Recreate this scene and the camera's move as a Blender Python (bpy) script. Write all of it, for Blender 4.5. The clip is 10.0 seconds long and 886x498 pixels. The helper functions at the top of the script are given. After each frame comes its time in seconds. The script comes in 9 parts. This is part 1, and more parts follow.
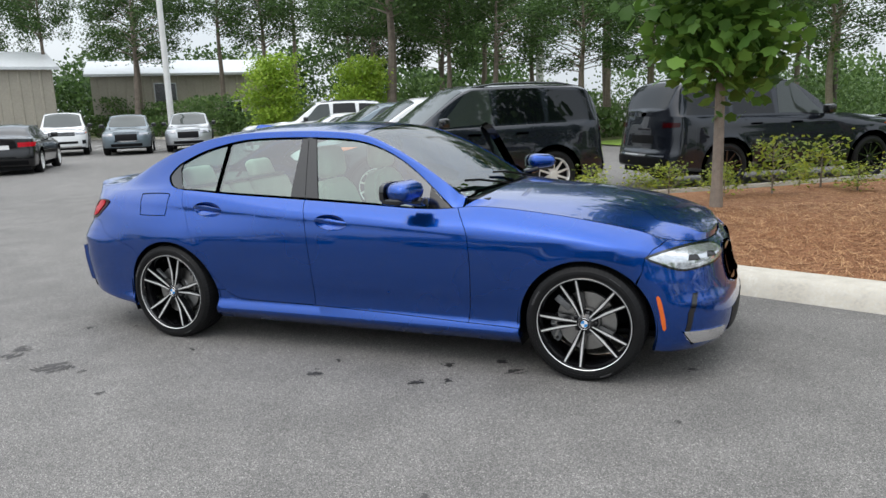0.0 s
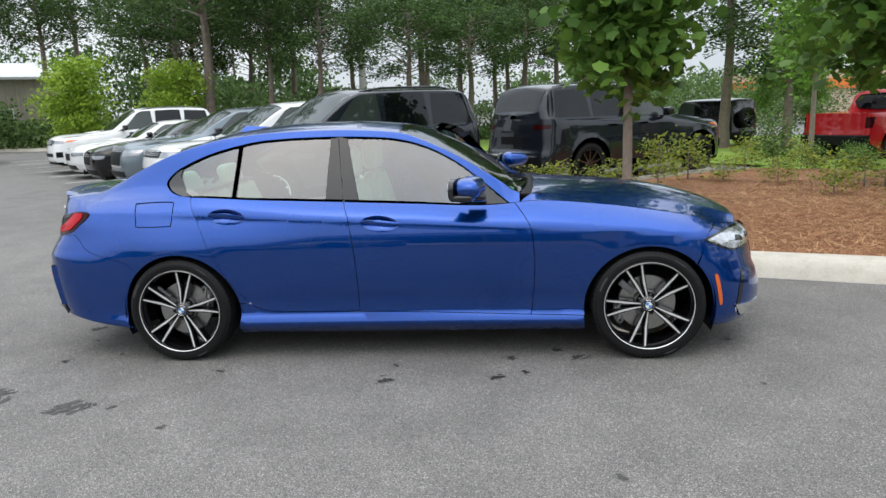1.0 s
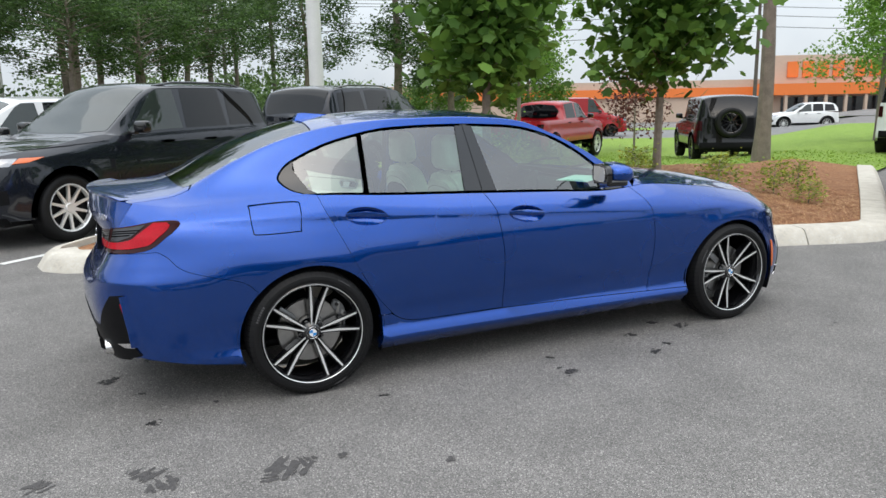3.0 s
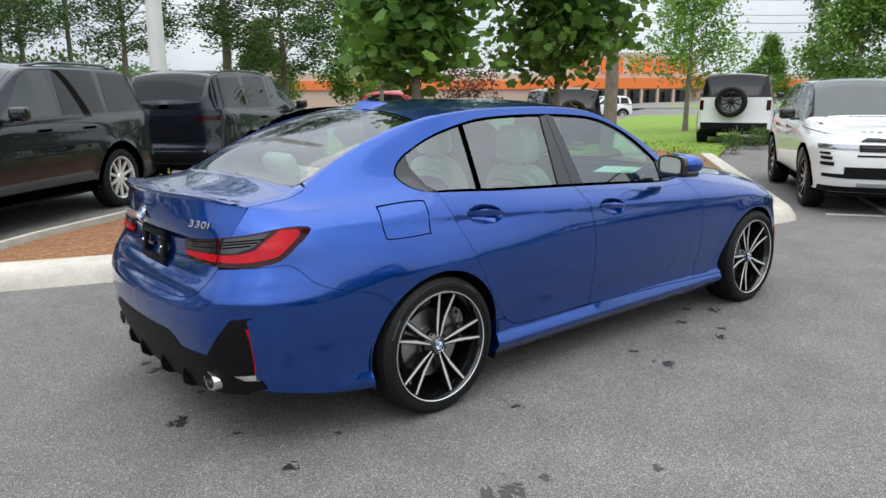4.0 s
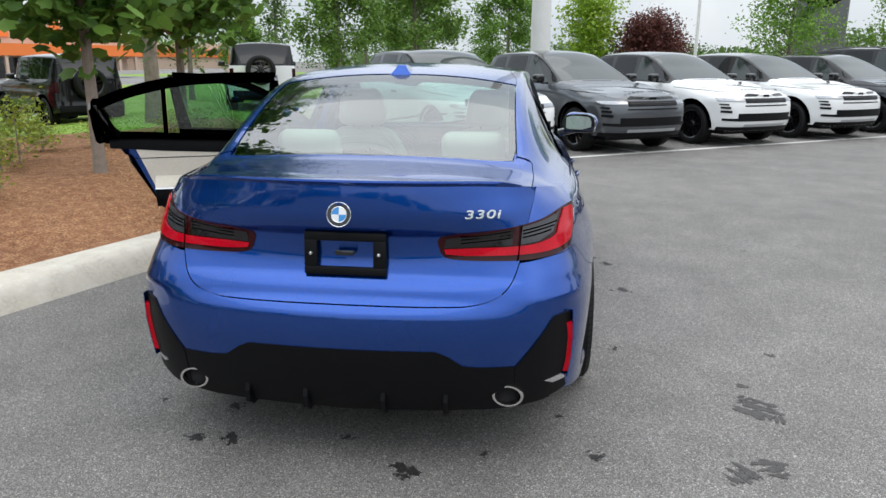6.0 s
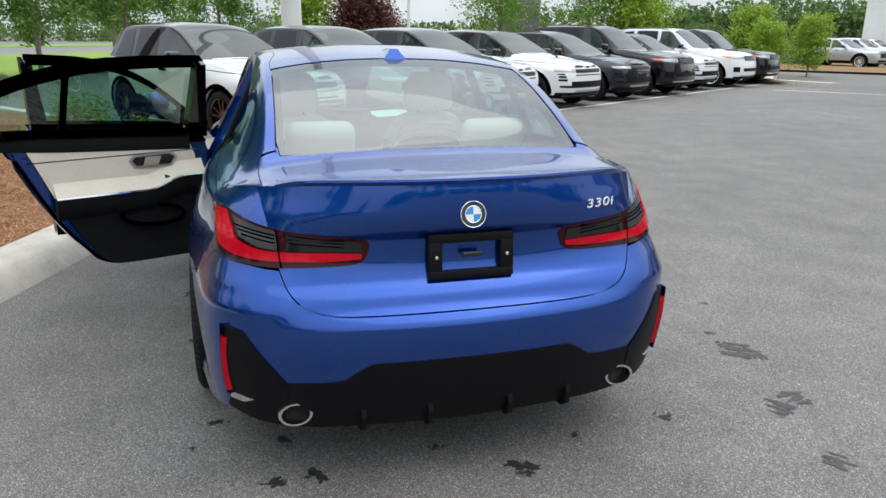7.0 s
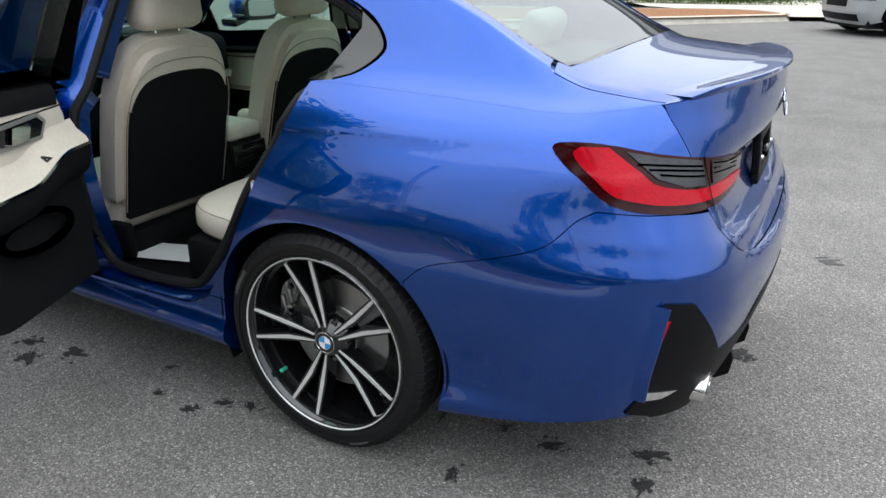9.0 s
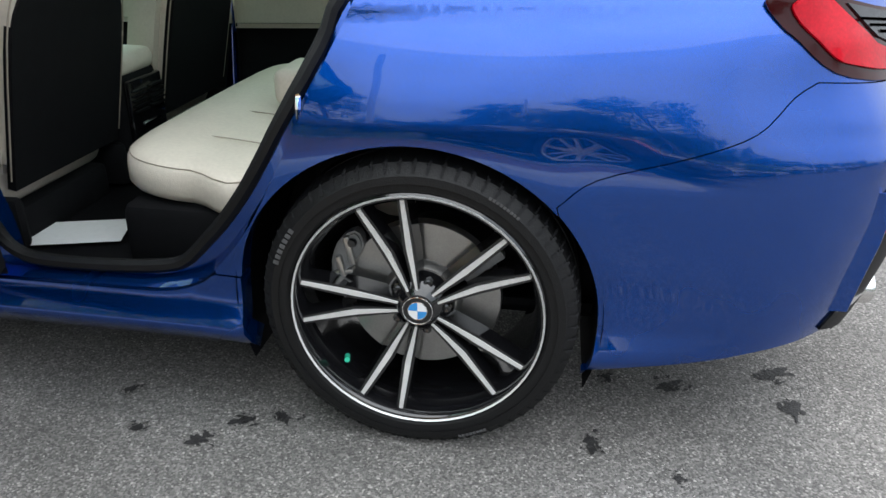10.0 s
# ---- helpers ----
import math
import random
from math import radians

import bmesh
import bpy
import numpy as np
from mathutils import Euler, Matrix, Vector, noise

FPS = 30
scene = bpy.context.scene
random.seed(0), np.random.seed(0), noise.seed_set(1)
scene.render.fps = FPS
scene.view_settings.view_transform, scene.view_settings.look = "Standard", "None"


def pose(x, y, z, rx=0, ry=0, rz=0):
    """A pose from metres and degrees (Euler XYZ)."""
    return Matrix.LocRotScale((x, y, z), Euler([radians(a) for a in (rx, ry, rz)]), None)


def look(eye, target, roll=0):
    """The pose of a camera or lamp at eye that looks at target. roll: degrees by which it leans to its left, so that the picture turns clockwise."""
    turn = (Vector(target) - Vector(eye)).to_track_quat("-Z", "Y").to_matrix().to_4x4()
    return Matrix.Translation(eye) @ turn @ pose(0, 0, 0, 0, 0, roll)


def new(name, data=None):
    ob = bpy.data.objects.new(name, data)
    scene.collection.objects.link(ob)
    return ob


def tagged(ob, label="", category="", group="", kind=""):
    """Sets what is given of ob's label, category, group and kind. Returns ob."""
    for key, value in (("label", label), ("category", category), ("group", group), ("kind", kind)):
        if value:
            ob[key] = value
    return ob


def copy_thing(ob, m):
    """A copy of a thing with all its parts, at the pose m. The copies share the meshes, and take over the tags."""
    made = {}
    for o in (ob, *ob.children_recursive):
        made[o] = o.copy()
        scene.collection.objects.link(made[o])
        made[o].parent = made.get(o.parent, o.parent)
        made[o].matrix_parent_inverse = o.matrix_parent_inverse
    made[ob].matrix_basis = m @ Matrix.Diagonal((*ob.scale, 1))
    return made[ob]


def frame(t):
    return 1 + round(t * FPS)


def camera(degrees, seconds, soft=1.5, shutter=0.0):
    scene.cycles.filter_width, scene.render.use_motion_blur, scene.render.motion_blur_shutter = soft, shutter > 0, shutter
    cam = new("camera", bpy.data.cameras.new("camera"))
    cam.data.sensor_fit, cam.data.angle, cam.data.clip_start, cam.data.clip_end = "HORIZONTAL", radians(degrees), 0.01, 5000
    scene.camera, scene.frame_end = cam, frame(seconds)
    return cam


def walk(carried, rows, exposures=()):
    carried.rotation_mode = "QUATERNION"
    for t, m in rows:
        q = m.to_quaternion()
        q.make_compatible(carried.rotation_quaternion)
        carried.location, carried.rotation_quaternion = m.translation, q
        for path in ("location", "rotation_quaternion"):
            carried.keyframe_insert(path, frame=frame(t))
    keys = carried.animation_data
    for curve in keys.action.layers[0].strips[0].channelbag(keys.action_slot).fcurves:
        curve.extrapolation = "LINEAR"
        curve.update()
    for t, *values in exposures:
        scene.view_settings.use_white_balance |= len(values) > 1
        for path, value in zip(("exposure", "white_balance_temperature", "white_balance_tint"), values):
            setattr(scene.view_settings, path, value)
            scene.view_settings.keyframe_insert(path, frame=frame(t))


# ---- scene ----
cam = camera(62.8, 10.0)
PATH = [
    (0, (3.6, -4.697, 1.514), (2.854, -2.881, 1.13), -2.0),
    (0.5, (2.868, -4.921, 1.506), (2.39, -3.017, 1.124), -2.2),
    (1, (2.103, -5.077, 1.507), (1.896, -3.125, 1.123), -2.3),
    (1.5, (1.328, -5.07, 1.517), (1.395, -3.109, 1.129), -2.1),
    (2, (0.538, -5.007, 1.499), (0.869, -3.073, 1.112), -1.8),
    (2.5, (-0.193, -4.773, 1.496), (0.387, -2.899, 1.108), -1.5),
    (2.7, (-0.463, -4.651, 1.465), (0.208, -2.807, 1.078), -1.4),
    (3.8, (-1.799, -3.603, 1.453), (-0.641, -2.025, 1.04), -0.4),
    (4, (-2.028, -3.354, 1.47), (-0.777, -1.852, 1.048), -0.3),
    (4.5, (-2.468, -2.708, 1.453), (-0.989, -1.435, 1.014), -0.2),
    (5, (-2.867, -2.056, 1.434), (-1.183, -1.077, 0.981), -0.3),
    (5.5, (-3.145, -1.367, 1.445), (-1.308, -0.736, 0.967), -0.2),
    (6, (-3.307, -0.634, 1.444), (-1.386, -0.396, 0.943), 0.3),
    (6.2, (-3.33, -0.34, 1.482), (-1.398, -0.269, 0.972), 0.6),
    (7.3, (-2.908, 1.06, 1.475), (-1.144, 0.322, 0.89), 0.6),
    (7.5, (-2.755, 1.295, 1.435), (-1.061, 0.419, 0.834), 0.6),
    (8, (-2.266, 1.813, 1.414), (-0.796, 0.621, 0.767), 0.9),
    (8.5, (-1.712, 2.176, 1.369), (-0.525, 0.723, 0.675), 1.0),
    (9, (-1.113, 2.295, 1.327), (-0.246, 0.658, 0.573), 0.6),
    (9.5, (-0.58, 2.294, 1.21), (-0.042, 0.537, 0.421), 0.5),
    (10, (-0.235, 2.153, 1.073), (0.025, 0.364, 0.218), 0.7),
]
walk(cam, [(t, look(eye, target, roll)) for t, eye, target, roll in PATH], ((0, 0.06), (7.5, 0.06), (8.5, 0.22), (9, 0.38), (10, 0.75)))

# ---- light ----
world = bpy.data.worlds.new("overcast_sky")
scene.world = world
world.use_nodes = True
wn, wl = world.node_tree.nodes, world.node_tree.links
wn.clear()
w_out, w_bg = wn.new("ShaderNodeOutputWorld"), wn.new("ShaderNodeBackground")
sky = wn.new("ShaderNodeTexSky")
sky.sky_type, sky.sun_disc = "NISHITA", False
sky.sun_elevation, sky.sun_rotation = radians(58), radians(200)
sky.air_density, sky.dust_density, sky.ozone_density = 1.2, 5.0, 1.5
tc, cl = wn.new("ShaderNodeTexCoord"), wn.new("ShaderNodeTexNoise")
cl.inputs["Scale"].default_value, cl.inputs["Detail"].default_value, cl.inputs["Roughness"].default_value = 2.6, 6.0, 0.55
ramp = wn.new("ShaderNodeValToRGB")
ramp.color_ramp.elements[0].position, ramp.color_ramp.elements[1].position = 0.34, 0.66
ramp.color_ramp.elements[0].color = (6.2, 6.95, 7.75, 1)
ramp.color_ramp.elements[1].color = (9.0, 9.5, 9.9, 1)
mixn = wn.new("ShaderNodeMix")
mixn.data_type = "RGBA"
mixn.inputs[0].default_value = 0.8
wl.new(tc.outputs["Generated"], cl.inputs["Vector"])
wl.new(cl.outputs["Fac"], ramp.inputs[0])
wl.new(sky.outputs[0], mixn.inputs[6])
wl.new(ramp.outputs[0], mixn.inputs[7])
sepx, zen, lift = wn.new("ShaderNodeSeparateXYZ"), wn.new("ShaderNodeMapRange"), wn.new("ShaderNodeVectorMath")
wl.new(tc.outputs["Generated"], sepx.inputs[0])
wl.new(sepx.outputs[2], zen.inputs["Value"])
zen.inputs["From Min"].default_value, zen.inputs["From Max"].default_value = 0.0, 1.0
zen.inputs["To Min"].default_value, zen.inputs["To Max"].default_value = 1.06, 2.5
lift.operation = "SCALE"
wl.new(mixn.outputs[2], lift.inputs[0])
wl.new(zen.outputs[0], lift.inputs["Scale"])
wl.new(lift.outputs[0], w_bg.inputs[0])
w_bg.inputs[1].default_value = 0.1
wl.new(w_bg.outputs[0], w_out.inputs[0])

sun_data = bpy.data.lights.new("sun", "SUN")
sun_data.energy, sun_data.angle, sun_data.color = 1.0, radians(90), (1.0, 0.95, 0.88)
sun = new("sun", sun_data)
sun.matrix_world = look((0, 3, 24), (0, 0, 0))
scene.view_settings.exposure = 0.0

# ---- materials ----
def node_mat(name):
    m = bpy.data.materials.new(name)
    m.use_nodes = True
    nt = m.node_tree
    return m, nt.nodes, nt.links, nt.nodes["Principled BSDF"]


def rgba(c):
    return (c[0], c[1], c[2], 1.0)


def plain(name, col, rough=0.5, metal=0.0, coat=0.0, spec=0.5, vary=0.12, scale=6.0, bump=0.0, bscale=80.0, emit=0.0, coat_rough=0.04):
    """A surface with a two-scale tone variation and an optional fine relief."""
    m, n, l, b = node_mat(name)
    b.inputs["Roughness"].default_value, b.inputs["Metallic"].default_value = rough, metal
    b.inputs["Coat Weight"].default_value, b.inputs["Coat Roughness"].default_value = coat, coat_rough
    b.inputs["Specular IOR Level"].default_value = spec
    co = n.new("ShaderNodeTexCoord")
    if vary:
        t1, t2 = n.new("ShaderNodeTexNoise"), n.new("ShaderNodeTexNoise")
        t1.inputs["Scale"].default_value, t2.inputs["Scale"].default_value = scale, scale * 11
        t1.inputs["Detail"].default_value = 5
        l.new(co.outputs["Object"], t1.inputs["Vector"])
        l.new(co.outputs["Object"], t2.inputs["Vector"])
        add = n.new("ShaderNodeMath")
        add.operation = "ADD"
        l.new(t1.outputs["Fac"], add.inputs[0])
        l.new(t2.outputs["Fac"], add.inputs[1])
        rg = n.new("ShaderNodeMapRange")
        rg.inputs["From Min"].default_value, rg.inputs["From Max"].default_value = 0.6, 1.4
        rg.inputs["To Min"].default_value, rg.inputs["To Max"].default_value = 1 - vary, 1 + vary
        l.new(add.outputs[0], rg.inputs["Value"])
        mul = n.new("ShaderNodeVectorMath")
        mul.operation = "SCALE"
        mul.inputs[0].default_value = col
        l.new(rg.outputs[0], mul.inputs["Scale"])
        l.new(mul.outputs[0], b.inputs["Base Color"])
    else:
        b.inputs["Base Color"].default_value = rgba(col)
    if bump:
        t3, bp = n.new("ShaderNodeTexNoise"), n.new("ShaderNodeBump")
        t3.inputs["Scale"].default_value, t3.inputs["Detail"].default_value = bscale, 4
        bp.inputs["Strength"].default_value, bp.inputs["Distance"].default_value = bump, 0.01
        l.new(co.outputs["Object"], t3.inputs["Vector"])
        l.new(t3.outputs["Fac"], bp.inputs["Height"])
        l.new(bp.outputs[0], b.inputs["Normal"])
    if emit:
        b.inputs["Emission Color"].default_value, b.inputs["Emission Strength"].default_value = rgba(col), emit
    return m


def car_paint(name, col, metal=0.55, rough=0.32, flake=0.25, ior=1.48):
    """Metallic paint with fine flakes under a clear coat."""
    m, n, l, b = node_mat(name)
    b.inputs["Metallic"].default_value, b.inputs["Roughness"].default_value = metal, rough
    b.inputs["Coat Weight"].default_value, b.inputs["Coat Roughness"].default_value = 1.0, 0.012
    b.inputs["Coat IOR"].default_value = ior
    b.inputs["Specular IOR Level"].default_value = 0.15
    co, vo = n.new("ShaderNodeTexCoord"), n.new("ShaderNodeTexVoronoi")
    vo.inputs["Scale"].default_value = 1400
    l.new(co.outputs["Object"], vo.inputs["Vector"])
    big = n.new("ShaderNodeTexNoise")
    big.inputs["Scale"].default_value = 3
    l.new(co.outputs["Object"], big.inputs["Vector"])
    sep = n.new("ShaderNodeSeparateColor")
    l.new(vo.outputs["Color"], sep.inputs[0])
    rg = n.new("ShaderNodeMapRange")
    rg.inputs["To Min"].default_value, rg.inputs["To Max"].default_value = 1 - flake, 1 + flake
    l.new(sep.outputs[0], rg.inputs["Value"])
    mul = n.new("ShaderNodeVectorMath")
    mul.operation = "SCALE"
    mul.inputs[0].default_value = col
    l.new(rg.outputs[0], mul.inputs["Scale"])
    l.new(mul.outputs[0], b.inputs["Base Color"])
    rr = n.new("ShaderNodeMapRange")
    rr.inputs["To Min"].default_value, rr.inputs["To Max"].default_value = rough - 0.04, rough + 0.05
    l.new(big.outputs["Fac"], rr.inputs["Value"])
    l.new(rr.outputs[0], b.inputs["Roughness"])
    return m


def sheet_glass(name, tint, gloss=0.075):
    """Thin glass: what lies behind shows through the tint, the sky mirrors in it by the Fresnel law."""
    m = bpy.data.materials.new(name)
    m.use_nodes = True
    n, l = m.node_tree.nodes, m.node_tree.links
    n.clear()
    out, mix = n.new("ShaderNodeOutputMaterial"), n.new("ShaderNodeMixShader")
    tr, gl, lw = n.new("ShaderNodeBsdfTransparent"), n.new("ShaderNodeBsdfGlossy"), n.new("ShaderNodeLayerWeight")
    fr, pw = n.new("ShaderNodeMapRange"), n.new("ShaderNodeMath")
    pw.operation, pw.inputs[1].default_value = "POWER", 4.5
    l.new(lw.outputs["Facing"], pw.inputs[0])
    l.new(pw.outputs[0], fr.inputs["Value"])
    fr.inputs["To Min"].default_value, fr.inputs["To Max"].default_value = gloss, 0.9
    tr.inputs[0].default_value = rgba(tint)
    gl.inputs["Roughness"].default_value = 0.01
    l.new(fr.outputs[0], mix.inputs[0])
    l.new(tr.outputs[0], mix.inputs[1])
    l.new(gl.outputs[0], mix.inputs[2])
    l.new(mix.outputs[0], out.inputs[0])
    return m


BLUE = car_paint("blue_metallic_paint", (0.0, 0.055, 0.31), 0.88, 0.26, ior=1.54)
BLACK_GLOSS = plain("gloss_black_trim", (0.006, 0.006, 0.007), 0.12, coat=0.6, vary=0.1)
BLACK_MATT = plain("matt_black_plastic", (0.005, 0.005, 0.006), 0.5, spec=0.14, vary=0.2, scale=20, bump=0.1, bscale=400)
RUBBER = plain("black_rubber", (0.006, 0.006, 0.0065), 0.55, spec=0.28, vary=0.2, scale=18, bump=0.15, bscale=300)
GAP = plain("dark_joint", (0.003, 0.003, 0.004), 0.9, vary=0)
CAR_GLASS = sheet_glass("car_window_glass", (0.54, 0.80, 0.69), 0.22)
REAR_GLASS = sheet_glass("rear_window_glass", (0.54, 0.70, 0.65), 0.24)
DARK_GLASS = plain("privacy_glass", (0.003, 0.004, 0.005), 0.02, spec=0.42, vary=0)
PALE_GLASS = plain("windscreen_glass", (0.028, 0.037, 0.034), 0.03, spec=0.7, vary=0.1, scale=2)
CREAM = plain("cream_leather", (0.68, 0.61, 0.52), 0.5, vary=0.08, scale=9, bump=0.12, bscale=260)
DARK_FABRIC = plain("dark_trim_fabric", (0.007, 0.007, 0.008), 0.85, spec=0.12, vary=0.25, scale=30, bump=0.2, bscale=500)
SILVER_FACE = plain("machined_alloy", (0.88, 0.88, 0.87), 0.32, metal=0.6, vary=0.06, scale=30)
CHROME = plain("chrome", (0.85, 0.85, 0.86), 0.07, metal=1.0, vary=0.03)
ALLOY_BLACK = plain("gloss_black_alloy", (0.006, 0.006, 0.007), 0.10, coat=0.7, vary=0.1)
DISC = plain("brake_disc_iron", (0.36, 0.355, 0.345), 0.28, metal=0.9, vary=0.15, scale=30)
CALIPER = plain("grey_caliper", (0.17, 0.175, 0.18), 0.5, metal=0.5, vary=0.2, scale=40)
# a faint glow is added to this red, on lamp lenses and reflectors alike
RED_GLOW = plain("glowing_red_lens", (0.42, 0.001, 0.011), 0.2, coat=0.3, spec=0.12, vary=0.3, scale=14, emit=0.10)
DARK_RED = plain("dark_red_lens", (0.03, 0.001, 0.002), 0.12, spec=0.2, coat=0.2, vary=0.1)
SMOKE = plain("smoked_lamp_lens", (0.010, 0.009, 0.010), 0.1, spec=0.3, coat=0.4, vary=0.2, scale=30)
HEAD_LENS = plain("headlamp_lens", (0.62, 0.64, 0.66), 0.10, metal=0.75, coat=1.0, vary=0.35, scale=18)
CLEAR_LAMP = plain("clear_lamp_lens", (0.27, 0.28, 0.30), 0.08, metal=0.7, coat=1.0, vary=0.3, scale=25)
LAMP_LED = plain("lamp_inner_strip", (0.055, 0.055, 0.06), 0.25, metal=0.3, vary=0.25, scale=60)
ORANGE = plain("orange_marker_lens", (0.75, 0.13, 0.01), 0.12, coat=1.0, vary=0.1)
WHITE_ENAMEL = plain("white_enamel", (0.78, 0.79, 0.80), 0.25, coat=0.5, vary=0.03)
BLUE_ENAMEL = plain("light_blue_enamel", (0.03, 0.25, 0.62), 0.25, coat=0.5, vary=0.03)
PAPER = plain("white_paper", (0.80, 0.81, 0.80), 0.7, vary=0.05)
GREEN_CAP = plain("green_valve_cap", (0.02, 0.42, 0.26), 0.4, vary=0.05)


# ---- building helpers ----
def finish(name, me, mat, parent=None, label="", smooth=True):
    mats = mat if isinstance(mat, (list, tuple)) else [mat]
    for mm in mats:
        me.materials.append(mm)
    if smooth and not me.has_custom_normals:
        me.polygons.foreach_set("use_smooth", [True] * len(me.polygons))
        me.update()
    ob = new(name, me)
    if parent is not None:
        ob.parent = parent
    if label:
        ob["label"] = label
    return ob


def part(name, bm, mat, parent=None, label="", smooth=True, angle=35):
    me = bpy.data.meshes.new(name)
    bm.normal_update()
    bm.to_mesh(me)
    bm.free()
    ob = finish(name, me, mat, parent, label, smooth)
    if smooth and angle:
        me.set_sharp_from_angle(angle=radians(angle))
    return ob


def empty(name, m=None):
    ob = new(name)
    ob.empty_display_size = 0.1
    if m is not None:
        ob.matrix_world = m
    return ob


def pchip(pts):
    """A smooth monotone curve through (x, y) knots, on numbers or arrays."""
    xs, ys = np.array([p[0] for p in pts], float), np.array([p[1] for p in pts], float)
    h, d = np.diff(xs), np.diff(ys) / np.diff(xs)
    t = np.zeros(len(xs))
    for i in range(1, len(xs) - 1):
        if d[i - 1] * d[i] > 0:
            w1, w2 = 2 * h[i] + h[i - 1], h[i] + 2 * h[i - 1]
            t[i] = (w1 + w2) / (w1 / d[i - 1] + w2 / d[i])
    t[0], t[-1] = d[0], d[-1]

    def f(x):
        x = np.asarray(x, float)
        k = np.clip(np.searchsorted(xs, x) - 1, 0, len(xs) - 2)
        u = np.clip((x - xs[k]) / h[k], 0, 1)
        u2, u3 = u * u, u * u * u
        return (2 * u3 - 3 * u2 + 1) * ys[k] + (u3 - 2 * u2 + u) * h[k] * t[k] + (3 * u2 - 2 * u3) * ys[k + 1] + (u3 - u2) * h[k] * t[k + 1]

    return f


def sstep(x, a, b):
    u = np.clip((np.asarray(x, float) - a) / (b - a), 0, 1)
    return u * u * (3 - 2 * u)


def rounded(pts, n=6, closed=False):
    """Catmull-Rom through the points."""
    p = np.array(pts, float)
    if closed:
        q = np.vstack([p[-1], p, p[0], p[1]])
    else:
        q = np.vstack([2 * p[0] - p[1], p, 2 * p[-1] - p[-2]])
    out = []
    for i in range(1, len(q) - 2):
        for k in range(n):
            u = k / n
            out.append(0.5 * (2 * q[i] + (q[i + 1] - q[i - 1]) * u + (2 * q[i - 1] - 5 * q[i] + 4 * q[i + 1] - q[i + 2]) * u * u + (3 * q[i] - q[i - 1] - 3 * q[i + 1] + q[i + 2]) * u ** 3))
    if not closed:
        out.append(q[-2])
    return [tuple(o) for o in out]


def dense(pts, step, closed=True):
    out, m = [], len(pts)
    for i in range(m if closed else m - 1):
        a, b = np.array(pts[i], float), np.array(pts[(i + 1) % m], float)
        k = max(1, int(math.ceil(np.linalg.norm(b - a) / step)))
        out += [tuple(a + (b - a) * j / k) for j in range(k)]
    if not closed:
        out.append(tuple(pts[-1]))
    return out


def area2(poly):
    p = np.array(poly)
    return 0.5 * float(np.sum(p[:, 0] * np.roll(p[:, 1], -1) - np.roll(p[:, 0], -1) * p[:, 1]))


def clean(poly, eps=1e-4):
    out = []
    for p in poly:
        if not out or np.hypot(p[0] - out[-1][0], p[1] - out[-1][1]) > eps:
            out.append((float(p[0]), float(p[1])))
    if np.hypot(out[0][0] - out[-1][0], out[0][1] - out[-1][1]) < eps:
        out.pop()
    return out


def inset(poly, gap):
    if gap == 0:
        return poly
    p = np.array(poly)
    s = 1.0 if area2(poly) > 0 else -1.0
    e1, e2 = p - np.roll(p, 1, 0), np.roll(p, -1, 0) - p
    n1 = np.stack([-e1[:, 1], e1[:, 0]], 1) / (np.linalg.norm(e1, axis=1)[:, None] + 1e-12)
    n2 = np.stack([-e2[:, 1], e2[:, 0]], 1) / (np.linalg.norm(e2, axis=1)[:, None] + 1e-12)
    nn = n1 + n2
    k = 2.0 / np.maximum((nn * nn).sum(1), 0.8)
    return [tuple(v) for v in p + s * gap * nn * k[:, None]]


def inside(poly, q):
    p = np.array(poly)
    x, y = q[:, 0], q[:, 1]
    r = np.zeros(len(q), bool)
    x0, y0 = p[-1]
    for x1, y1 in p:
        hit = (y1 > y) != (y0 > y)
        with np.errstate(divide="ignore", invalid="ignore"):
            r ^= hit & (x < (x0 - x1) * (y - y1) / (y0 - y1 + 1e-15) + x1)
        x0, y0 = x1, y1
    return r


def near_edge(poly, q, d):
    p = np.array(poly)
    out = np.zeros(len(q), bool)
    for a in range(0, len(p)):
        b = p[(a + 1) % len(p)] - p[a]
        t = np.clip(((q - p[a]) @ b) / (b @ b + 1e-12), 0, 1)
        out |= np.hypot(*(q - p[a] - t[:, None] * b).T) < d
    return out


from mathutils.geometry import delaunay_2d_cdt


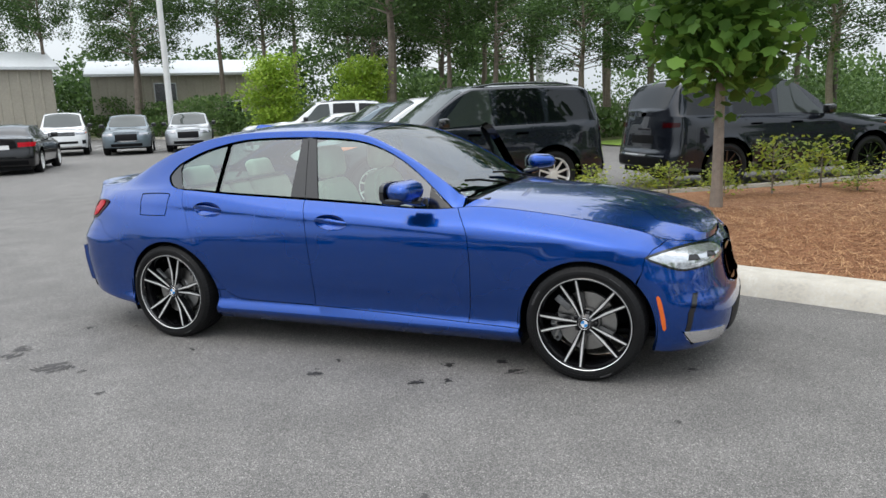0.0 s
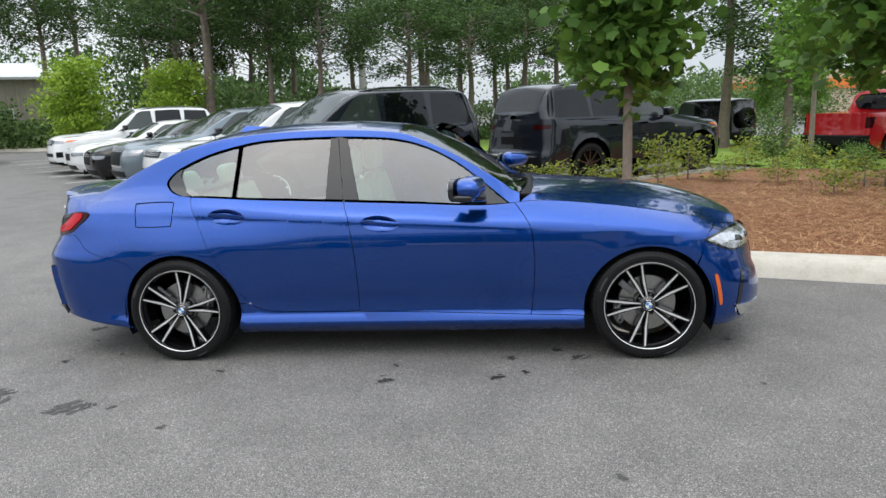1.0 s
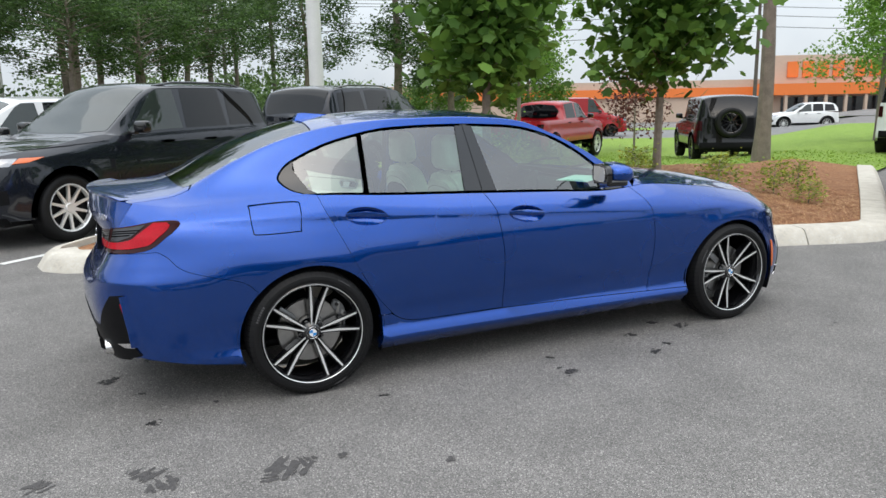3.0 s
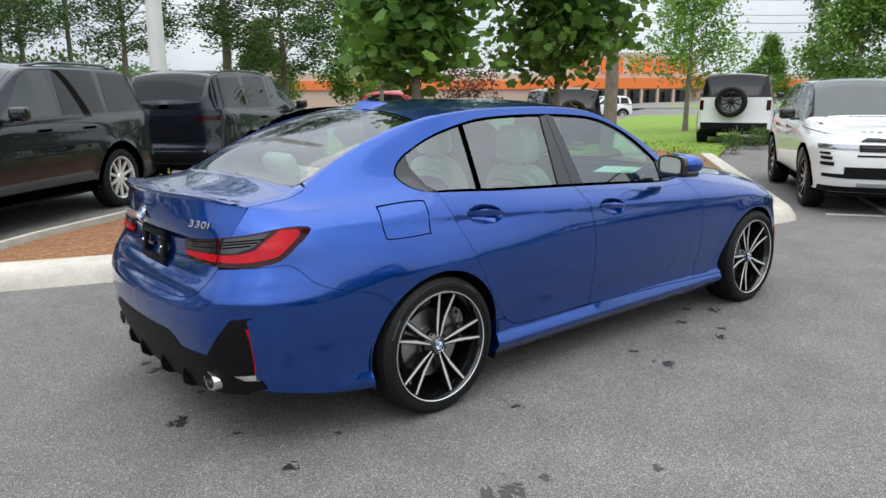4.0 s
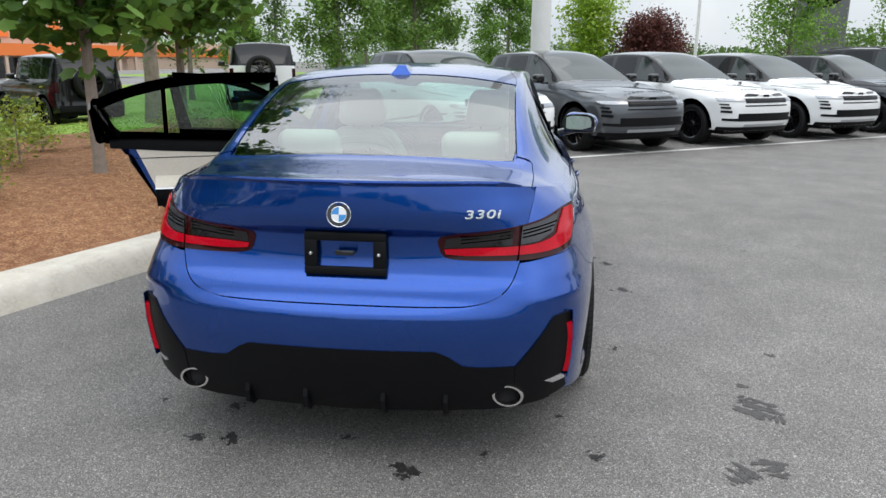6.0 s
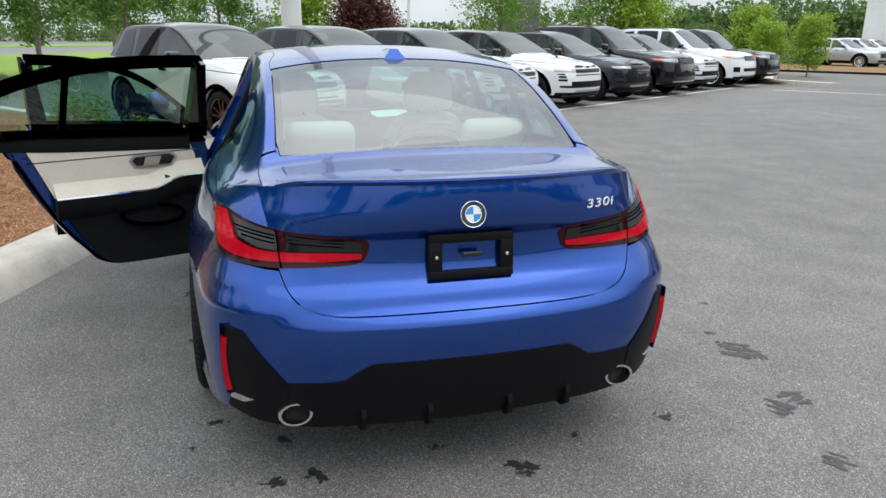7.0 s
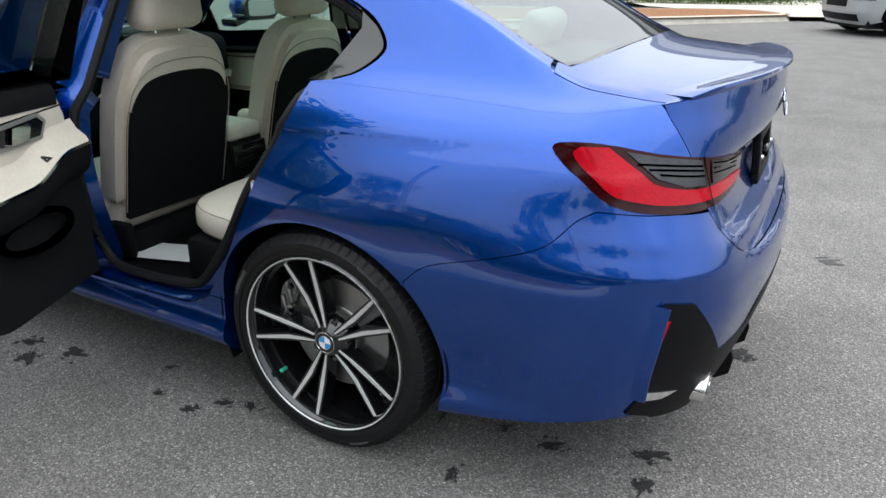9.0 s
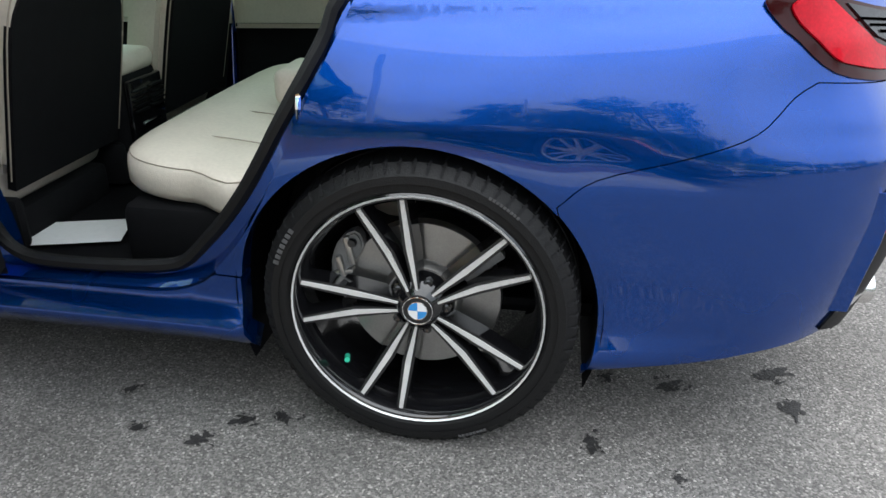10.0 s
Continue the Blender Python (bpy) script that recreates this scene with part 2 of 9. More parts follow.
def panel(name, surf, poly, mat, parent, step=0.05, gap=0.002, depth=0.014, lift=0.0, label="", m=None, thick=0.0, holes=(), soften=None, lines=()):
    """A sheet of the surface surf(p, q) inside the outline poly, with its edges turned in by depth."""
    poly = clean(inset(clean(dense(clean(poly), step)), gap))
    p = np.array(poly)
    lo, hi = p.min(0), p.max(0)
    gx, gy = np.meshgrid(np.arange(lo[0] + step / 2, hi[0], step), np.arange(lo[1] + step / 2, hi[1], step))
    g = np.stack([gx.ravel(), gy.ravel()], 1)
    if len(g):
        g = g[inside(poly, g)]
    if len(g):
        g = g[~near_edge(poly, g, step * 0.42)]
    verts, edges = [Vector(v) for v in poly], []
    if len(lines):
        ln = np.array(lines, float)
        ln = ln[inside(poly, ln)]
        ln = ln[~near_edge(poly, ln, 0.004)]
        if len(ln):
            g = g[np.abs(g[:, None] - ln[None]).sum(2).min(1) > step * 0.35]
            g = np.vstack([g, ln])
    for h in holes:
        if len(g):
            g = g[~inside(h, g)]
            g = g[~near_edge(h, g, step * 0.3)]
        k0 = len(verts)
        verts += [Vector(v) for v in h]
        edges += [(k0 + i, k0 + (i + 1) % len(h)) for i in range(len(h))]
    verts += [Vector(v) for v in g]
    ov, _, of, _, _, _ = delaunay_2d_cdt(verts, edges, [list(range(len(poly)))], 1, 1e-6)
    uv = np.array([(v.x, v.y) for v in ov])
    for h in holes:
        mids = np.array([uv[list(f)].mean(0) for f in of])
        out_ = inside(h, mids)
        of = [f for f, o in zip(of, out_) if not o]
    pos, nor = surf_frame(surf, uv)
    pos = pos + nor * lift
    if soften is not None:
        nor = soften(uv, pos, nor)
    faces = []
    for f in of:
        for k in range(1, len(f) - 1):
            t = [f[0], f[k], f[k + 1]]
            fn = np.cross(pos[t[1]] - pos[t[0]], pos[t[2]] - pos[t[0]])
            if fn @ nor[t[0]] < 0:
                t = t[::-1]
            faces.append(t)
    count = {}
    for t in faces:
        for i in range(3):
            count[(t[i], t[(i + 1) % 3])] = 1
    rim = [e for e in count if (e[1], e[0]) not in count]
    P, N, F = [tuple(v) for v in pos], [tuple(v) for v in nor], list(faces)
    if depth:
        out = {}
        for a, b in rim:
            d = pos[b] - pos[a]
            o = np.cross(d, nor[a])
            o = o / (np.linalg.norm(o) + 1e-12)
            for v in (a, b):
                out.setdefault(v, []).append(o)
        idx = {}
        for v, os_ in out.items():
            o = np.mean(os_, 0)
            o = o / (np.linalg.norm(o) + 1e-12)
            idx[v] = len(P)
            P += [tuple(pos[v]), tuple(pos[v] - nor[v] * depth)]
            N += [tuple(o), tuple(o)]
        for a, b in rim:
            F.append([idx[b], idx[a], idx[a] + 1, idx[b] + 1])
    me = bpy.data.meshes.new(name)
    if m is not None:
        P = [tuple(m @ Vector(v)) for v in P]
        r3 = m.to_3x3()
        N = [tuple(r3 @ Vector(v)) for v in N]
    me.from_pydata(P, [], F)
    me.update()
    me.polygons.foreach_set("use_smooth", [True] * len(me.polygons))
    me.normals_split_custom_set_from_vertices(N)
    return finish(name, me, mat, parent, label)


def surf_frame(surf, uv):
    e = 0.004
    p0 = surf(uv[:, 0], uv[:, 1])
    du = surf(uv[:, 0] + e, uv[:, 1]) - surf(uv[:, 0] - e, uv[:, 1])
    dv = surf(uv[:, 0], uv[:, 1] + e) - surf(uv[:, 0], uv[:, 1] - e)
    n = np.cross(du, dv)
    n /= np.linalg.norm(n, axis=1)[:, None] + 1e-12
    mid = np.array([1.2, 0.0, 0.55])
    flip = ((p0 - mid) * n).sum(1) < 0
    n[flip] *= -1
    return p0, n


def ribbon(name, surf, line, half, mat, parent, lift=0.002, closed=False, label="", m=None, width=None, thick=0.0):
    """A narrow band along a line of the surface; half: its width to each side."""
    p = np.array(line, float)
    e = (np.roll(p, -1, 0) - np.roll(p, 1, 0)) if closed else np.gradient(p, axis=0)
    nn = np.stack([-e[:, 1], e[:, 0]], 1) / (np.linalg.norm(e, axis=1)[:, None] + 1e-12)
    h0, h1 = (half, half) if not isinstance(half, tuple) else half
    pos, nor = surf_frame(surf, p)
    a, _ = surf_frame(surf, p + nn * h0)
    b, _ = surf_frame(surf, p - nn * h1)
    a, b = a + nor * lift, b + nor * lift
    P, N, F, k = [], [], [], len(p)
    for i in range(k):
        P += [tuple(a[i]), tuple(b[i])]
        N += [tuple(nor[i])] * 2
    if thick:
        for i in range(k):
            P += [tuple(a[i]), tuple(a[i] - nor[i] * thick), tuple(b[i]), tuple(b[i] - nor[i] * thick)]
            w = (a[i] - b[i]) / (np.linalg.norm(a[i] - b[i]) + 1e-12)
            N += [tuple(w)] * 2 + [tuple(-w)] * 2
    for i in range(k if closed else k - 1):
        j = (i + 1) % k
        F.append([2 * i, 2 * j, 2 * j + 1, 2 * i + 1])
        if thick:
            o = 2 * k
            F.append([o + 4 * i, o + 4 * i + 1, o + 4 * j + 1, o + 4 * j])
            F.append([o + 4 * i + 2, o + 4 * j + 2, o + 4 * j + 3, o + 4 * i + 3])
    if m is not None:
        P = [tuple(m @ Vector(v)) for v in P]
        N = [tuple(m.to_3x3() @ Vector(v)) for v in N]
    me = bpy.data.meshes.new(name)
    me.from_pydata(P, [], F)
    me.update()
    me.polygons.foreach_set("use_smooth", [True] * len(me.polygons))
    me.normals_split_custom_set_from_vertices(N)
    return finish(name, me, mat, parent, label)


def tube(name, pts, r, mat, parent=None, seg=8, closed=False, label="", radii=None, m=None):
    """A round bar along points."""
    p = [Vector(q) for q in pts]
    k = len(p)
    bm = bmesh.new()
    rings, up = [], Vector((0.13, 0.27, 0.95)).normalized()
    for i in range(k):
        d = (p[(i + 1) % k] - p[i - 1]) if closed else (p[min(i + 1, k - 1)] - p[max(i - 1, 0)])
        d.normalize()
        x = d.cross(up)
        if x.length < 1e-3:
            x = d.cross(Vector((1, 0, 0)))
        x.normalize()
        y = x.cross(d)
        rr = radii[i] if radii else r
        ring = []
        for s in range(seg):
            w = 2 * math.pi * s / seg
            v = p[i] + rr * (math.cos(w) * x + math.sin(w) * y)
            ring.append(bm.verts.new(m @ v if m is not None else v))
        rings.append(ring)
    for i in range(k if closed else k - 1):
        a, b = rings[i], rings[(i + 1) % k]
        for s in range(seg):
            bm.faces.new((a[s], a[(s + 1) % seg], b[(s + 1) % seg], b[s]))
    if not closed:
        bm.faces.new(rings[0][::-1])
        bm.faces.new(rings[-1])
    bmesh.ops.recalc_face_normals(bm, faces=bm.faces)
    return part(name, bm, mat, parent, label)


def lathe(bm, prof, seg=48, axis_m=None, start=0.0, end=2 * math.pi):
    """Turn a profile of (radius, height) about the y axis: height runs along y."""
    full = abs(end - start - 2 * math.pi) < 1e-6
    rings = []
    for s in range(seg if full else seg + 1):
        w = start + (end - start) * s / seg
        ring = []
        for r, h in prof:
            v = Vector((r * math.sin(w), h, r * math.cos(w)))
            ring.append(bm.verts.new(axis_m @ v if axis_m is not None else v))
        rings.append(ring)
    cnt = len(rings)
    for s in range(cnt if full else cnt - 1):
        a, b = rings[s], rings[(s + 1) % cnt]
        for i in range(len(prof) - 1):
            bm.faces.new((a[i], a[i + 1], b[i + 1], b[i]))


def box(bm, lo, hi, m=None, bevel=0.0, seg=2, taper=None):
    vs = [Vector((x, y, z)) for x in (lo[0], hi[0]) for y in (lo[1], hi[1]) for z in (lo[2], hi[2])]
    b2 = bmesh.new()
    v = [b2.verts.new(q) for q in vs]
    for f in ((0, 1, 3, 2), (4, 6, 7, 5), (0, 4, 5, 1), (2, 3, 7, 6), (0, 2, 6, 4), (1, 5, 7, 3)):
        b2.faces.new([v[i] for i in f])
    if bevel:
        bmesh.ops.bevel(b2, geom=list(b2.edges), offset=bevel, segments=seg, profile=0.5, affect="EDGES")
    if taper:
        for q in b2.verts:
            q.co = taper(q.co)
    join(bm, b2, m)


def join(bm, b2, m=None):
    vm = {}
    for q in b2.verts:
        vm[q] = bm.verts.new(m @ q.co if m is not None else q.co)
    for f in b2.faces:
        bm.faces.new([vm[q] for q in f.verts])
    b2.free()


def prism(bm, pts, lo, hi, axis="y", m=None):
    """Extrude a closed outline of (a, b) between lo and hi along an axis."""
    def at(p, h):
        v = {"y": (p[0], h, p[1]), "x": (h, p[0], p[1]), "z": (p[0], p[1], h)}[axis]
        return m @ Vector(v) if m is not None else Vector(v)
    a, b = [bm.verts.new(at(p, lo)) for p in pts], [bm.verts.new(at(p, hi)) for p in pts]
    k = len(pts)
    fs = [bm.faces.new(a), bm.faces.new(b[::-1])]
    fs += [bm.faces.new((a[i], b[i], b[(i + 1) % k], a[(i + 1) % k])) for i in range(k)]
    bmesh.ops.recalc_face_normals(bm, faces=fs)


# ---- vehicle shells ----
class Shell:
    """A car's skin. side(a, z): the lower skin, a runs round the plan from the tail's middle along the right side to the nose's
    and back on the left. top(x, s): the upper skin, s from the right shoulder (0) over the rail (0.5) and the middle (1) to the left shoulder (2)."""

    def __init__(self, plan, edge_z, edge_in, crease, low, low_end, ends, tail_c, tail_k, nose, mid, rail_y, rail_z, shoulder, arches, arch_r, flare=0.014, low_tail=None, ridge=None):
        q = np.array(rounded(plan, 14))
        s = np.r_[0, np.cumsum(np.hypot(*np.diff(q, axis=0).T))]
        self.s, self.bx, self.by, self.L = s, q[:, 0], q[:, 1], s[-1]
        t = np.gradient(q, s, axis=0)
        self.ny = np.abs(t[:, 0])
        self.edge_z, self.edge_in, self.crease, self.low, self.low_end = pchip(edge_z), pchip(edge_in), pchip(crease), pchip(low), pchip(low_end)
        self.tail_c, self.tail_k, self.nose, self.mid, self.rail_y, self.rail_z = pchip(tail_c), pchip(tail_k), pchip(nose), pchip(mid), pchip(rail_y), pchip(rail_z)
        self.ends, self.shoulder, self.arches, self.arch_r, self.flare = ends, shoulder, arches, arch_r, flare
        self.low_tail = pchip(low_tail or low_end)
        self.ridge = pchip(ridge) if ridge else None
        a = np.linspace(0, self.L, 700)
        e = self.side(a, self.edge_z(np.interp(a, s, self.bx)))
        self.ex, self.ey, self.ez, self.ea = np.maximum.accumulate(e[:, 0]), -e[:, 1], e[:, 2], a

    def side(self, a, z):
        a, z = np.asarray(a, float), np.asarray(z, float)
        sg = np.where(a < 0, 1.0, -1.0)
        a = np.abs(a)
        over = a > self.L
        sg = np.where(over, -sg, sg)
        a = np.where(over, 2 * self.L - a, a)
        bx, by, ny = np.interp(a, self.s, self.bx), np.interp(a, self.s, self.by), np.interp(a, self.s, self.ny)
        zc, ze, full = self.crease(bx), self.edge_z(bx), self.edge_in(bx)
        r0, r1, f0, f1 = self.ends
        tailw, nosew = 1 - sstep(bx, r0, r1), sstep(bx, f0, f1)
        lo = lambda h: self.low(h) * (1 - tailw - nosew) + self.low_end(h) * nosew + self.low_tail(h) * tailw  # noqa: E731
        base = lo(np.minimum(z, zc))
        if self.ridge is not None:
            # the haunch over the rear wheel leans in towards the shoulder
            base = base + 0.032 * np.clip((np.minimum(z, zc) - 0.71) / 0.20, 0, 1) ** 1.25 * sstep(bx, -0.85, -0.4) * (1 - sstep(bx, 0.25, 1.0))
        q = np.clip((z - zc) / np.maximum(ze - zc, 0.02), 0, 1.2)
        ins = base + (full - base) * q ** 1.8
        for cx, cz in self.arches:
            r = np.hypot(bx - cx, z - cz)
            ins = ins - self.flare * np.exp(-((r - self.arch_r) / 0.075) ** 2) * ny
        if self.ridge is not None:
            # a fine crease at handle height: gentle above, tucked in below
            over_k = z - self.ridge(bx)
            ramp = np.where(over_k > 0, np.exp(-np.maximum(over_k, 0) / 0.04), np.clip(1 + over_k / 0.024, 0, 1))
            ins = ins - 0.0042 * ramp * sstep(bx, -0.55, -0.25) * (1 - 0.6 * sstep(bx, 0.1, 0.7)) * (1 - sstep(bx, 1.6, 2.2))
        y = by - ins * ny
        yn = np.clip(by / 0.62, 0, 1.3) ** 2
        dx = (self.tail_c(z) * (1 - yn) + self.tail_k(z) * yn) * (1 - sstep(bx, self.bx[0] + 0.16, self.bx[0] + 0.62))
        fx = self.nose(z) * sstep(bx, self.bx[-1] - 0.55, self.bx[-1] - 0.12)
        return np.stack([bx + dx - fx, sg * y, z + 0 * a], -1)

    def top(self, x, s):
        x, s = np.asarray(x, float), np.asarray(s, float)
        sg = np.where(s > 1, 1.0, -1.0)
        s = np.where(s > 1, 2 - s, s)
        xc = np.clip(x, self.ex[0], self.ex[-1])
        ye, ze = np.interp(xc, self.ex, self.ey), np.interp(xc, self.ex, self.ez)
        yr = np.minimum(self.rail_y(xc), ye * 0.93)
        zt = self.mid(xc)
        zr = np.minimum(self.rail_z(xc), zt - 0.002)
        u = np.clip(s * 2, -0.05, 1)
        hold = self.shoulder(xc)
        c1y, c1z = ye + (yr - ye) * (0.33 + 0.12 * hold), ze + (zr - ze) * (0.36 - 0.26 * hold)
        c2y, c2z = ye + (yr - ye) * 0.74, ze + (zr - ze) * 0.76
        b0, b1, b2, b3 = (1 - u) ** 3, 3 * u * (1 - u) ** 2, 3 * u * u * (1 - u), u ** 3
        yl, zl = b0 * ye + b1 * c1y + b2 * c2y + b3 * yr, b0 * ze + b1 * c1z + b2 * c2z + b3 * zr
        v = np.clip(s * 2 - 1, 0, 1)
        yu = yr * (1 - v)
        zu = zr + (zt - zr) * (1 - np.abs(1 - v) ** 2.4)
        up = s > 0.5
        return np.stack([x + 0 * s, sg * np.where(up, yu, yl), np.where(up, zu, zl)], -1)

    def at_x(self, x, z, a_lo=None):
        """(a, z) of the side skin at that x, on the right side."""
        a = np.linspace(0, self.L, 900)
        p = self.side(a, np.full(900, z))[:, 0]
        return (float(np.interp(x, np.maximum.accumulate(p), a)), z)

    def at_y(self, y, z):
        """(a, z) of the side skin at that distance from the middle, at the tail."""
        a = np.linspace(0, self.L * 0.3, 500)
        p = -self.side(a, np.full(500, z))[:, 1]
        return (float(np.interp(y, np.maximum.accumulate(p), a)), z)

    def at_nose(self, y, z):
        a = np.linspace(self.L, self.L * 0.72, 500)
        p = -self.side(a, np.full(500, z))[:, 1]
        return (float(np.interp(y, np.maximum.accumulate(p), a)), z)

    def on_top(self, x, z):
        """(x, s) of the upper skin at that height, below the rail."""
        s = np.linspace(0, 0.5, 120)
        p = self.top(np.full(120, x), s)[:, 2]
        return (x, float(np.interp(z, np.maximum.accumulate(p), s)))

    def across(self, x, y):
        """(x, s) of the upper skin at that distance from the middle, right side."""
        s = np.linspace(0, 1, 300)
        p = -self.top(np.full(300, x), s)[:, 1]
        return (x, float(np.interp(-y, -np.minimum.accumulate(p), s)))

    def edge(self, x0, x1, k=24, drop=0.0):
        """(a, z) along the shoulder between two x."""
        out = []
        for x in np.linspace(x0, x1, k):
            a = float(np.interp(x, self.ex, self.ea))
            out.append((a, float(self.edge_z(np.interp(a, self.s, self.bx))) - drop))
        return out


def arc(cx, cz, r, d0, d1, k=26):
    """Points on a circle; degrees from the front, up."""
    return [(cx + r * math.cos(radians(d0 + (d1 - d0) * i / k)), cz + r * math.sin(radians(d0 + (d1 - d0) * i / k))) for i in range(k + 1)]


# ---- wheels ----
TYRE_MARK = plain("grey_moulded_rubber", (0.07, 0.07, 0.072), 0.7, vary=0.3, scale=60)


def make_wheel(parent, m, outward, r=0.330, rim=0.258, width=0.235, phase=0.0, style="double", face=None, dark=None, name="wheel", tread=72):
    """A wheel centred at m; outward: +1 when its outer side looks along +y. The whole hangs under one part."""
    face, dark = face or SILVER_FACE, dark or ALLOY_BLACK
    o = outward
    hw = width / 2
    bm = bmesh.new()
    prof = [(rim - 0.012, -hw * 0.8), (rim + 0.005, -hw * 0.93), (rim + 0.03, -hw), (r - 0.03, -hw * 1.02), (r - 0.008, -hw * 0.86), (r - 0.002, -hw * 0.45), (r, -hw * 0.42),
            (r, -hw * 0.32), (r - 0.008, -hw * 0.30), (r - 0.008, -hw * 0.22), (r, -hw * 0.20), (r, 0.2 * hw), (r - 0.008, 0.22 * hw), (r - 0.008, 0.30 * hw), (r, 0.32 * hw), (r - 0.002, 0.45 * hw),
            (r - 0.008, hw * 0.86), (r - 0.03, hw * 1.02), (r - 0.045, hw * 1.035), (rim + 0.028, hw), (rim + 0.012, hw * 0.985), (rim + 0.004, hw * 0.93), (rim - 0.012, hw * 0.8)]
    prof = [(a, b * o) for a, b in prof]
    lathe(bm, prof, 64, m)
    bmesh.ops.recalc_face_normals(bm, faces=bm.faces)
    tyre = part("tyre", bm, RUBBER, parent, angle=28)
    # cross sipes of the tread
    bm = bmesh.new()
    for i in range(tread):
        w = 2 * math.pi * i / tread
        for y0, y1, tw in ((0.47, 0.9, 0.02), (-0.9, -0.47, -0.02), (-0.17, 0.17, 0.015)):
            pts = []
            for yy, dw in ((y0, 0), (y1, tw)):
                rr = r - 0.0015 if abs(yy) < 0.5 else r - 0.0035
                rr = rr if abs(yy) < 0.8 else r - 0.012
                for sw in (-0.006, 0.006):
                    ww = w + dw + sw
                    v = Vector(((rr + 0.0022) * math.sin(ww), yy * hw, (rr + 0.0022) * math.cos(ww)))
                    pts.append(bm.verts.new(m @ v))
            bm.faces.new((pts[0], pts[1], pts[3], pts[2]))
        # shoulder notches
        for sy in (-1, 1):
            pts = []
            for yy, rr, dw in ((0.80, r - 0.0045, 0.0), (0.868, r - 0.0068, 0.004), (0.95, r - 0.0175, 0.010), (1.0, r - 0.025, 0.012)):
                for sw in (-0.009, 0.009):
                    pts.append(bm.verts.new(m @ Vector((rr * math.sin(w + dw + sw), sy * yy * hw, rr * math.cos(w + dw + sw)))))
            for k in (0, 2, 4):
                bm.faces.new((pts[k], pts[k + 1], pts[k + 3], pts[k + 2]))
    bmesh.ops.recalc_face_normals(bm, faces=bm.faces)
    if tread:
        part("tread", bm, GAP, tyre)["kind"] = "stuff"
        bm = bmesh.new()
        for w0, cnt, rr, hh, ww in ((-70, 7, 0.299, 0.011, 2.5), (28, 9, 0.302, 0.006, 1.5), (150, 8, 0.300, 0.007, 1.6)):
            for i in range(cnt):
                w = radians(w0 + i * ww)
                hw2 = radians(ww * 0.36)
                q = [m @ Vector((-(rr + dr) * math.sin(w + dw) * o, o * (hw * 1.03 + 0.0012), (rr + dr) * math.cos(w + dw))) for dw, dr in ((-hw2, -hh / 2), (hw2, -hh / 2), (hw2, hh / 2), (-hw2, hh / 2))]
                bm.faces.new([bm.verts.new(v) for v in q])
        part("sidewall_mark", bm, TYRE_MARK, tyre, "worn grey moulded marks", smooth=False)["kind"] = "stuff"
    else:
        bm.free()
    # barrel
    bm = bmesh.new()
    pr = [(rim + 0.006, hw * 0.95), (rim, hw * 0.99), (rim - 0.006, hw * 0.97), (rim - 0.014, hw * 0.85), (rim - 0.022, hw * 0.5), (rim - 0.03, -hw * 0.5), (rim - 0.02, -hw * 0.95), (rim, -hw)]
    lathe(bm, [(a, b * o) for a, b in pr], 64, m)
    bmesh.ops.recalc_face_normals(bm, faces=bm.faces)
    barrel = part("rim", bm, dark, parent)
    bm = bmesh.new()
    lathe(bm, [(rim + 0.002, o * (hw * 0.98)), (rim + 0.001, o * (hw + 0.001)), (rim - 0.0022, o * (hw * 0.99)), (rim - 0.003, o * hw * 0.95)], 64, m)
    bmesh.ops.recalc_face_normals(bm, faces=bm.faces)
    part("rim_lip", bm, face, barrel, "bright machined rim edge" if face is SILVER_FACE else "")
    ys = hw * 0.82
    n = 5
    for i in range(n):
        for sd in (-1, 1):
            w = radians(phase) * 1.0 + 2 * math.pi * i / n
            # clockwise as seen from outside
            rot = Matrix.Rotation(-w * o, 4, "Y")
            bs = bmesh.new()
            stations = ((0.034, 0.0085, 0.013, ys - 0.014), (0.085, 0.0155, 0.019, ys - 0.015), (0.135, 0.0225, 0.026, ys - 0.013), (0.20, 0.0360, 0.022, ys - 0.003), (rim - 0.004, 0.0475, 0.018, ys + 0.006))
            prev = None
            for rr, off, wd, yy in stations:
                c = off * sd
                ring = []
                for du, dy in ((-wd / 2, 0), (wd / 2, 0), (wd / 2 + 0.005, -0.042), (-wd / 2 - 0.005, -0.042)):
                    ring.append(bs.verts.new(m @ rot @ Vector((c + du, o * (yy + dy), rr))))
                if prev:
                    for k in range(4):
                        bs.faces.new((prev[k], prev[(k + 1) % 4], ring[(k + 1) % 4], ring[k]))
                prev = ring
            bmesh.ops.recalc_face_normals(bs, faces=bs.faces)
            sp = part("spoke", bs, dark, parent, smooth=False)
            bf = bmesh.new()
            prev = None
            for rr, off, wd, yy in stations:
                c = off * sd
                wd = wd * (0.42 if rr < 0.08 else 0.54)
                ring = [bf.verts.new(m @ rot @ Vector((c + du, o * (yy + dy), rr))) for du, dy in ((-wd / 2, -0.002), (-wd / 2 + 0.001, 0.0018), (wd / 2 - 0.001, 0.0018), (wd / 2, -0.002))]
                if prev:
                    for k in range(3):
                        bf.faces.new((prev[k], prev[k + 1], ring[k + 1], ring[k]))
                prev = ring
            bmesh.ops.recalc_face_normals(bf, faces=bf.faces)
            part("spoke_face", bf, face, sp, smooth=False)
    # hub, nuts
    bm = bmesh.new()
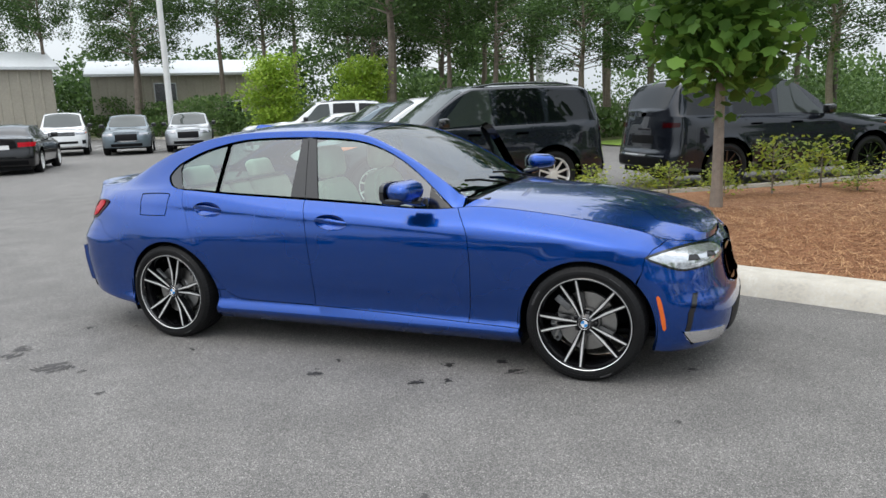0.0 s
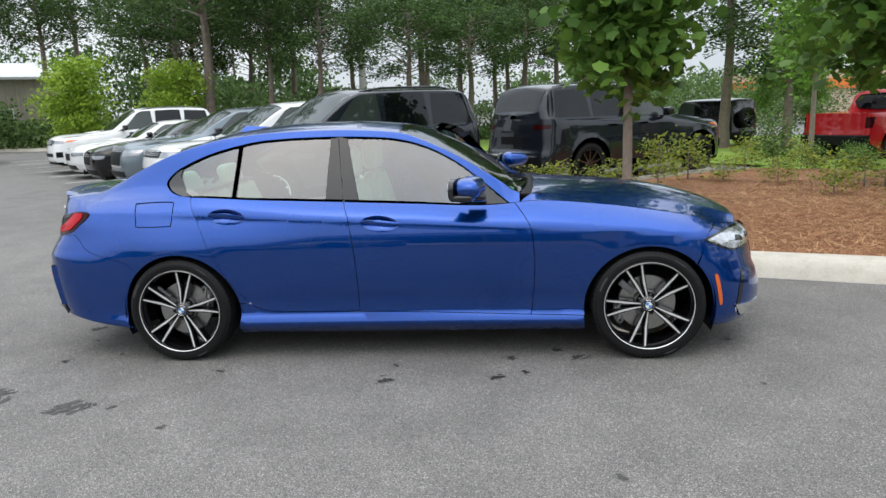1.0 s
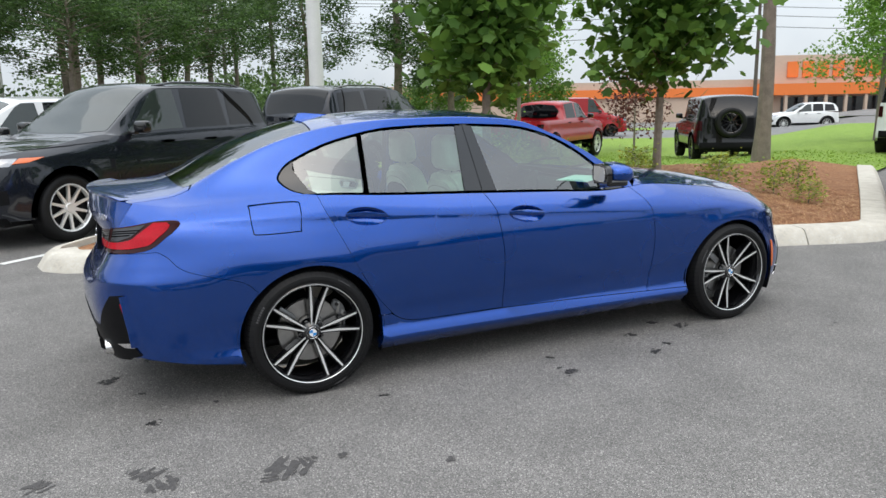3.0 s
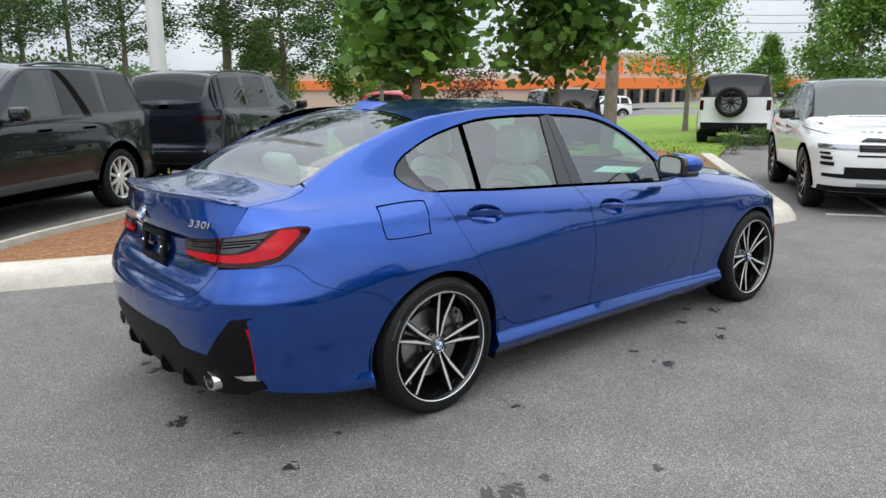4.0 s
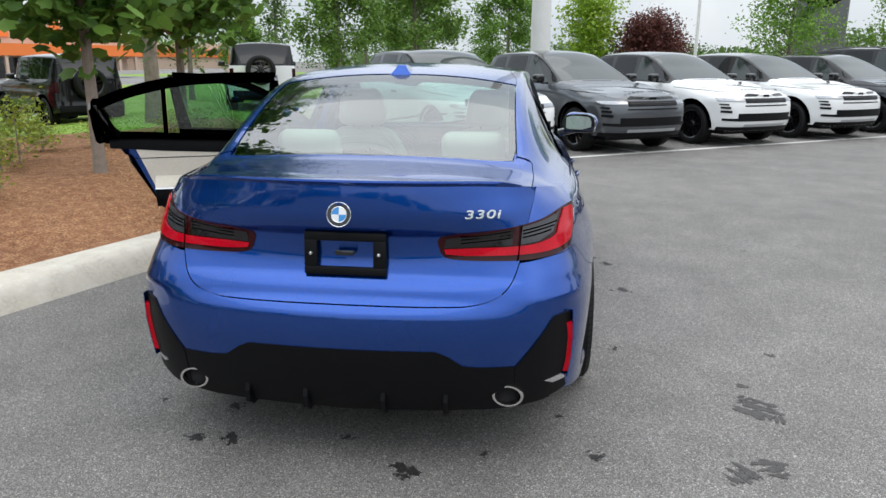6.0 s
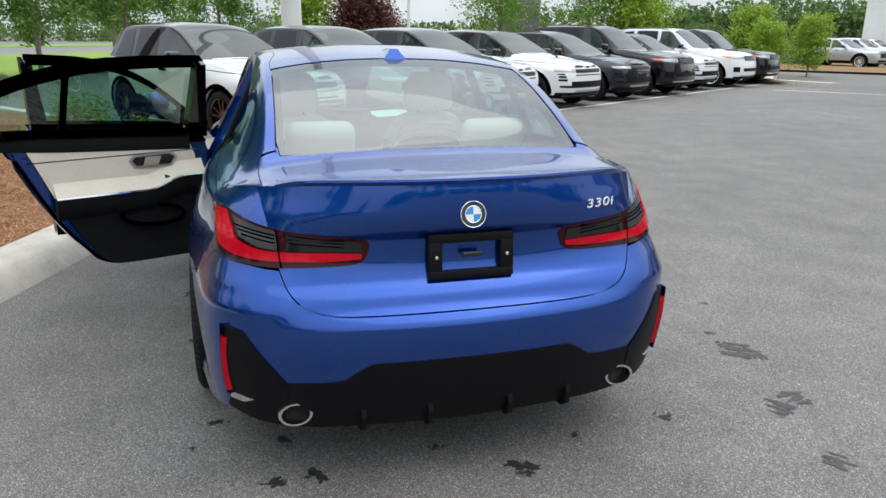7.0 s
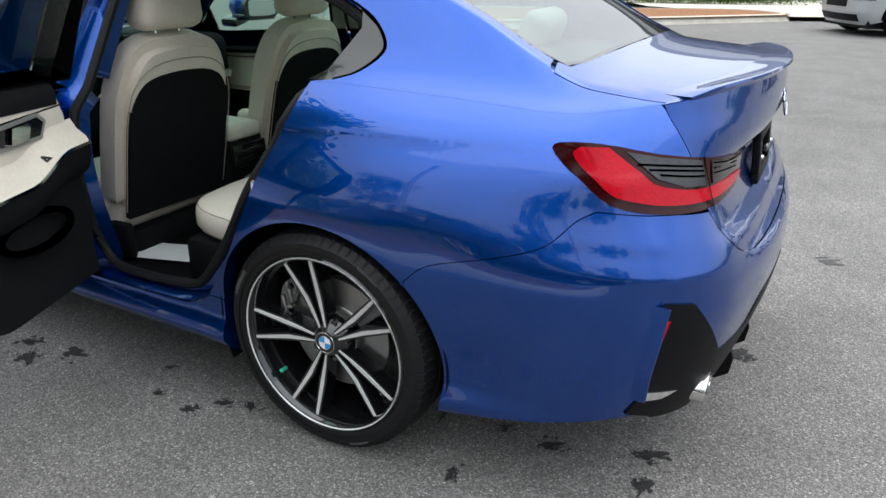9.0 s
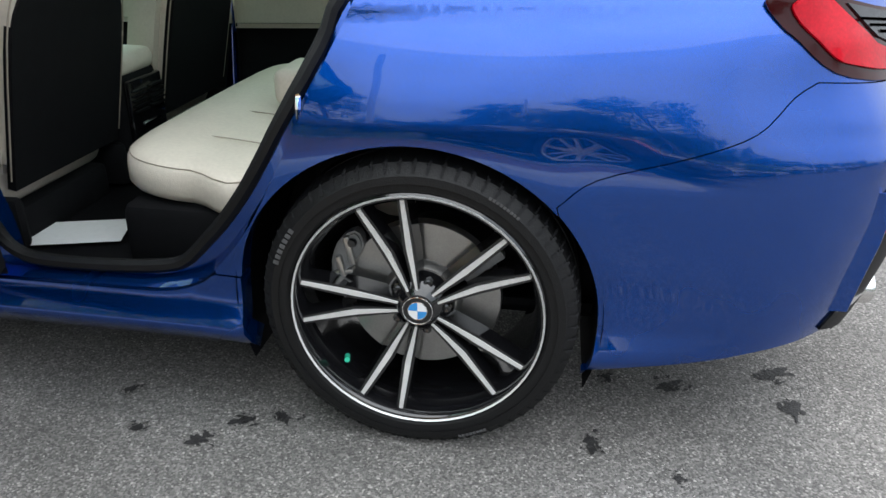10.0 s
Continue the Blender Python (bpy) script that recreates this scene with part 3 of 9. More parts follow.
    lathe(bm, [(0.0, o * (ys - 0.006)), (0.036, o * (ys - 0.006)), (0.046, o * (ys - 0.014)), (0.062, o * (ys - 0.03)), (0.075, o * (ys - 0.06))], 32, m)
    bmesh.ops.recalc_face_normals(bm, faces=bm.faces)
    hub = part("hub", bm, dark, parent)
    for i in range(5):
        w = radians(phase) + 2 * math.pi * (i + 0.5) / 5
        bm = bmesh.new()
        c = m @ Matrix.Rotation(-w * o, 4, "Y") @ Matrix.Translation((0, 0, 0.056))
        lathe(bm, [(0.0, o * (ys - 0.024)), (0.007, o * (ys - 0.022)), (0.0105, o * (ys - 0.024)), (0.0105, o * (ys - 0.05))], 8, c)
        part("wheel_bolt", bm, dark, hub)
    roundel(hub, m @ Matrix.Translation((0, o * (ys - 0.006), 0)) @ (Matrix.Rotation(math.pi, 4, "Z") if o < 0 else Matrix.Identity(4)), 0.031)
    return tyre


def roundel(parent, m, r):
    """A round badge of plain shapes that looks along +y of m: dark ring, four quarters in white and blue, bright rims."""
    bm = bmesh.new()
    lathe(bm, [(0.0, 0.0015), (r, 0.0015), (r, -0.002)], 32, m)
    badge = part("badge", bm, BLACK_GLOSS, parent, "round dark badge with white and blue quarters")
    for k in range(4):
        bm = bmesh.new()
        c = bm.verts.new(m @ Vector((0, 0.0032, 0)))
        vs = [bm.verts.new(m @ Vector((r * 0.62 * math.sin(w), 0.0026, r * 0.62 * math.cos(w)))) for w in np.linspace(k * math.pi / 2, (k + 1) * math.pi / 2, 8)]
        for i in range(7):
            bm.faces.new((c, vs[i], vs[i + 1]))
        part("badge_quarter", bm, WHITE_ENAMEL if k % 2 else BLUE_ENAMEL, badge)
    for rr in (r, r * 0.64):
        tube("badge_ring", [m @ Vector((rr * math.sin(w), 0.002, rr * math.cos(w))) for w in np.linspace(0, 2 * math.pi, 33)[:-1]], r * 0.035, CHROME, badge, 6, True)


# ---- the blue saloon ----
car_spec = dict(
    plan=[(-1.065, 0), (-1.058, 0.20), (-1.035, 0.42), (-0.99, 0.615), (-0.91, 0.742), (-0.79, 0.828), (-0.60, 0.872), (-0.35, 0.895), (0, 0.913), (0.4, 0.905), (1.1, 0.895), (1.9, 0.895),
          (2.5, 0.902), (2.85, 0.905), (3.1, 0.893), (3.28, 0.857), (3.42, 0.775), (3.52, 0.66), (3.59, 0.5), (3.63, 0.25), (3.64, 0)],
    edge_z=[(-1.065, 1.05), (-1.03, 1.045), (-0.985, 1.03), (-0.9, 1.012), (-0.78, 1.0), (-0.6, 1.0), (-0.3, 1.012), (0, 1.02), (0.5, 0.992), (1.0, 0.968), (1.5, 0.943), (1.9, 0.924), (2.05, 0.93),
            (2.2, 0.942), (2.6, 0.91), (2.97, 0.855), (3.2, 0.81), (3.4, 0.775), (3.55, 0.75), (3.64, 0.735)],
    edge_in=[(-1.065, 0.05), (-0.9, 0.085), (-0.6, 0.12), (-0.3, 0.135), (0, 0.14), (0.5, 0.124), (1.5, 0.12), (1.9, 0.122), (2.2, 0.148), (2.6, 0.158), (3.0, 0.16), (3.3, 0.14), (3.64, 0.1)],
    crease=[(-1.065, 0.97), (-0.75, 0.93), (-0.2, 0.915), (0.35, 0.88), (1.04, 0.848), (1.7, 0.815), (2.2, 0.78), (2.8, 0.755), (3.2, 0.70), (3.64, 0.62)],
    low=[(0.12, 0.13), (0.155, 0.09), (0.185, 0.05), (0.225, 0.016), (0.24, 0.011), (0.262, 0.022), (0.30, 0.040), (0.36, 0.038), (0.45, 0.022), (0.55, 0.009), (0.65, 0.003), (0.75, 0.009), (0.82, 0.022), (0.88, 0.037), (0.97, 0.058)],
    low_end=[(0.12, 0.09), (0.18, 0.05), (0.25, 0.025), (0.35, 0.009), (0.45, 0.004), (0.55, 0.010), (0.65, 0.028), (0.75, 0.042), (0.82, 0.048), (0.88, 0.052), (0.97, 0.06)],
    low_tail=[(0.12, 0.09), (0.18, 0.05), (0.25, 0.025), (0.35, 0.013), (0.5, 0.004), (0.60, 0.002), (0.66, 0.012), (0.72, 0.034), (0.78, 0.052), (0.84, 0.063), (0.90, 0.069), (0.97, 0.074)],
    ends=(-0.82, -0.12, 3.0, 3.35),
    tail_c=[(0.12, 0.22), (0.18, 0.14), (0.25, 0.08), (0.35, 0.04), (0.45, 0.012), (0.55, 0.0), (0.61, 0.005), (0.64, 0.028), (0.66, 0.050), (0.685, 0.062), (0.70, 0.072), (0.73, 0.105), (0.80, 0.125),
            (0.868, 0.118), (0.885, 0.098), (0.95, 0.072), (1.0, 0.074), (1.05, 0.08)],
    tail_k=[(0.12, 0.2), (0.18, 0.12), (0.25, 0.07), (0.35, 0.035), (0.45, 0.012), (0.55, 0.0), (0.61, 0.003), (0.66, 0.012), (0.70, 0.03), (0.74, 0.055), (0.80, 0.085), (0.87, 0.102), (0.95, 0.122), (1.0, 0.142), (1.05, 0.16)],
    nose=[(0.12, 0.14), (0.18, 0.06), (0.25, 0.01), (0.35, 0.0), (0.42, 0.01), (0.5, 0.045), (0.6, 0.07), (0.68, 0.085), (0.735, 0.14), (0.8, 0.2)],
    mid=[(-1.035, 1.052), (-0.95, 1.062), (-0.8, 1.07), (-0.62, 1.085), (-0.55, 1.105), (-0.35, 1.205), (-0.15, 1.29), (0.05, 1.356), (0.2, 1.392), (0.4, 1.418), (0.7, 1.435), (1.0, 1.434), (1.25, 1.416), (1.4, 1.394),
         (1.6, 1.312), (1.8, 1.205), (2.0, 1.088), (2.14, 1.005), (2.25, 0.998), (2.4, 0.99), (2.8, 0.962), (3.1, 0.915), (3.3, 0.86), (3.45, 0.80), (3.54, 0.735)],
    rail_y=[(-1.04, 0.5), (-0.6, 0.62), (-0.45, 0.612), (-0.3, 0.602), (-0.1, 0.592), (0.1, 0.586), (0.6, 0.582), (1.2, 0.59), (1.4, 0.602), (1.6, 0.63), (1.8, 0.665), (2.0, 0.70), (2.12, 0.715), (2.3, 0.62), (3.4, 0.5), (3.6, 0.2)],
    rail_z=[(-1.04, 1.045), (-0.9, 1.035), (-0.62, 1.045), (-0.5, 1.085), (-0.3, 1.185), (-0.1, 1.268), (0.1, 1.326), (0.3, 1.362), (0.6, 1.385), (0.9, 1.389), (1.2, 1.378), (1.4, 1.352), (1.6, 1.278), (1.8, 1.175), (2.0, 1.05), (2.1, 0.985),
            (2.3, 0.965), (2.8, 0.92), (3.1, 0.875), (3.3, 0.825), (3.54, 0.735)],
    shoulder=pchip([(-1.0, 0.2), (-0.5, 0.9), (-0.15, 0.8), (0.1, 0.2), (0.3, 0.0), (2.0, 0.0), (2.3, 0.2), (3.6, 0.2)]),
    arches=[(0.010, 0.308), (2.855, 0.305)], arch_r=0.372, flare=0.006, ridge=[(-0.7, 0.925), (-0.3, 0.918), (0.1, 0.910), (0.33, 0.898), (1.28, 0.842), (2.1, 0.80), (3.0, 0.74)])
S = Shell(**car_spec)


def sx(*pts):
    return [S.at_x(x, z) for x, z in pts]


def sy(*pts):
    return [S.at_y(y, z) for y, z in pts]


def other(pts):
    """The same outline on the left side of the lower skin."""
    return [(-a, z) for a, z in pts]


def other_top(pts):
    return [(x, 2 - s) for x, s in pts]


car = tagged(empty("saloon_car"), "metallic blue saloon with two open doors standing on spotted asphalt", "car")

# door and panel lines of the right side
l_front = S.edge(2.085, 2.085, 1) + rounded(sx((2.135, 0.872), (2.178, 0.79), (2.196, 0.62), (2.192, 0.47), (2.18, 0.335), (2.172, 0.275)), 5)
l_mid = S.edge(1.05, 1.05, 1) + rounded(sx((1.09, 0.87), (1.121, 0.66), (1.129, 0.49), (1.129, 0.375), (1.127, 0.30)), 5)
l_rear = S.edge(0.085, 0.085, 1) + rounded(sx((0.112, 0.94), (0.17, 0.82), (0.245, 0.66), (0.337, 0.495), (0.425, 0.385), (0.475, 0.337), (0.55, 0.309), (0.65, 0.302)), 5)
sill_top = sx((0.65, 0.302), (0.9, 0.30), (1.127, 0.297), (1.6, 0.288), (2.172, 0.272), (2.48, 0.266))
RA, FA, AR = (0.010, 0.308), (2.855, 0.305), 0.372
seam_r = sx(*rounded([(-0.262, 0.575), (-0.33, 0.63), (-0.49, 0.675), (-0.60, 0.715), (-0.66, 0.775), (-0.70, 0.80)], 4))
trunk_seam = sy((0.645, 1.012), (0.638, 0.97), (0.622, 0.90), (0.604, 0.80), (0.592, 0.755), (0.57, 0.71), (0.525, 0.672), (0.45, 0.650), (0.35, 0.6445), (0.2, 0.643), (0.0, 0.643))
trunk_seam = rounded(trunk_seam, 3)
seam_mid = [p for p in trunk_seam if p[1] >= 0.785]
seam_low = [p for p in trunk_seam if p[1] <= 0.79]
front_seam = sx((3.12, 0.565), (3.15, 0.62), (3.165, 0.70), (3.20, 0.74)) + S.edge(3.26, 3.26, 1)


def crease_rows(x0, x1):
    """Points that follow the crease closely, so that it stays crisp."""
    out = []
    for x in np.arange(x0, x1, 0.028):
        zk = float(S.ridge(x))
        a = S.at_x(float(x), zk)[0]
        out += [(a, zk + d) for d in (0.012, 0.003, -0.002, -0.009, -0.016, -0.023, -0.030)]
    return out


CREASE = crease_rows(-0.56, 2.1)


def up_to(line, z):
    return [p for p in line if p[1] >= z]


f_door = S.edge(1.05, 2.085, 30) + l_front[1:] + sill_top[4:1:-1] + l_mid[::-1][1:-1]
r_door = S.edge(0.085, 1.05, 30) + l_mid[1:] + sill_top[1::-1] + l_rear[::-1][1:-1]
fender = S.edge(2.085, 3.26, 34) + front_seam[::-1][1:] + sx(*arc(FA[0], FA[1], AR, 43, 186)) + sill_top[:3:-1] + l_front[::-1][1:-1]
quarter = seam_mid[::-1] + S.edge(-0.82, 0.085, 26)[1:] + up_to(l_rear, 0.37)[1:] + sx((0.437, 0.362), (0.38, 0.362)) + sx(*arc(RA[0], RA[1], AR, 9, 138)) + seam_r + sy((0.70, 0.792))
sill = sx((0.38, 0.36), (0.44, 0.36)) + [p for p in l_rear if p[1] < 0.36] + sill_top + sx((2.487, 0.19), (2.49, 0.165), (1.7, 0.158), (1.0, 0.155), (0.375, 0.16)) + sx(*arc(RA[0], RA[1], AR, -20, 6, 6))
r_bumper_half = sy((0.0, 0.235), (0.5, 0.25), (0.70, 0.275)) + sx((-0.82, 0.285), (-0.627, 0.245), (-0.43, 0.217), (-0.345, 0.206)) + sx(*arc(RA[0], RA[1], AR, 200, 138)) + seam_r + sy((0.70, 0.792)) + seam_low
nose_pts = sx((2.855 + AR * math.cos(radians(-18)), 0.19), (3.30, 0.175), (3.45, 0.172)) + [S.at_nose(y, 0.18) for y in (0.5, 0.25)] + [(S.L, 0.185)]
nose_edge = [(float(a), float(S.edge_z(np.interp(a, S.s, S.bx))) - 0.001) for a in np.linspace(front_seam[-1][0], S.L, 30)]
f_bumper_half = nose_edge[::-1] + front_seam[::-1][1:-1] + sx(*arc(FA[0], FA[1], AR, 43, -18)) + nose_pts


def both(half):
    return half + [(-a, z) for a, z in half[::-1]]


def both_nose(half):
    return half + [(2 * S.L - a, z) for a, z in half[::-1]]


DOOR_R = Matrix.Translation((1.10, 0.85, 0.012)) @ Matrix.Rotation(radians(-67), 4, "Z") @ Matrix.Translation((-1.10, -0.845, 0))
DOOR_F = Matrix.Translation((2.17, 0.885, 0)) @ Matrix.Rotation(radians(-64), 4, "Z") @ Matrix.Translation((-2.17, -0.885, 0))

def shoulder_blend(lower):
    """Rounds the shade across the shoulder line of the rear quarter, where the lower and the upper skin meet."""
    def f(uv, pos, nor):
        a = np.interp(pos[:, 0], S.ex, S.ea)
        left = pos[:, 1] > 0
        z = np.array([float(S.edge_z(np.interp(q, S.s, S.bx))) for q in a])
        n0 = surf_frame(S.side, np.stack([np.where(left, -a, a), z - 0.006], 1))[1]
        n1 = surf_frame(S.top, np.stack([pos[:, 0], np.where(left, 1.985, 0.015)], 1))[1]
        ne = n0 + n1
        ne /= np.linalg.norm(ne, axis=1)[:, None]
        d = np.abs(pos[:, 2] - z) if lower else np.hypot(pos[:, 2] - z, np.abs(pos[:, 1]) - np.interp(pos[:, 0], S.ex, S.ey))
        w = np.clip(1 - d / (0.20 if lower else 0.09), 0, 1)[:, None] ** 1.4 * (1 - sstep(pos[:, 0], 0.10, 0.3))[:, None]
        out = nor * (1 - w) + ne * w
        return out / np.linalg.norm(out, axis=1)[:, None]
    return f


for side_name, fl in (("right", lambda q: q), ("left", other)):
    jamb = 0.10 if side_name == "left" else 0.014
    panel("front_wing", S.side, fl(fender), BLUE, car, 0.03, depth=0.03)
    panel("rear_wing", S.side, fl(quarter), BLUE, car, 0.022, gap=0.0003, depth=jamb * 0.5, soften=shoulder_blend(True), lines=fl(CREASE))
    panel("sill", S.side, fl(sill), BLUE, car, 0.035, depth=0.05)
rear_bumper = panel("rear_bumper", S.side, both(r_bumper_half), BLUE, car, 0.024)
panel("seam_backing", S.side, both(sy((0.0, 0.612), (0.30, 0.614), (0.50, 0.625), (0.58, 0.68), (0.50, 0.70), (0.30, 0.69), (0.0, 0.688))), BLUE, rear_bumper, 0.025, 0.0, 0.004, -0.016)
front_bumper = panel("front_bumper", S.side, both_nose(f_bumper_half), BLUE, car, 0.045)
lid_line = [(a, z) for a, z in trunk_seam]
n_lip = 40
a_lip = lid_line[0][0]
lip = [(a, float(S.edge_z(np.interp(abs(a), S.s, S.bx)))) for a in np.linspace(a_lip, -a_lip, n_lip)]
tailgate = panel("boot_lid", S.side, lip + [(-a, z) for a, z in lid_line][1:] + lid_line[::-1][1:-1], BLUE, car, 0.022)
def bowl_oval(x, z):
    a, _ = S.at_x(x, z)
    return [(a + 0.115 * math.cos(w), z + 0.047 * math.sin(w) - 0.009 * math.cos(w)) for w in np.linspace(0, 2 * math.pi, 33)[:-1]]


HAN_F, HAN_R = (1.283, 0.838), (0.33, 0.897)
hole_f, hole_r = bowl_oval(*HAN_F), bowl_oval(*HAN_R)
right_front_door = panel("front_door", S.side, f_door, BLUE, car, 0.028, holes=[hole_f], lines=CREASE)
right_rear_door = panel("rear_door", S.side, r_door, BLUE, car, 0.028, holes=[hole_r], lines=CREASE)
left_front_door = panel("front_door", S.side, other(f_door), BLUE, car, 0.028, holes=[other(hole_f)], lines=other(CREASE), depth=0.06, m=DOOR_F, label="open front door")
left_rear_door = panel("rear_door", S.side, other(r_door), BLUE, car, 0.028, holes=[other(hole_r)], lines=other(CREASE), depth=0.06, m=DOOR_R, label="open rear door with cream leather lining")

# upper skin: side frames, roof, glass, bonnet, boot top
DLO = rounded([(2.055, 0.932), (1.99, 0.985), (1.88, 1.075), (1.75, 1.172), (1.615, 1.248), (1.48, 1.30), (1.34, 1.331), (1.17, 1.345), (0.99, 1.352), (0.83, 1.353), (0.66, 1.35), (0.48, 1.338), (0.30, 1.304),
               (0.15, 1.262), (0.0, 1.198), (-0.06, 1.158), (-0.095, 1.112), (-0.085, 1.08), (-0.04, 1.045), (0.02, 1.026)], 4)
DLO_T = [S.on_top(x, z) for x, z in DLO]
belt_t = [(x, 0.004) for x in np.linspace(0.085, 2.05, 40)]
dlo_poly = DLO_T + belt_t
WS_TOP, RG_TOP = 1.385, 0.13
ws_edge = [(x, 0.53) for x in np.linspace(2.115, WS_TOP, 16)]
ditch = [(x, 0.535 + 0.03 * float(sstep(x, 0.2, 0.5)) * (1 - float(sstep(x, 1.1, 1.38)))) for x in np.linspace(WS_TOP, RG_TOP, 24)]
rg_side = [(x, 0.535) for x in np.linspace(RG_TOP, -0.50, 14)]
seam_y = pchip([(-0.80, 0.6335), (-0.65, 0.6385), (-0.52, 0.631)])
deck_seam = [S.across(x, float(seam_y(x))) for x in np.linspace(-0.52, -0.80, 16)]
body_side = [(2.115, 0.0)] + ws_edge + ditch[1:] + rg_side[1:] + deck_seam + [(x, 0.0) for x in np.linspace(-0.835, 0.085, 26)] + [(0.02, DLO_T[-1][1])] + DLO_T[::-1][1:]
for fl in (lambda q: q, other_top):
    panel("body_side_frame", S.top, fl(body_side), BLUE, car, 0.03, gap=0.0003, depth=0.035, soften=shoulder_blend(False))
    panel("water_channel", S.top, fl([S.across(-0.46, 0.62), S.across(-0.46, 0.53), S.across(-0.68, 0.55), S.across(-0.68, 0.625)]), BLUE, car, 0.04, 0.0, 0.0, -0.016)


def cross(x, s0, k=14, bow=0.0):
    return [(x + bow * (1 - ((s - 1) / (1 - s0)) ** 2), s) for s in np.linspace(s0, 2 - s0, k)]


roof = ditch + cross(RG_TOP, 0.535, 16, 0.035)[1:-1] + [(x, 2 - s) for x, s in ditch[::-1]] + cross(WS_TOP, 0.535, 16, -0.03)[::-1][1:-1]
panel("roof", S.top, roof, BLUE, car, 0.045)
rg = rg_side[:-1] + [(-0.535, 0.545)] + cross(-0.56, 0.56, 16, -0.02)[1:-1] + [(-0.535, 1.455)] + [(x, 2 - s) for x, s in rg_side[::-1][1:]] + cross(RG_TOP, 0.535, 16, 0.035)[::-1][1:-1]
rear_screen = panel("rear_screen", S.top, rg, REAR_GLASS, car, 0.045, gap=0.004, depth=0.004, lift=-0.003)
ribbon("rear_screen_band", S.top, inset(clean(dense(rg, 0.04)), 0.014), 0.011, BLACK_GLOSS, rear_screen, lift=-0.010, closed=True)
wsp = ws_edge[::-1] + [] + [(2.13, 0.56)] + cross(2.12, 0.6, 14, 0.05)[1:-1] + [(2.13, 1.44)] + [(x, 2 - s) for x, s in ws_edge] + cross(WS_TOP, 0.535, 16, -0.03)[::-1][1:-1]
windscreen = panel("windscreen", S.top, wsp, CAR_GLASS, car, 0.06, gap=0.004, depth=0.004, lift=-0.003)
ribbon("windscreen_band", S.top, inset(clean(dense(wsp, 0.05)), 0.022), 0.02, BLACK_GLOSS, windscreen, lift=-0.010, closed=True)
hx = S.ex[-1] - 0.004 - (S.ex[-1] - 0.004 - 2.12) * np.linspace(1, 0, 60) ** 1.6
bonnet_side = [(x, 0.004) for x in hx]
bonnet = bonnet_side + [(x, 1.996) for x in hx[::-1]] + [(2.16, 1.7), (2.2, 1.35), (2.21, 1.0), (2.2, 0.65), (2.16, 0.3)]
panel("bonnet", S.top, bonnet, BLUE, car, 0.045)
lip_xy = [(float(S.side(np.array([a]), np.array([z]))[0, 0]), float(S.side(np.array([a]), np.array([z]))[0, 1])) for a, z in lip]
deck_side = [(float(x), float(seam_y(x)) - 0.002) for x in np.linspace(-0.522, -0.79, 12)]
deck_poly = [(x, -y) for x, y in deck_side] + lip_xy + deck_side[::-1] + [(-0.511, 0.574), (-0.540, 0.562), (-0.562, 0.46), (-0.577, 0.25), (-0.583, 0.0), (-0.577, -0.25), (-0.562, -0.46), (-0.540, -0.562), (-0.511, -0.574)]


def deck(x, y):
    """The boot top: the upper skin at (x, y)."""
    x, y = np.broadcast_arrays(np.asarray(x, float), np.asarray(y, float))
    grid = np.linspace(0, 1, 120)
    q = S.top(x[:, None], np.broadcast_to(grid, (len(x), 120)))
    z = np.array([np.interp(-abs(v), row[:, 1], row[:, 2]) for v, row in zip(y, q)])
    return np.stack([x, y, z], -1)


panel("boot_top", deck, deck_poly, BLUE, tailgate, 0.035, gap=0.001)
# spoiler lip along the tail edge
lp = [tuple(S.side(np.array([a]), np.array([z + 0.004]))[0] + np.array([-0.004, 0, -0.001])) for a, z in lip[1:-1]]
bm = bmesh.new()
prev = None
for i, (x, y, z) in enumerate(lp):
    if abs(y) > 0.605:
        continue
    w = min(1.0, max(0.0, (0.605 - abs(y)) / 0.06))
    dz = [float(deck(np.array([x + d_]), np.array([y * 0.99]))[0, 2]) for d_ in (0.085, 0.04)]
    ring = [bm.verts.new(q) for q in ((x + 0.085, y * 0.985, dz[0] - 0.001), (x + 0.04, y * 0.99, dz[1] + 0.004 * w), (x + 0.004, y, z + 0.011 * w), (x - 0.007 * w, y, z + 0.010 * w), (x - 0.009 * w, y, z + 0.003 * w), (x + 0.004, y, z - 0.012))]
    if prev:
        for k in range(5):
            bm.faces.new((prev[k], prev[k + 1], ring[k + 1], ring[k]))
    prev = ring
bmesh.ops.recalc_face_normals(bm, faces=bm.faces)
part("spoiler_lip", bm, BLUE, tailgate, angle=50)

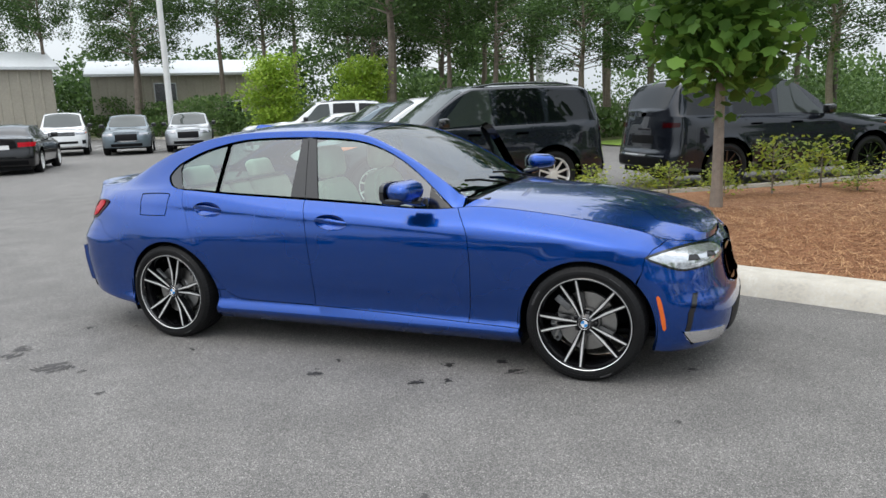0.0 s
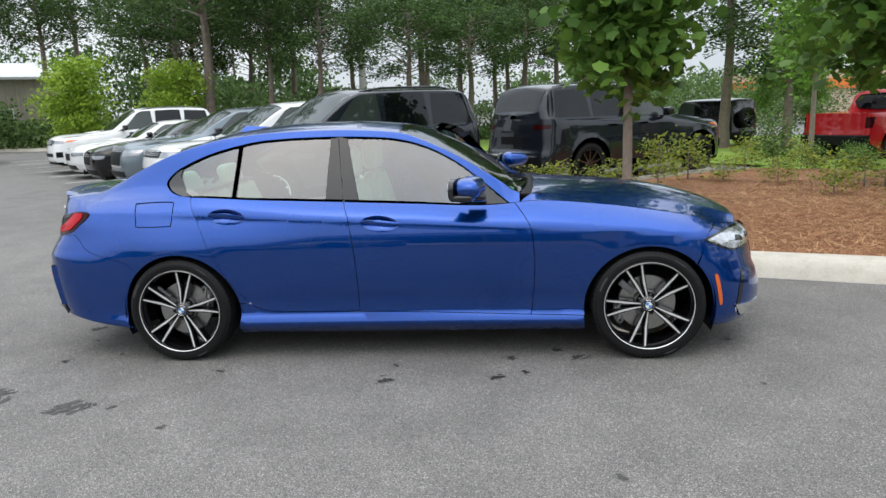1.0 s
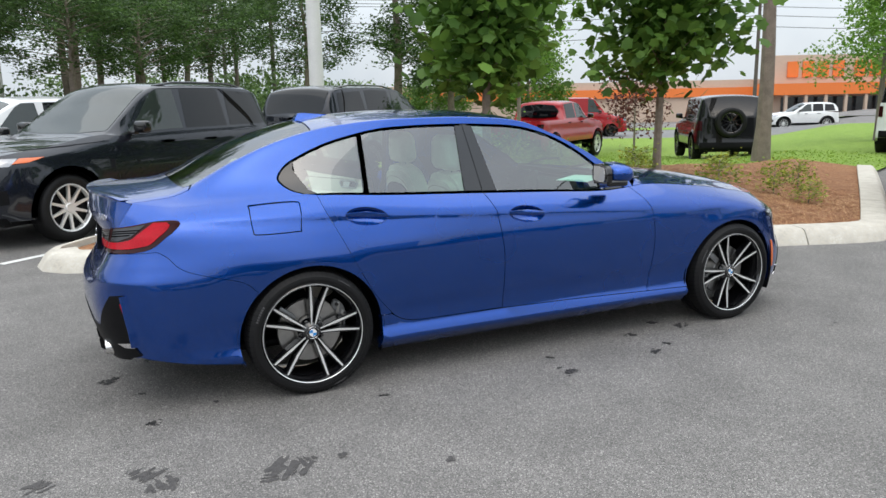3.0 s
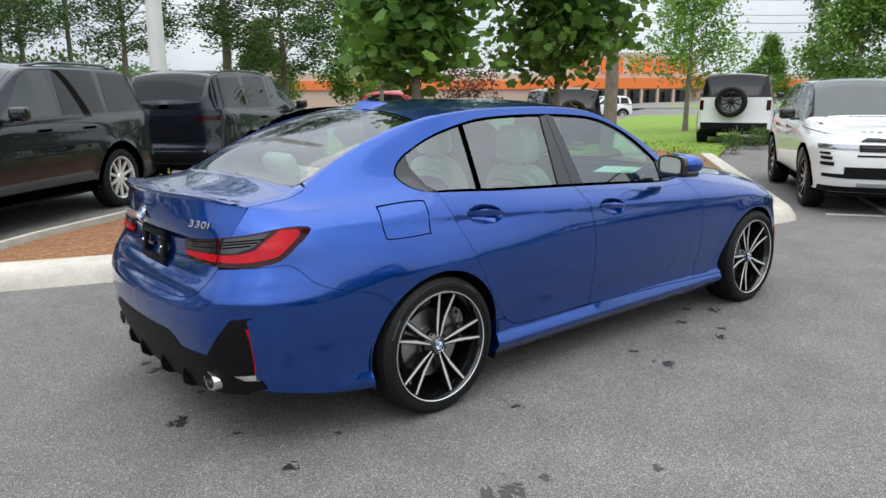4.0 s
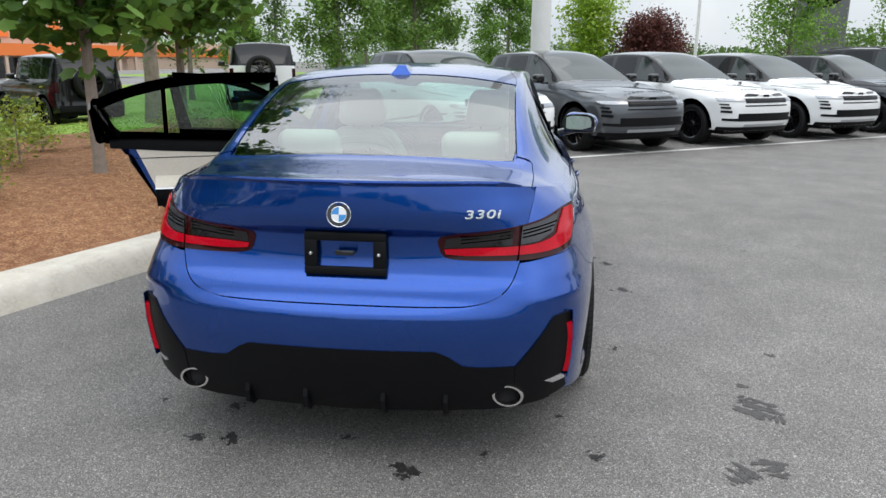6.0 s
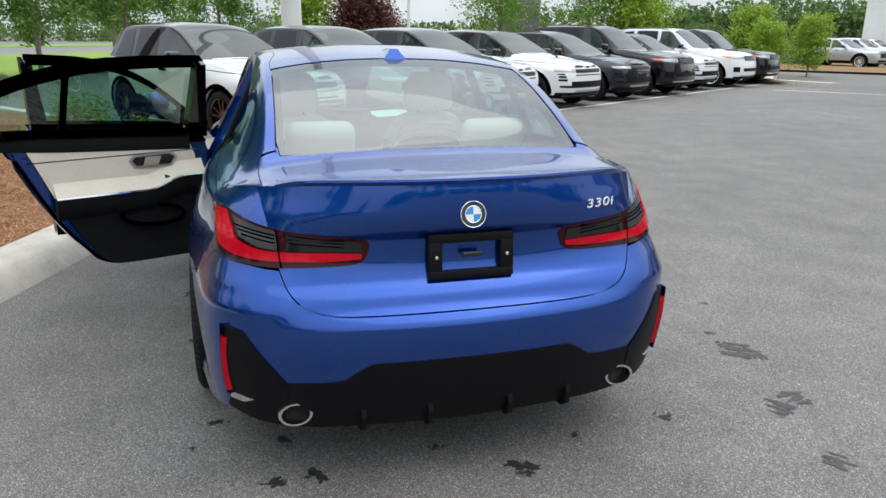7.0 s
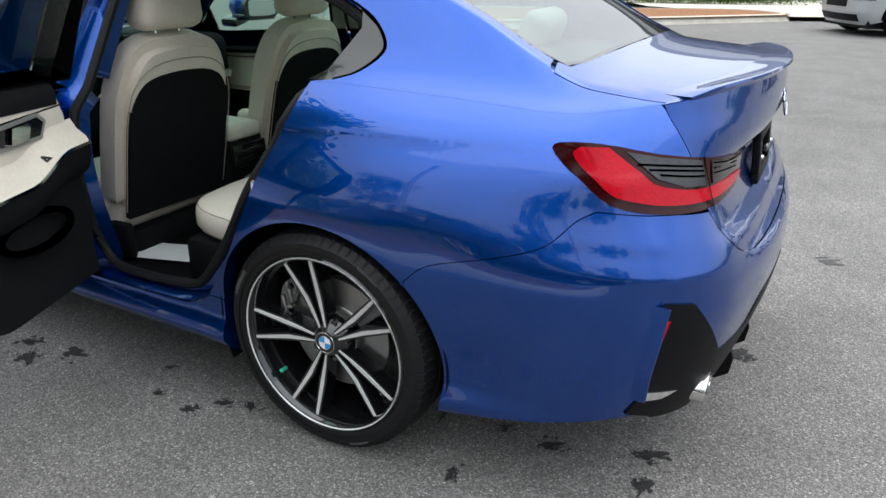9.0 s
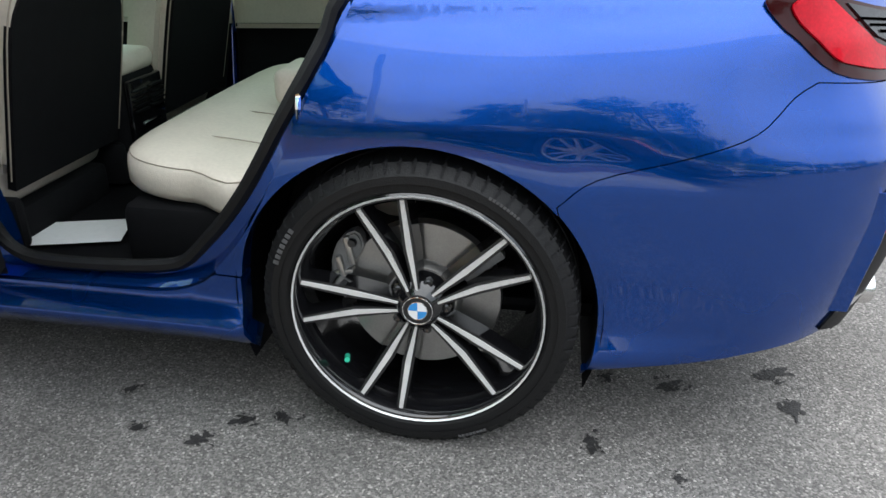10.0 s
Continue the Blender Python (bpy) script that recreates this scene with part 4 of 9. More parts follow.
HW = 0.235 / 2
for cx, o, ph in ((0.0, -1, 10), (2.853, -1, -21), (0.0, 1, -17), (2.853, 1, 20)):
    wheel = empty("wheel")
    wheel.parent = car
    M = Matrix.Translation((cx, o * (0.913 - HW), 0.324))
    make_wheel(wheel, M, o, phase=ph)
    # brake disc and caliper
    bm = bmesh.new()
    lathe(bm, [(0.0, o * 0.045), (0.075, o * 0.045), (0.078, o * 0.03), (0.085, o * 0.022), (0.165, o * 0.022), (0.167, o * 0.018), (0.167, -o * 0.004), (0.08, -o * 0.006)], 48, M)
    bmesh.ops.recalc_face_normals(bm, faces=bm.faces)
    part("brake_disc", bm, DISC, wheel)
    bm = bmesh.new()
    MC = M @ Matrix.Rotation(radians(12 if cx < 1 else 200), 4, "Y")
    prism(bm, rounded([(0.095, 0.135), (0.105, 0.172), (0.15, 0.15), (0.178, 0.09), (0.172, 0.03), (0.135, 0.035), (0.138, 0.085)], 3, True), o * 0.01, o * 0.046, "y", MC)
    bmesh.ops.bevel(bm, geom=[e for e in bm.edges if len(e.link_faces) == 2 and e.calc_face_angle(0) > 1.2], offset=0.005, segments=2, affect="EDGES")
    caliper = part("brake_caliper", bm, CALIPER, wheel)
    for a0, a1, c0, c1, d0 in ((0.118, 0.132, 0.10, 0.165, 0.054), (0.145, 0.158, 0.045, 0.125, 0.056), (0.128, 0.170, 0.082, 0.092, 0.053)):
        bm = bmesh.new()
        box(bm, (a0, min(o * 0.03, o * d0), c0), (a1, max(o * 0.03, o * d0), c1), MC, 0.004)
        part("caliper_rib", bm, DISC, caliper)
    for a0, c0 in ((0.115, 0.150), (0.160, 0.055)):
        bm = bmesh.new()
        lathe(bm, [(0.0, o * 0.056), (0.008, o * 0.056), (0.010, o * 0.052), (0.010, o * 0.04)], 12, MC @ Matrix.Translation((a0, 0, c0)))
        bmesh.ops.recalc_face_normals(bm, faces=bm.faces)
        part("caliper_bolt", bm, BLACK_GLOSS, caliper)
    bm = bmesh.new()
    box(bm, (-0.05, -0.012, -0.02), (0.05, 0.012, 0.02), M @ Matrix.Rotation(radians(40), 4, "Y") @ Matrix.Translation((-0.16, o * 0.05, 0.0)), 0.006)
    part("brake_pad_clip", bm, CALIPER, wheel)
    if o > 0 and cx < 1:
        tube("valve_cap", [M @ Vector((0.155, o * 0.085, -0.13)), M @ Vector((0.148, o * 0.112, -0.122))], 0.006, GREEN_CAP, wheel, label="green valve cap")
    # arch liner
    bm = bmesh.new()
    c = Matrix.Translation((cx + (0.010 if cx < 1 else 0.002), 0, 0.308))
    lathe(bm, [(0.10, o * 0.55), (0.385, o * 0.55), (0.385, o * 0.875)], 30, c, radians(-112), radians(112))
    part("wheel_arch_liner", bm, BLACK_MATT, car)

# underbody and cabin tub
bm = bmesh.new()
box(bm, (-0.66, -0.66, 0.205), (3.35, 0.66, 0.25), bevel=0.02)
part("underbody", bm, BLACK_MATT, car)
bm = bmesh.new()
box(bm, (0.40, -0.80, 0.17), (2.45, 0.80, 0.245), bevel=0.02)
part("cabin_floor", bm, DARK_FABRIC, car)
bm = bmesh.new()
box(bm, (-0.75, -0.62, 0.22), (-0.32, 0.62, 0.98), bevel=0.03)
part("inner_bulkhead", bm, BLACK_MATT, car)
bm = bmesh.new()
box(bm, (2.2, -0.62, 0.25), (3.30, 0.62, 0.70), bevel=0.03)
part("inner_bulkhead", bm, BLACK_MATT, car)


# ---- cabin ----
def pad(bm, lo, hi, bevel, m=None, bow=0.0, taper=None):
    box(bm, lo, hi, m, bevel, 4, taper)


STITCH = plain("cream_stitching", (0.34, 0.29, 0.23), 0.7, vary=0.1)


def front_seat(y):
    seat = empty("front_seat")
    seat.parent = car
    m = Matrix.Translation((1.22, y, 0))
    bm = bmesh.new()
    pad(bm, (-0.10, -0.25, 0.34), (0.46, 0.25, 0.50), 0.06, m)
    part("seat_cushion", bm, CREAM, seat)
    for b0 in (-0.27, 0.19):
        bm = bmesh.new()
        pad(bm, (-0.06, b0, 0.42), (0.44, b0 + 0.08, 0.555), 0.035, m)
        part("side_bolster", bm, CREAM, seat, angle=60)
    lean = m @ Matrix.Translation((-0.075, 0, 0.46)) @ Matrix.Rotation(radians(-13), 4, "Y")
    shape = lambda c: Vector((c.x, c.y * (1.0 - 0.30 * max(0, (c.z - 0.40) / 0.22) ** 1.5), c.z))  # noqa: E731
    bm = bmesh.new()
    pts = [(0, -0.255), (0.10, -0.262), (0.36, -0.262), (0.47, -0.245), (0.56, -0.20), (0.605, -0.13), (0.615, 0)]
    out = rounded([(b, a) for a, b in pts] + [(-b, a) for a, b in pts[::-1][1:]], 3)
    prism(bm, out, -0.075, 0.07, "x", lean)
    bmesh.ops.bevel(bm, geom=[e for e in bm.edges if len(e.link_faces) == 2 and e.calc_face_angle(0) > 1.2], offset=0.035, segments=4, affect="EDGES")
    part("backrest", bm, CREAM, seat, angle=60)
    bm = bmesh.new()
    pts = [(-0.03, -0.232), (0.32, -0.232), (0.43, -0.205), (0.485, -0.14), (0.50, 0)]
    out = rounded([(b, a) for a, b in pts] + [(-b, a) for a, b in pts[::-1][1:]], 3)
    prism(bm, out, -0.082, -0.06, "x", lean)
    part("backrest_shell", bm, DARK_FABRIC, seat, "black back panel with map pocket")
    tube("seam", [lean @ Vector((-0.078, b, a)) for b, a in rounded([(-0.242, 0.0), (-0.242, 0.34), (-0.21, 0.47), (-0.13, 0.53), (0.0, 0.545), (0.13, 0.53), (0.21, 0.47), (0.242, 0.34), (0.242, 0.0)], 3)], 0.0022, STITCH, seat, 5)
    bm = bmesh.new()
    head = lean @ Matrix.Translation((0.035, 0, 0.72)) @ Matrix.Rotation(radians(12), 4, "Y")
    box(bm, (-0.065, -0.145, -0.10), (0.06, 0.145, 0.115), head, 0.05, 4, lambda c: Vector((c.x - 0.25 * max(0, c.z) ** 1.5, c.y * (1 - 2.2 * max(0, c.z)), c.z)))
    rest = part("headrest", bm, CREAM, seat, angle=60)
    bm = bmesh.new()
    box(bm, (-0.02, 0.132, 0.02), (0.012, 0.149, 0.06), head, 0.004)
    part("release_button", bm, DARK_FABRIC, rest)
    for dy in (-0.055, 0.055):
        tube("headrest_post", [lean @ Vector((0.0, dy, 0.58)), lean @ Vector((0.03, dy, 0.68))], 0.007, CHROME, seat)
    bm = bmesh.new()
    box(bm, (-0.12, -0.2, 0.24), (0.40, 0.2, 0.35), m, 0.02)
    part("seat_base", bm, DARK_FABRIC, seat)
    for b0 in (-0.26, 0.22):
        bm = bmesh.new()
        box(bm, (-0.16, b0, 0.26), (0.40, b0 + 0.04, 0.40), m, 0.02)
        part("side_valance", bm, DARK_FABRIC, seat)


front_seat(0.39)
front_seat(-0.375)

bench = empty("rear_seat")
bench.parent = car
bm = bmesh.new()
half = [(0.42, 0.57), (0.60, 0.625), (0.73, 0.61), (0.805, 0.545), (0.832, 0.42), (0.838, 0.2)]
plan_ = rounded(half + [(x, -y) for x, y in half[::-1]], 5, True)
prev = None
for h_, d_ in ((0.395, 0.030), (0.402, 0.010), (0.42, 0.0), (0.450, 0.0), (0.474, 0.003), (0.489, 0.012), (0.497, 0.028), (0.503, 0.07), (0.505, 0.15)):
    ring = [bm.verts.new((0.63 + (x - 0.63) * (1 - d_ / 0.21), y * (1 - d_ / 0.62), h_ + (x - 0.45) * 0.07)) for x, y in plan_]
    if prev:
        for k in range(len(ring)):
            kk = (k + 1) % len(ring)
            bm.faces.new((prev[k], prev[kk], ring[kk], ring[k]))
    else:
        bm.faces.new(ring)
    prev = ring
bm.faces.new(prev)
bmesh.ops.recalc_face_normals(bm, faces=bm.faces)
part("seat_cushion", bm, CREAM, bench, angle=60)
rim_ = [(0.63 + (x - 0.63) * 0.955, y * 0.985, 0.486 + (x - 0.45) * 0.07) for x, y in plan_]
tube("seam", rim_, 0.0016, STITCH, bench, 5, closed=True)
for yc in (0.42, 0.16, -0.16, -0.42):
    tube("seam", [(0.46, yc, 0.5055), (0.58, yc - 0.01, 0.5145), (0.735, yc - 0.015, 0.524)], 0.0018, STITCH, bench, 5)
bm = bmesh.new()
box(bm, (0.42, -0.64, 0.22), (0.79, 0.64, 0.405), None, 0.03)
part("seat_plinth", bm, DARK_FABRIC, bench)
lean = Matrix.Translation((0.16, 0, 0.46)) @ Matrix.Rotation(radians(-24), 4, "Y")
for y0, y1 in ((0.13, 0.655), (-0.655, -0.13), (-0.125, 0.125)):
    bm = bmesh.new()
    pad(bm, (-0.10, y0, -0.02), (0.05, y1, 0.58), 0.045, lean)
    part("backrest", bm, CREAM, bench, angle=60)
for y in (0.37, -0.37):
    bm = bmesh.new()
    box(bm, (-0.05, -0.14, 0.57), (0.05, 0.14, 0.745), lean @ Matrix.Translation((0, y, 0)), 0.045, 4)
    part("headrest", bm, CREAM, bench, angle=60)
bm = bmesh.new()
box(bm, (-0.02, -0.11, 0.525), (0.46, 0.11, 0.635), Matrix.Translation((0.12, 0, 0.0)), 0.03, 3)
part("armrest", bm, CREAM, bench, "folded-down cream armrest")
bm = bmesh.new()
box(bm, (-0.62, -0.60, 1.0), (-0.02, 0.60, 1.02), None, 0.008)
part("parcel_shelf", bm, plain("pale_shelf_cloth", (0.13, 0.125, 0.115), 0.9, vary=0.1, scale=40, bump=0.1, bscale=500), car)
for y in (0.10, -0.10):
    tube("belt_guide", [(-0.14, y, 1.02), (-0.10, y, 1.06)], 0.012, DARK_FABRIC, car, 6)

console = empty("centre_console")
console.parent = car
bm = bmesh.new()
box(bm, (1.06, -0.115, 0.24), (1.85, 0.125, 0.60), None, 0.03, 3, lambda c: Vector((c.x, c.y, c.z - 0.08 * max(0, c.x - 1.3) if c.z > 0.4 else c.z)))
part("console_body", bm, DARK_FABRIC, console)
bm = bmesh.new()
box(bm, (1.055, -0.105, 0.585), (1.36, 0.105, 0.655), None, 0.028, 3)
part("armrest_lid", bm, CREAM, console)
bm = bmesh.new()
box(bm, (1.042, -0.10, 0.38), (1.065, 0.10, 0.575), None, 0.008)
vent = part("rear_vent", bm, BLACK_GLOSS, console)
for k in range(5):
    for s in (-1, 1):
        bm = bmesh.new()
        box(bm, (1.032, s * 0.05 - 0.038, 0.475 + 0.016 * k), (1.044, s * 0.05 + 0.038, 0.481 + 0.016 * k))
        part("vent_slat", bm, BLACK_MATT, vent)
bm = bmesh.new()
box(bm, (1.036, -0.05, 0.425), (1.044, 0.05, 0.436), None, 0.002)
part("vent_trim", bm, CHROME, vent)

dash = empty("dashboard")
dash.parent = car
bm = bmesh.new()
box(bm, (1.78, -0.72, 0.50), (2.14, 0.72, 0.93), None, 0.07, 4)
part("dash_top", bm, DARK_FABRIC, dash)
bm = bmesh.new()
box(bm, (1.775, -0.70, 0.70), (1.80, 0.70, 0.745), None, 0.008)
part("dash_strip", bm, CHROME, dash)
bm = bmesh.new()
box(bm, (1.76, -0.18, 0.88), (1.785, 0.60, 1.01), None, 0.01)
part("dash_screen", bm, BLACK_GLOSS, dash)
tilt = Matrix.Translation((1.66, 0.375, 0.83)) @ Matrix.Rotation(radians(64), 4, "Y")
tube("steering_wheel", [tilt @ Vector((0.185 * math.cos(w), 0.185 * math.sin(w), 0)) for w in np.linspace(0, 2 * math.pi, 33)[:-1]], 0.016, DARK_FABRIC, dash, 8, True)
bm = bmesh.new()
box(bm, (-0.06, -0.08, -0.02), (0.06, 0.08, 0.03), tilt, 0.02, 3)
for w in (0, 90, -90):
    box(bm, (0.0, -0.02, -0.008), (0.18, 0.02, 0.012), tilt @ Matrix.Rotation(radians(w), 4, "Z"), 0.006)
part("steering_hub", bm, DARK_FABRIC, dash)
bm = bmesh.new()
box(bm, (-0.09, -0.14, 0), (0.09, 0.14, 0.002), Matrix.Translation((2.0, -0.36, 0.957)) @ Matrix.Rotation(radians(-8), 4, "Y") @ Matrix.Rotation(radians(12), 4, "Z"))
tagged(part("paper_sheet", bm, PAPER), "white paper form lying on the car's dashboard", "paper")
bm = bmesh.new()
box(bm, (-0.125, -0.075, 0), (0.125, 0.075, 0.002), Matrix.Translation((1.00, 0.52, 0.262)) @ Matrix.Rotation(radians(17), 4, "Z"))
tagged(part("paper_mat", bm, PAPER), "white protective paper mat on the rear footwell carpet", "paper mat")

# linings: roof, pillars, right-hand doors
LINER = plain("pale_headliner", (0.50, 0.49, 0.46), 0.9, vary=0.05)
panel("headliner", S.top, roof, LINER, car, 0.08, gap=0.01, depth=0, lift=-0.04)
for nm, pl, dr in (("front_door_lining", f_door, right_front_door), ("rear_door_lining", r_door, right_rear_door)):
    ar = np.array(pl)
    lo, hi = ar[:, 0].min() + 0.04, ar[:, 0].max() - 0.06
    if nm.startswith("rear"):
        lo += 0.30
    panel(nm, S.side, [(lo, 0.62), (hi, 0.60), (hi, 0.86), (lo, 0.90)], CREAM, dr, 0.06, 0, 0.02, lift=-0.085)
    panel(nm, S.side, [(lo, 0.87), (hi, 0.84), (hi, 0.91), (lo, 0.945)], DARK_FABRIC, dr, 0.06, 0, 0.02, lift=-0.08)
    panel(nm, S.side, [(lo + 0.05, 0.32), (hi, 0.30), (hi, 0.62), (lo, 0.64)], DARK_FABRIC, dr, 0.06, 0, 0.02, lift=-0.08)

# ---- windows and door frames ----
def line_top(p, q, k=8):
    return [S.on_top(p[0] + (q[0] - p[0]) * i / k, p[1] + (q[1] - p[1]) * i / k) for i in range(k + 1)]


b_rear = line_top((0.935, 0.975), (0.955, 1.352))
b_front = line_top((1.145, 0.965), (1.06, 1.351))
d_rear, d_front = line_top((0.345, 1.0), (0.362, 1.318)), line_top((0.374, 1.0), (0.392, 1.322))
b_gap = line_top((1.05, 0.972), (1.003, 1.352))


def dlo_between(x0, x1):
    """The window line's upper edge from x1 back to x0."""
    return [p for p in DLO_T if x0 < p[0] < x1 and p[1] > 0.06]


front_glass = b_front[::-1] + [(x, 0.012) for x in np.linspace(1.16, 2.0, 20)] + [S.on_top(1.99, 0.97)] + dlo_between(1.07, 1.985)
rear_glass = d_front[::-1] + [(x, 0.012) for x in np.linspace(0.39, 0.93, 12)] + b_rear + dlo_between(0.41, 0.945)
quarter_glass = [(0.06, 0.03)] + [(x, 0.014) for x in np.linspace(0.10, 0.34, 6)] + d_rear[1:] + dlo_between(-0.02, 0.35) + [S.on_top(0.0, 1.12)]
a_tri = [(1.90, 0.01), (2.06, 0.01), S.on_top(2.03, 0.95), S.on_top(1.90, 1.055)]
c_tri = [(0.02, 0.012), (0.10, 0.012), S.on_top(0.05, 1.05), S.on_top(-0.01, 1.15), S.on_top(0.0, 1.19), S.on_top(-0.06, 1.15), S.on_top(-0.09, 1.11), S.on_top(-0.07, 1.07)]
top_f = [p for p in DLO_T if p[0] >= 1.0]
top_r = [p for p in DLO_T if p[0] <= 1.005]
belt_f, belt_r = [(x, 0.004) for x in np.linspace(1.055, 2.05, 20)], [(x, 0.004) for x in np.linspace(0.03, 1.045, 20)]
for flip, mf, mr, df, dr in ((lambda q: q, None, None, right_front_door, right_rear_door), (other_top, DOOR_F, DOOR_R, left_front_door, left_rear_door)):
    th = 0.012 if mf is None else 0.065
    panel("window_pane", S.top, flip(front_glass), CAR_GLASS, df, 0.06, 0.0, 0.003, -0.012, m=mf)
    panel("window_pane", S.top, flip(rear_glass), CAR_GLASS, dr, 0.06, 0.0, 0.003, -0.012, m=mr)
    panel("quarter_pane", S.top, flip(quarter_glass), CAR_GLASS, dr, 0.05, 0.0, 0.003, -0.012, m=mr)
    door_top = top_r if mr is None else [p for p in top_r if p[0] >= 0.0]
    for pl, mm, dd in ((top_f, mf, df), (belt_f, mf, df), (door_top, mr, dr), (belt_r, mr, dr)):
        ribbon("window_frame", S.top, flip(rounded(pl, 2)), 0.011 if mf is None else 0.022, BLACK_GLOSS, dd, -0.003, thick=th, m=mm)
    for pl, mm, dd in ((d_rear, mr, dr),):
        ribbon("window_divider", S.top, flip([(x + 0.014, s) for x, s in pl]), 0.012, BLACK_GLOSS, dd, -0.006, thick=0.03, m=mm)
    half_f = [(1.05, 0.01), (1.146, 0.01)] + b_front[1:] + b_gap[::-1][:-1]
    half_r = [(0.938, 0.01), (1.048, 0.01)] + [(x - 0.001, s) for x, s in b_gap[1:]] + b_rear[::-1][:-1]
    panel("door_post_cover", S.top, flip(half_f), BLACK_GLOSS, df, 0.05, 0.0015, th, -0.006, m=mf)
    panel("door_post_cover", S.top, flip(half_r), BLACK_GLOSS, dr, 0.05, 0.0015, th, -0.006, m=mr)
    panel("mirror_foot", S.top, flip(a_tri), BLACK_GLOSS, df, 0.04, 0.0, 0.01, -0.005, m=mf)
    panel("window_corner", S.top, flip(c_tri), BLACK_GLOSS, car, 0.04, 0.0, 0.012, -0.006)
    if mr is not None:
        ribbon("window_frame", S.top, flip(rounded([p for p in top_r if p[0] < 0.03], 2)), 0.012, BLACK_GLOSS, car, -0.003, thick=0.02)
        ribbon("window_frame", S.top, flip([S.on_top(0.012, 1.19), S.on_top(0.03, 1.14), S.on_top(0.065, 1.06), (0.10, 0.004)]), 0.021, BLACK_MATT, dr, -0.003, thick=th, m=mr)


def outside_handle(x, z, sgn, parent, m=None):
    """A shallow bowl with a bar across it."""
    a, zz = S.at_x(x, z)
    f = (lambda p: p) if sgn < 0 else other

    def bowl(q, h):
        q, h = np.asarray(q, float), np.asarray(h, float)
        rr = ((np.abs(q) - a) / 0.117) ** 2 + ((h - z + 0.08 * (np.abs(q) - a)) / 0.049) ** 2
        dip = 0.034 * np.clip(1 - rr, 0, 1) ** 0.7
        p = S.side(q, h)
        p[:, 1] -= sgn * dip
        return p

    panel("handle_bowl", bowl, f(bowl_oval(x, z)), BLUE, parent, 0.012, 0, 0.0, 0.0, m=m)
    mid = f([(a + dx, z + 0.006 - dx * 0.08) for dx in np.linspace(-0.112, 0.112, 13)])
    pos, nor = surf_frame(S.side, np.array(mid))
    pts = [Vector(p + n * (-0.004 + 0.016 * (1 - (i / 6 - 1) ** 4))) for i, (p, n) in enumerate(zip(pos, nor))]
    bm = bmesh.new()
    prev = None
    for i, p in enumerate(pts):
        w = 0.8 + 0.5 * (1 - abs(i / 6 - 1))
        n = Vector(nor[i])
        up = Vector((0, 0, 1))
        ring = [bm.verts.new(p + up * u * w + n * v) for u, v in ((-0.013, -0.004), (-0.010, 0.005), (0.0, 0.008), (0.010, 0.006), (0.014, -0.003), (0.0, -0.008))]
        if prev:
            for k in range(6):
                bm.faces.new((prev[k], prev[(k + 1) % 6], ring[(k + 1) % 6], ring[k]))
        prev = ring
    bmesh.ops.recalc_face_normals(bm, faces=bm.faces)
    if m is not None:
        bm.transform(m)
    part("door_handle", bm, BLUE, parent, angle=60)


for sg, mf, mr, df, dr in ((-1, None, None, right_front_door, right_rear_door), (1, DOOR_F, DOOR_R, left_front_door, left_rear_door)):
    outside_handle(*HAN_F, sg, df, mf)
    outside_handle(*HAN_R, sg, dr, mr)


def wing_mirror(sg, parent, m=None):
    bm = bmesh.new()
    c = Matrix.Translation((1.81, sg * 0.945, 1.045)) @ Matrix.Rotation(radians(20 * sg), 4, "Z") @ Matrix.Diagonal((1.0, 0.98, 0.94, 1))
    box(bm, (-0.07, -0.115, -0.065), (0.09, 0.115, 0.07), c @ Matrix.Rotation(radians(-8 * sg), 4, "Z"), 0.062, 6, lambda q: Vector((q.x + 0.02 * abs(q.y) / 0.1, q.y, q.z * (1 - 0.25 * max(0, q.y * sg / 0.115)))))
    if m is not None:
        bm.transform(m)
    cap = part("mirror_cap", bm, BLUE, parent, angle=60)
    bm = bmesh.new()
    box(bm, (-0.072, -0.105, -0.072), (0.06, 0.105, -0.030), c @ Matrix.Rotation(radians(-8 * sg), 4, "Z"), 0.016, 3)
    prism(bm, rounded([(-0.105, -0.02), (-0.09, -0.05), (0.0, -0.056), (0.085, -0.05), (0.105, -0.01), (0.10, 0.03), (0.07, 0.052), (0.0, 0.058), (-0.08, 0.05), (-0.103, 0.02)], 3, True), -0.075, -0.045, "x", c @ Matrix.Diagonal((1, 1.04, 1.06, 1)) @ Matrix.Rotation(radians(-8 * sg), 4, "Z"))
    box(bm, (-0.03, -0.06, -0.025), (0.08, 0.06, 0.022), Matrix.Translation((1.84, sg * 0.855, 0.98)) @ Matrix.Rotation(radians(14 * sg), 4, "X"), 0.014)
    if m is not None:
        bm.transform(m)
    part("mirror_base", bm, BLACK_GLOSS, cap)
    bm = bmesh.new()
    prism(bm, rounded([(-0.092, -0.018), (-0.08, -0.042), (0.0, -0.047), (0.075, -0.042), (0.092, -0.008), (0.088, 0.026), (0.062, 0.044), (0.0, 0.049), (-0.07, 0.042), (-0.09, 0.017)], 3, True), -0.079, -0.075, "x", c @ Matrix.Rotation(radians(-8 * sg), 4, "Z") @ Matrix.Rotation(radians(3 * sg), 4, "Z"))
    if m is not None:
        bm.transform(m)
    part("mirror_glass", bm, plain("mirror_silver", (0.8, 0.8, 0.8), 0.02, metal=1.0, vary=0), cap)


wing_mirror(-1, right_front_door)
wing_mirror(1, left_front_door, DOOR_F)

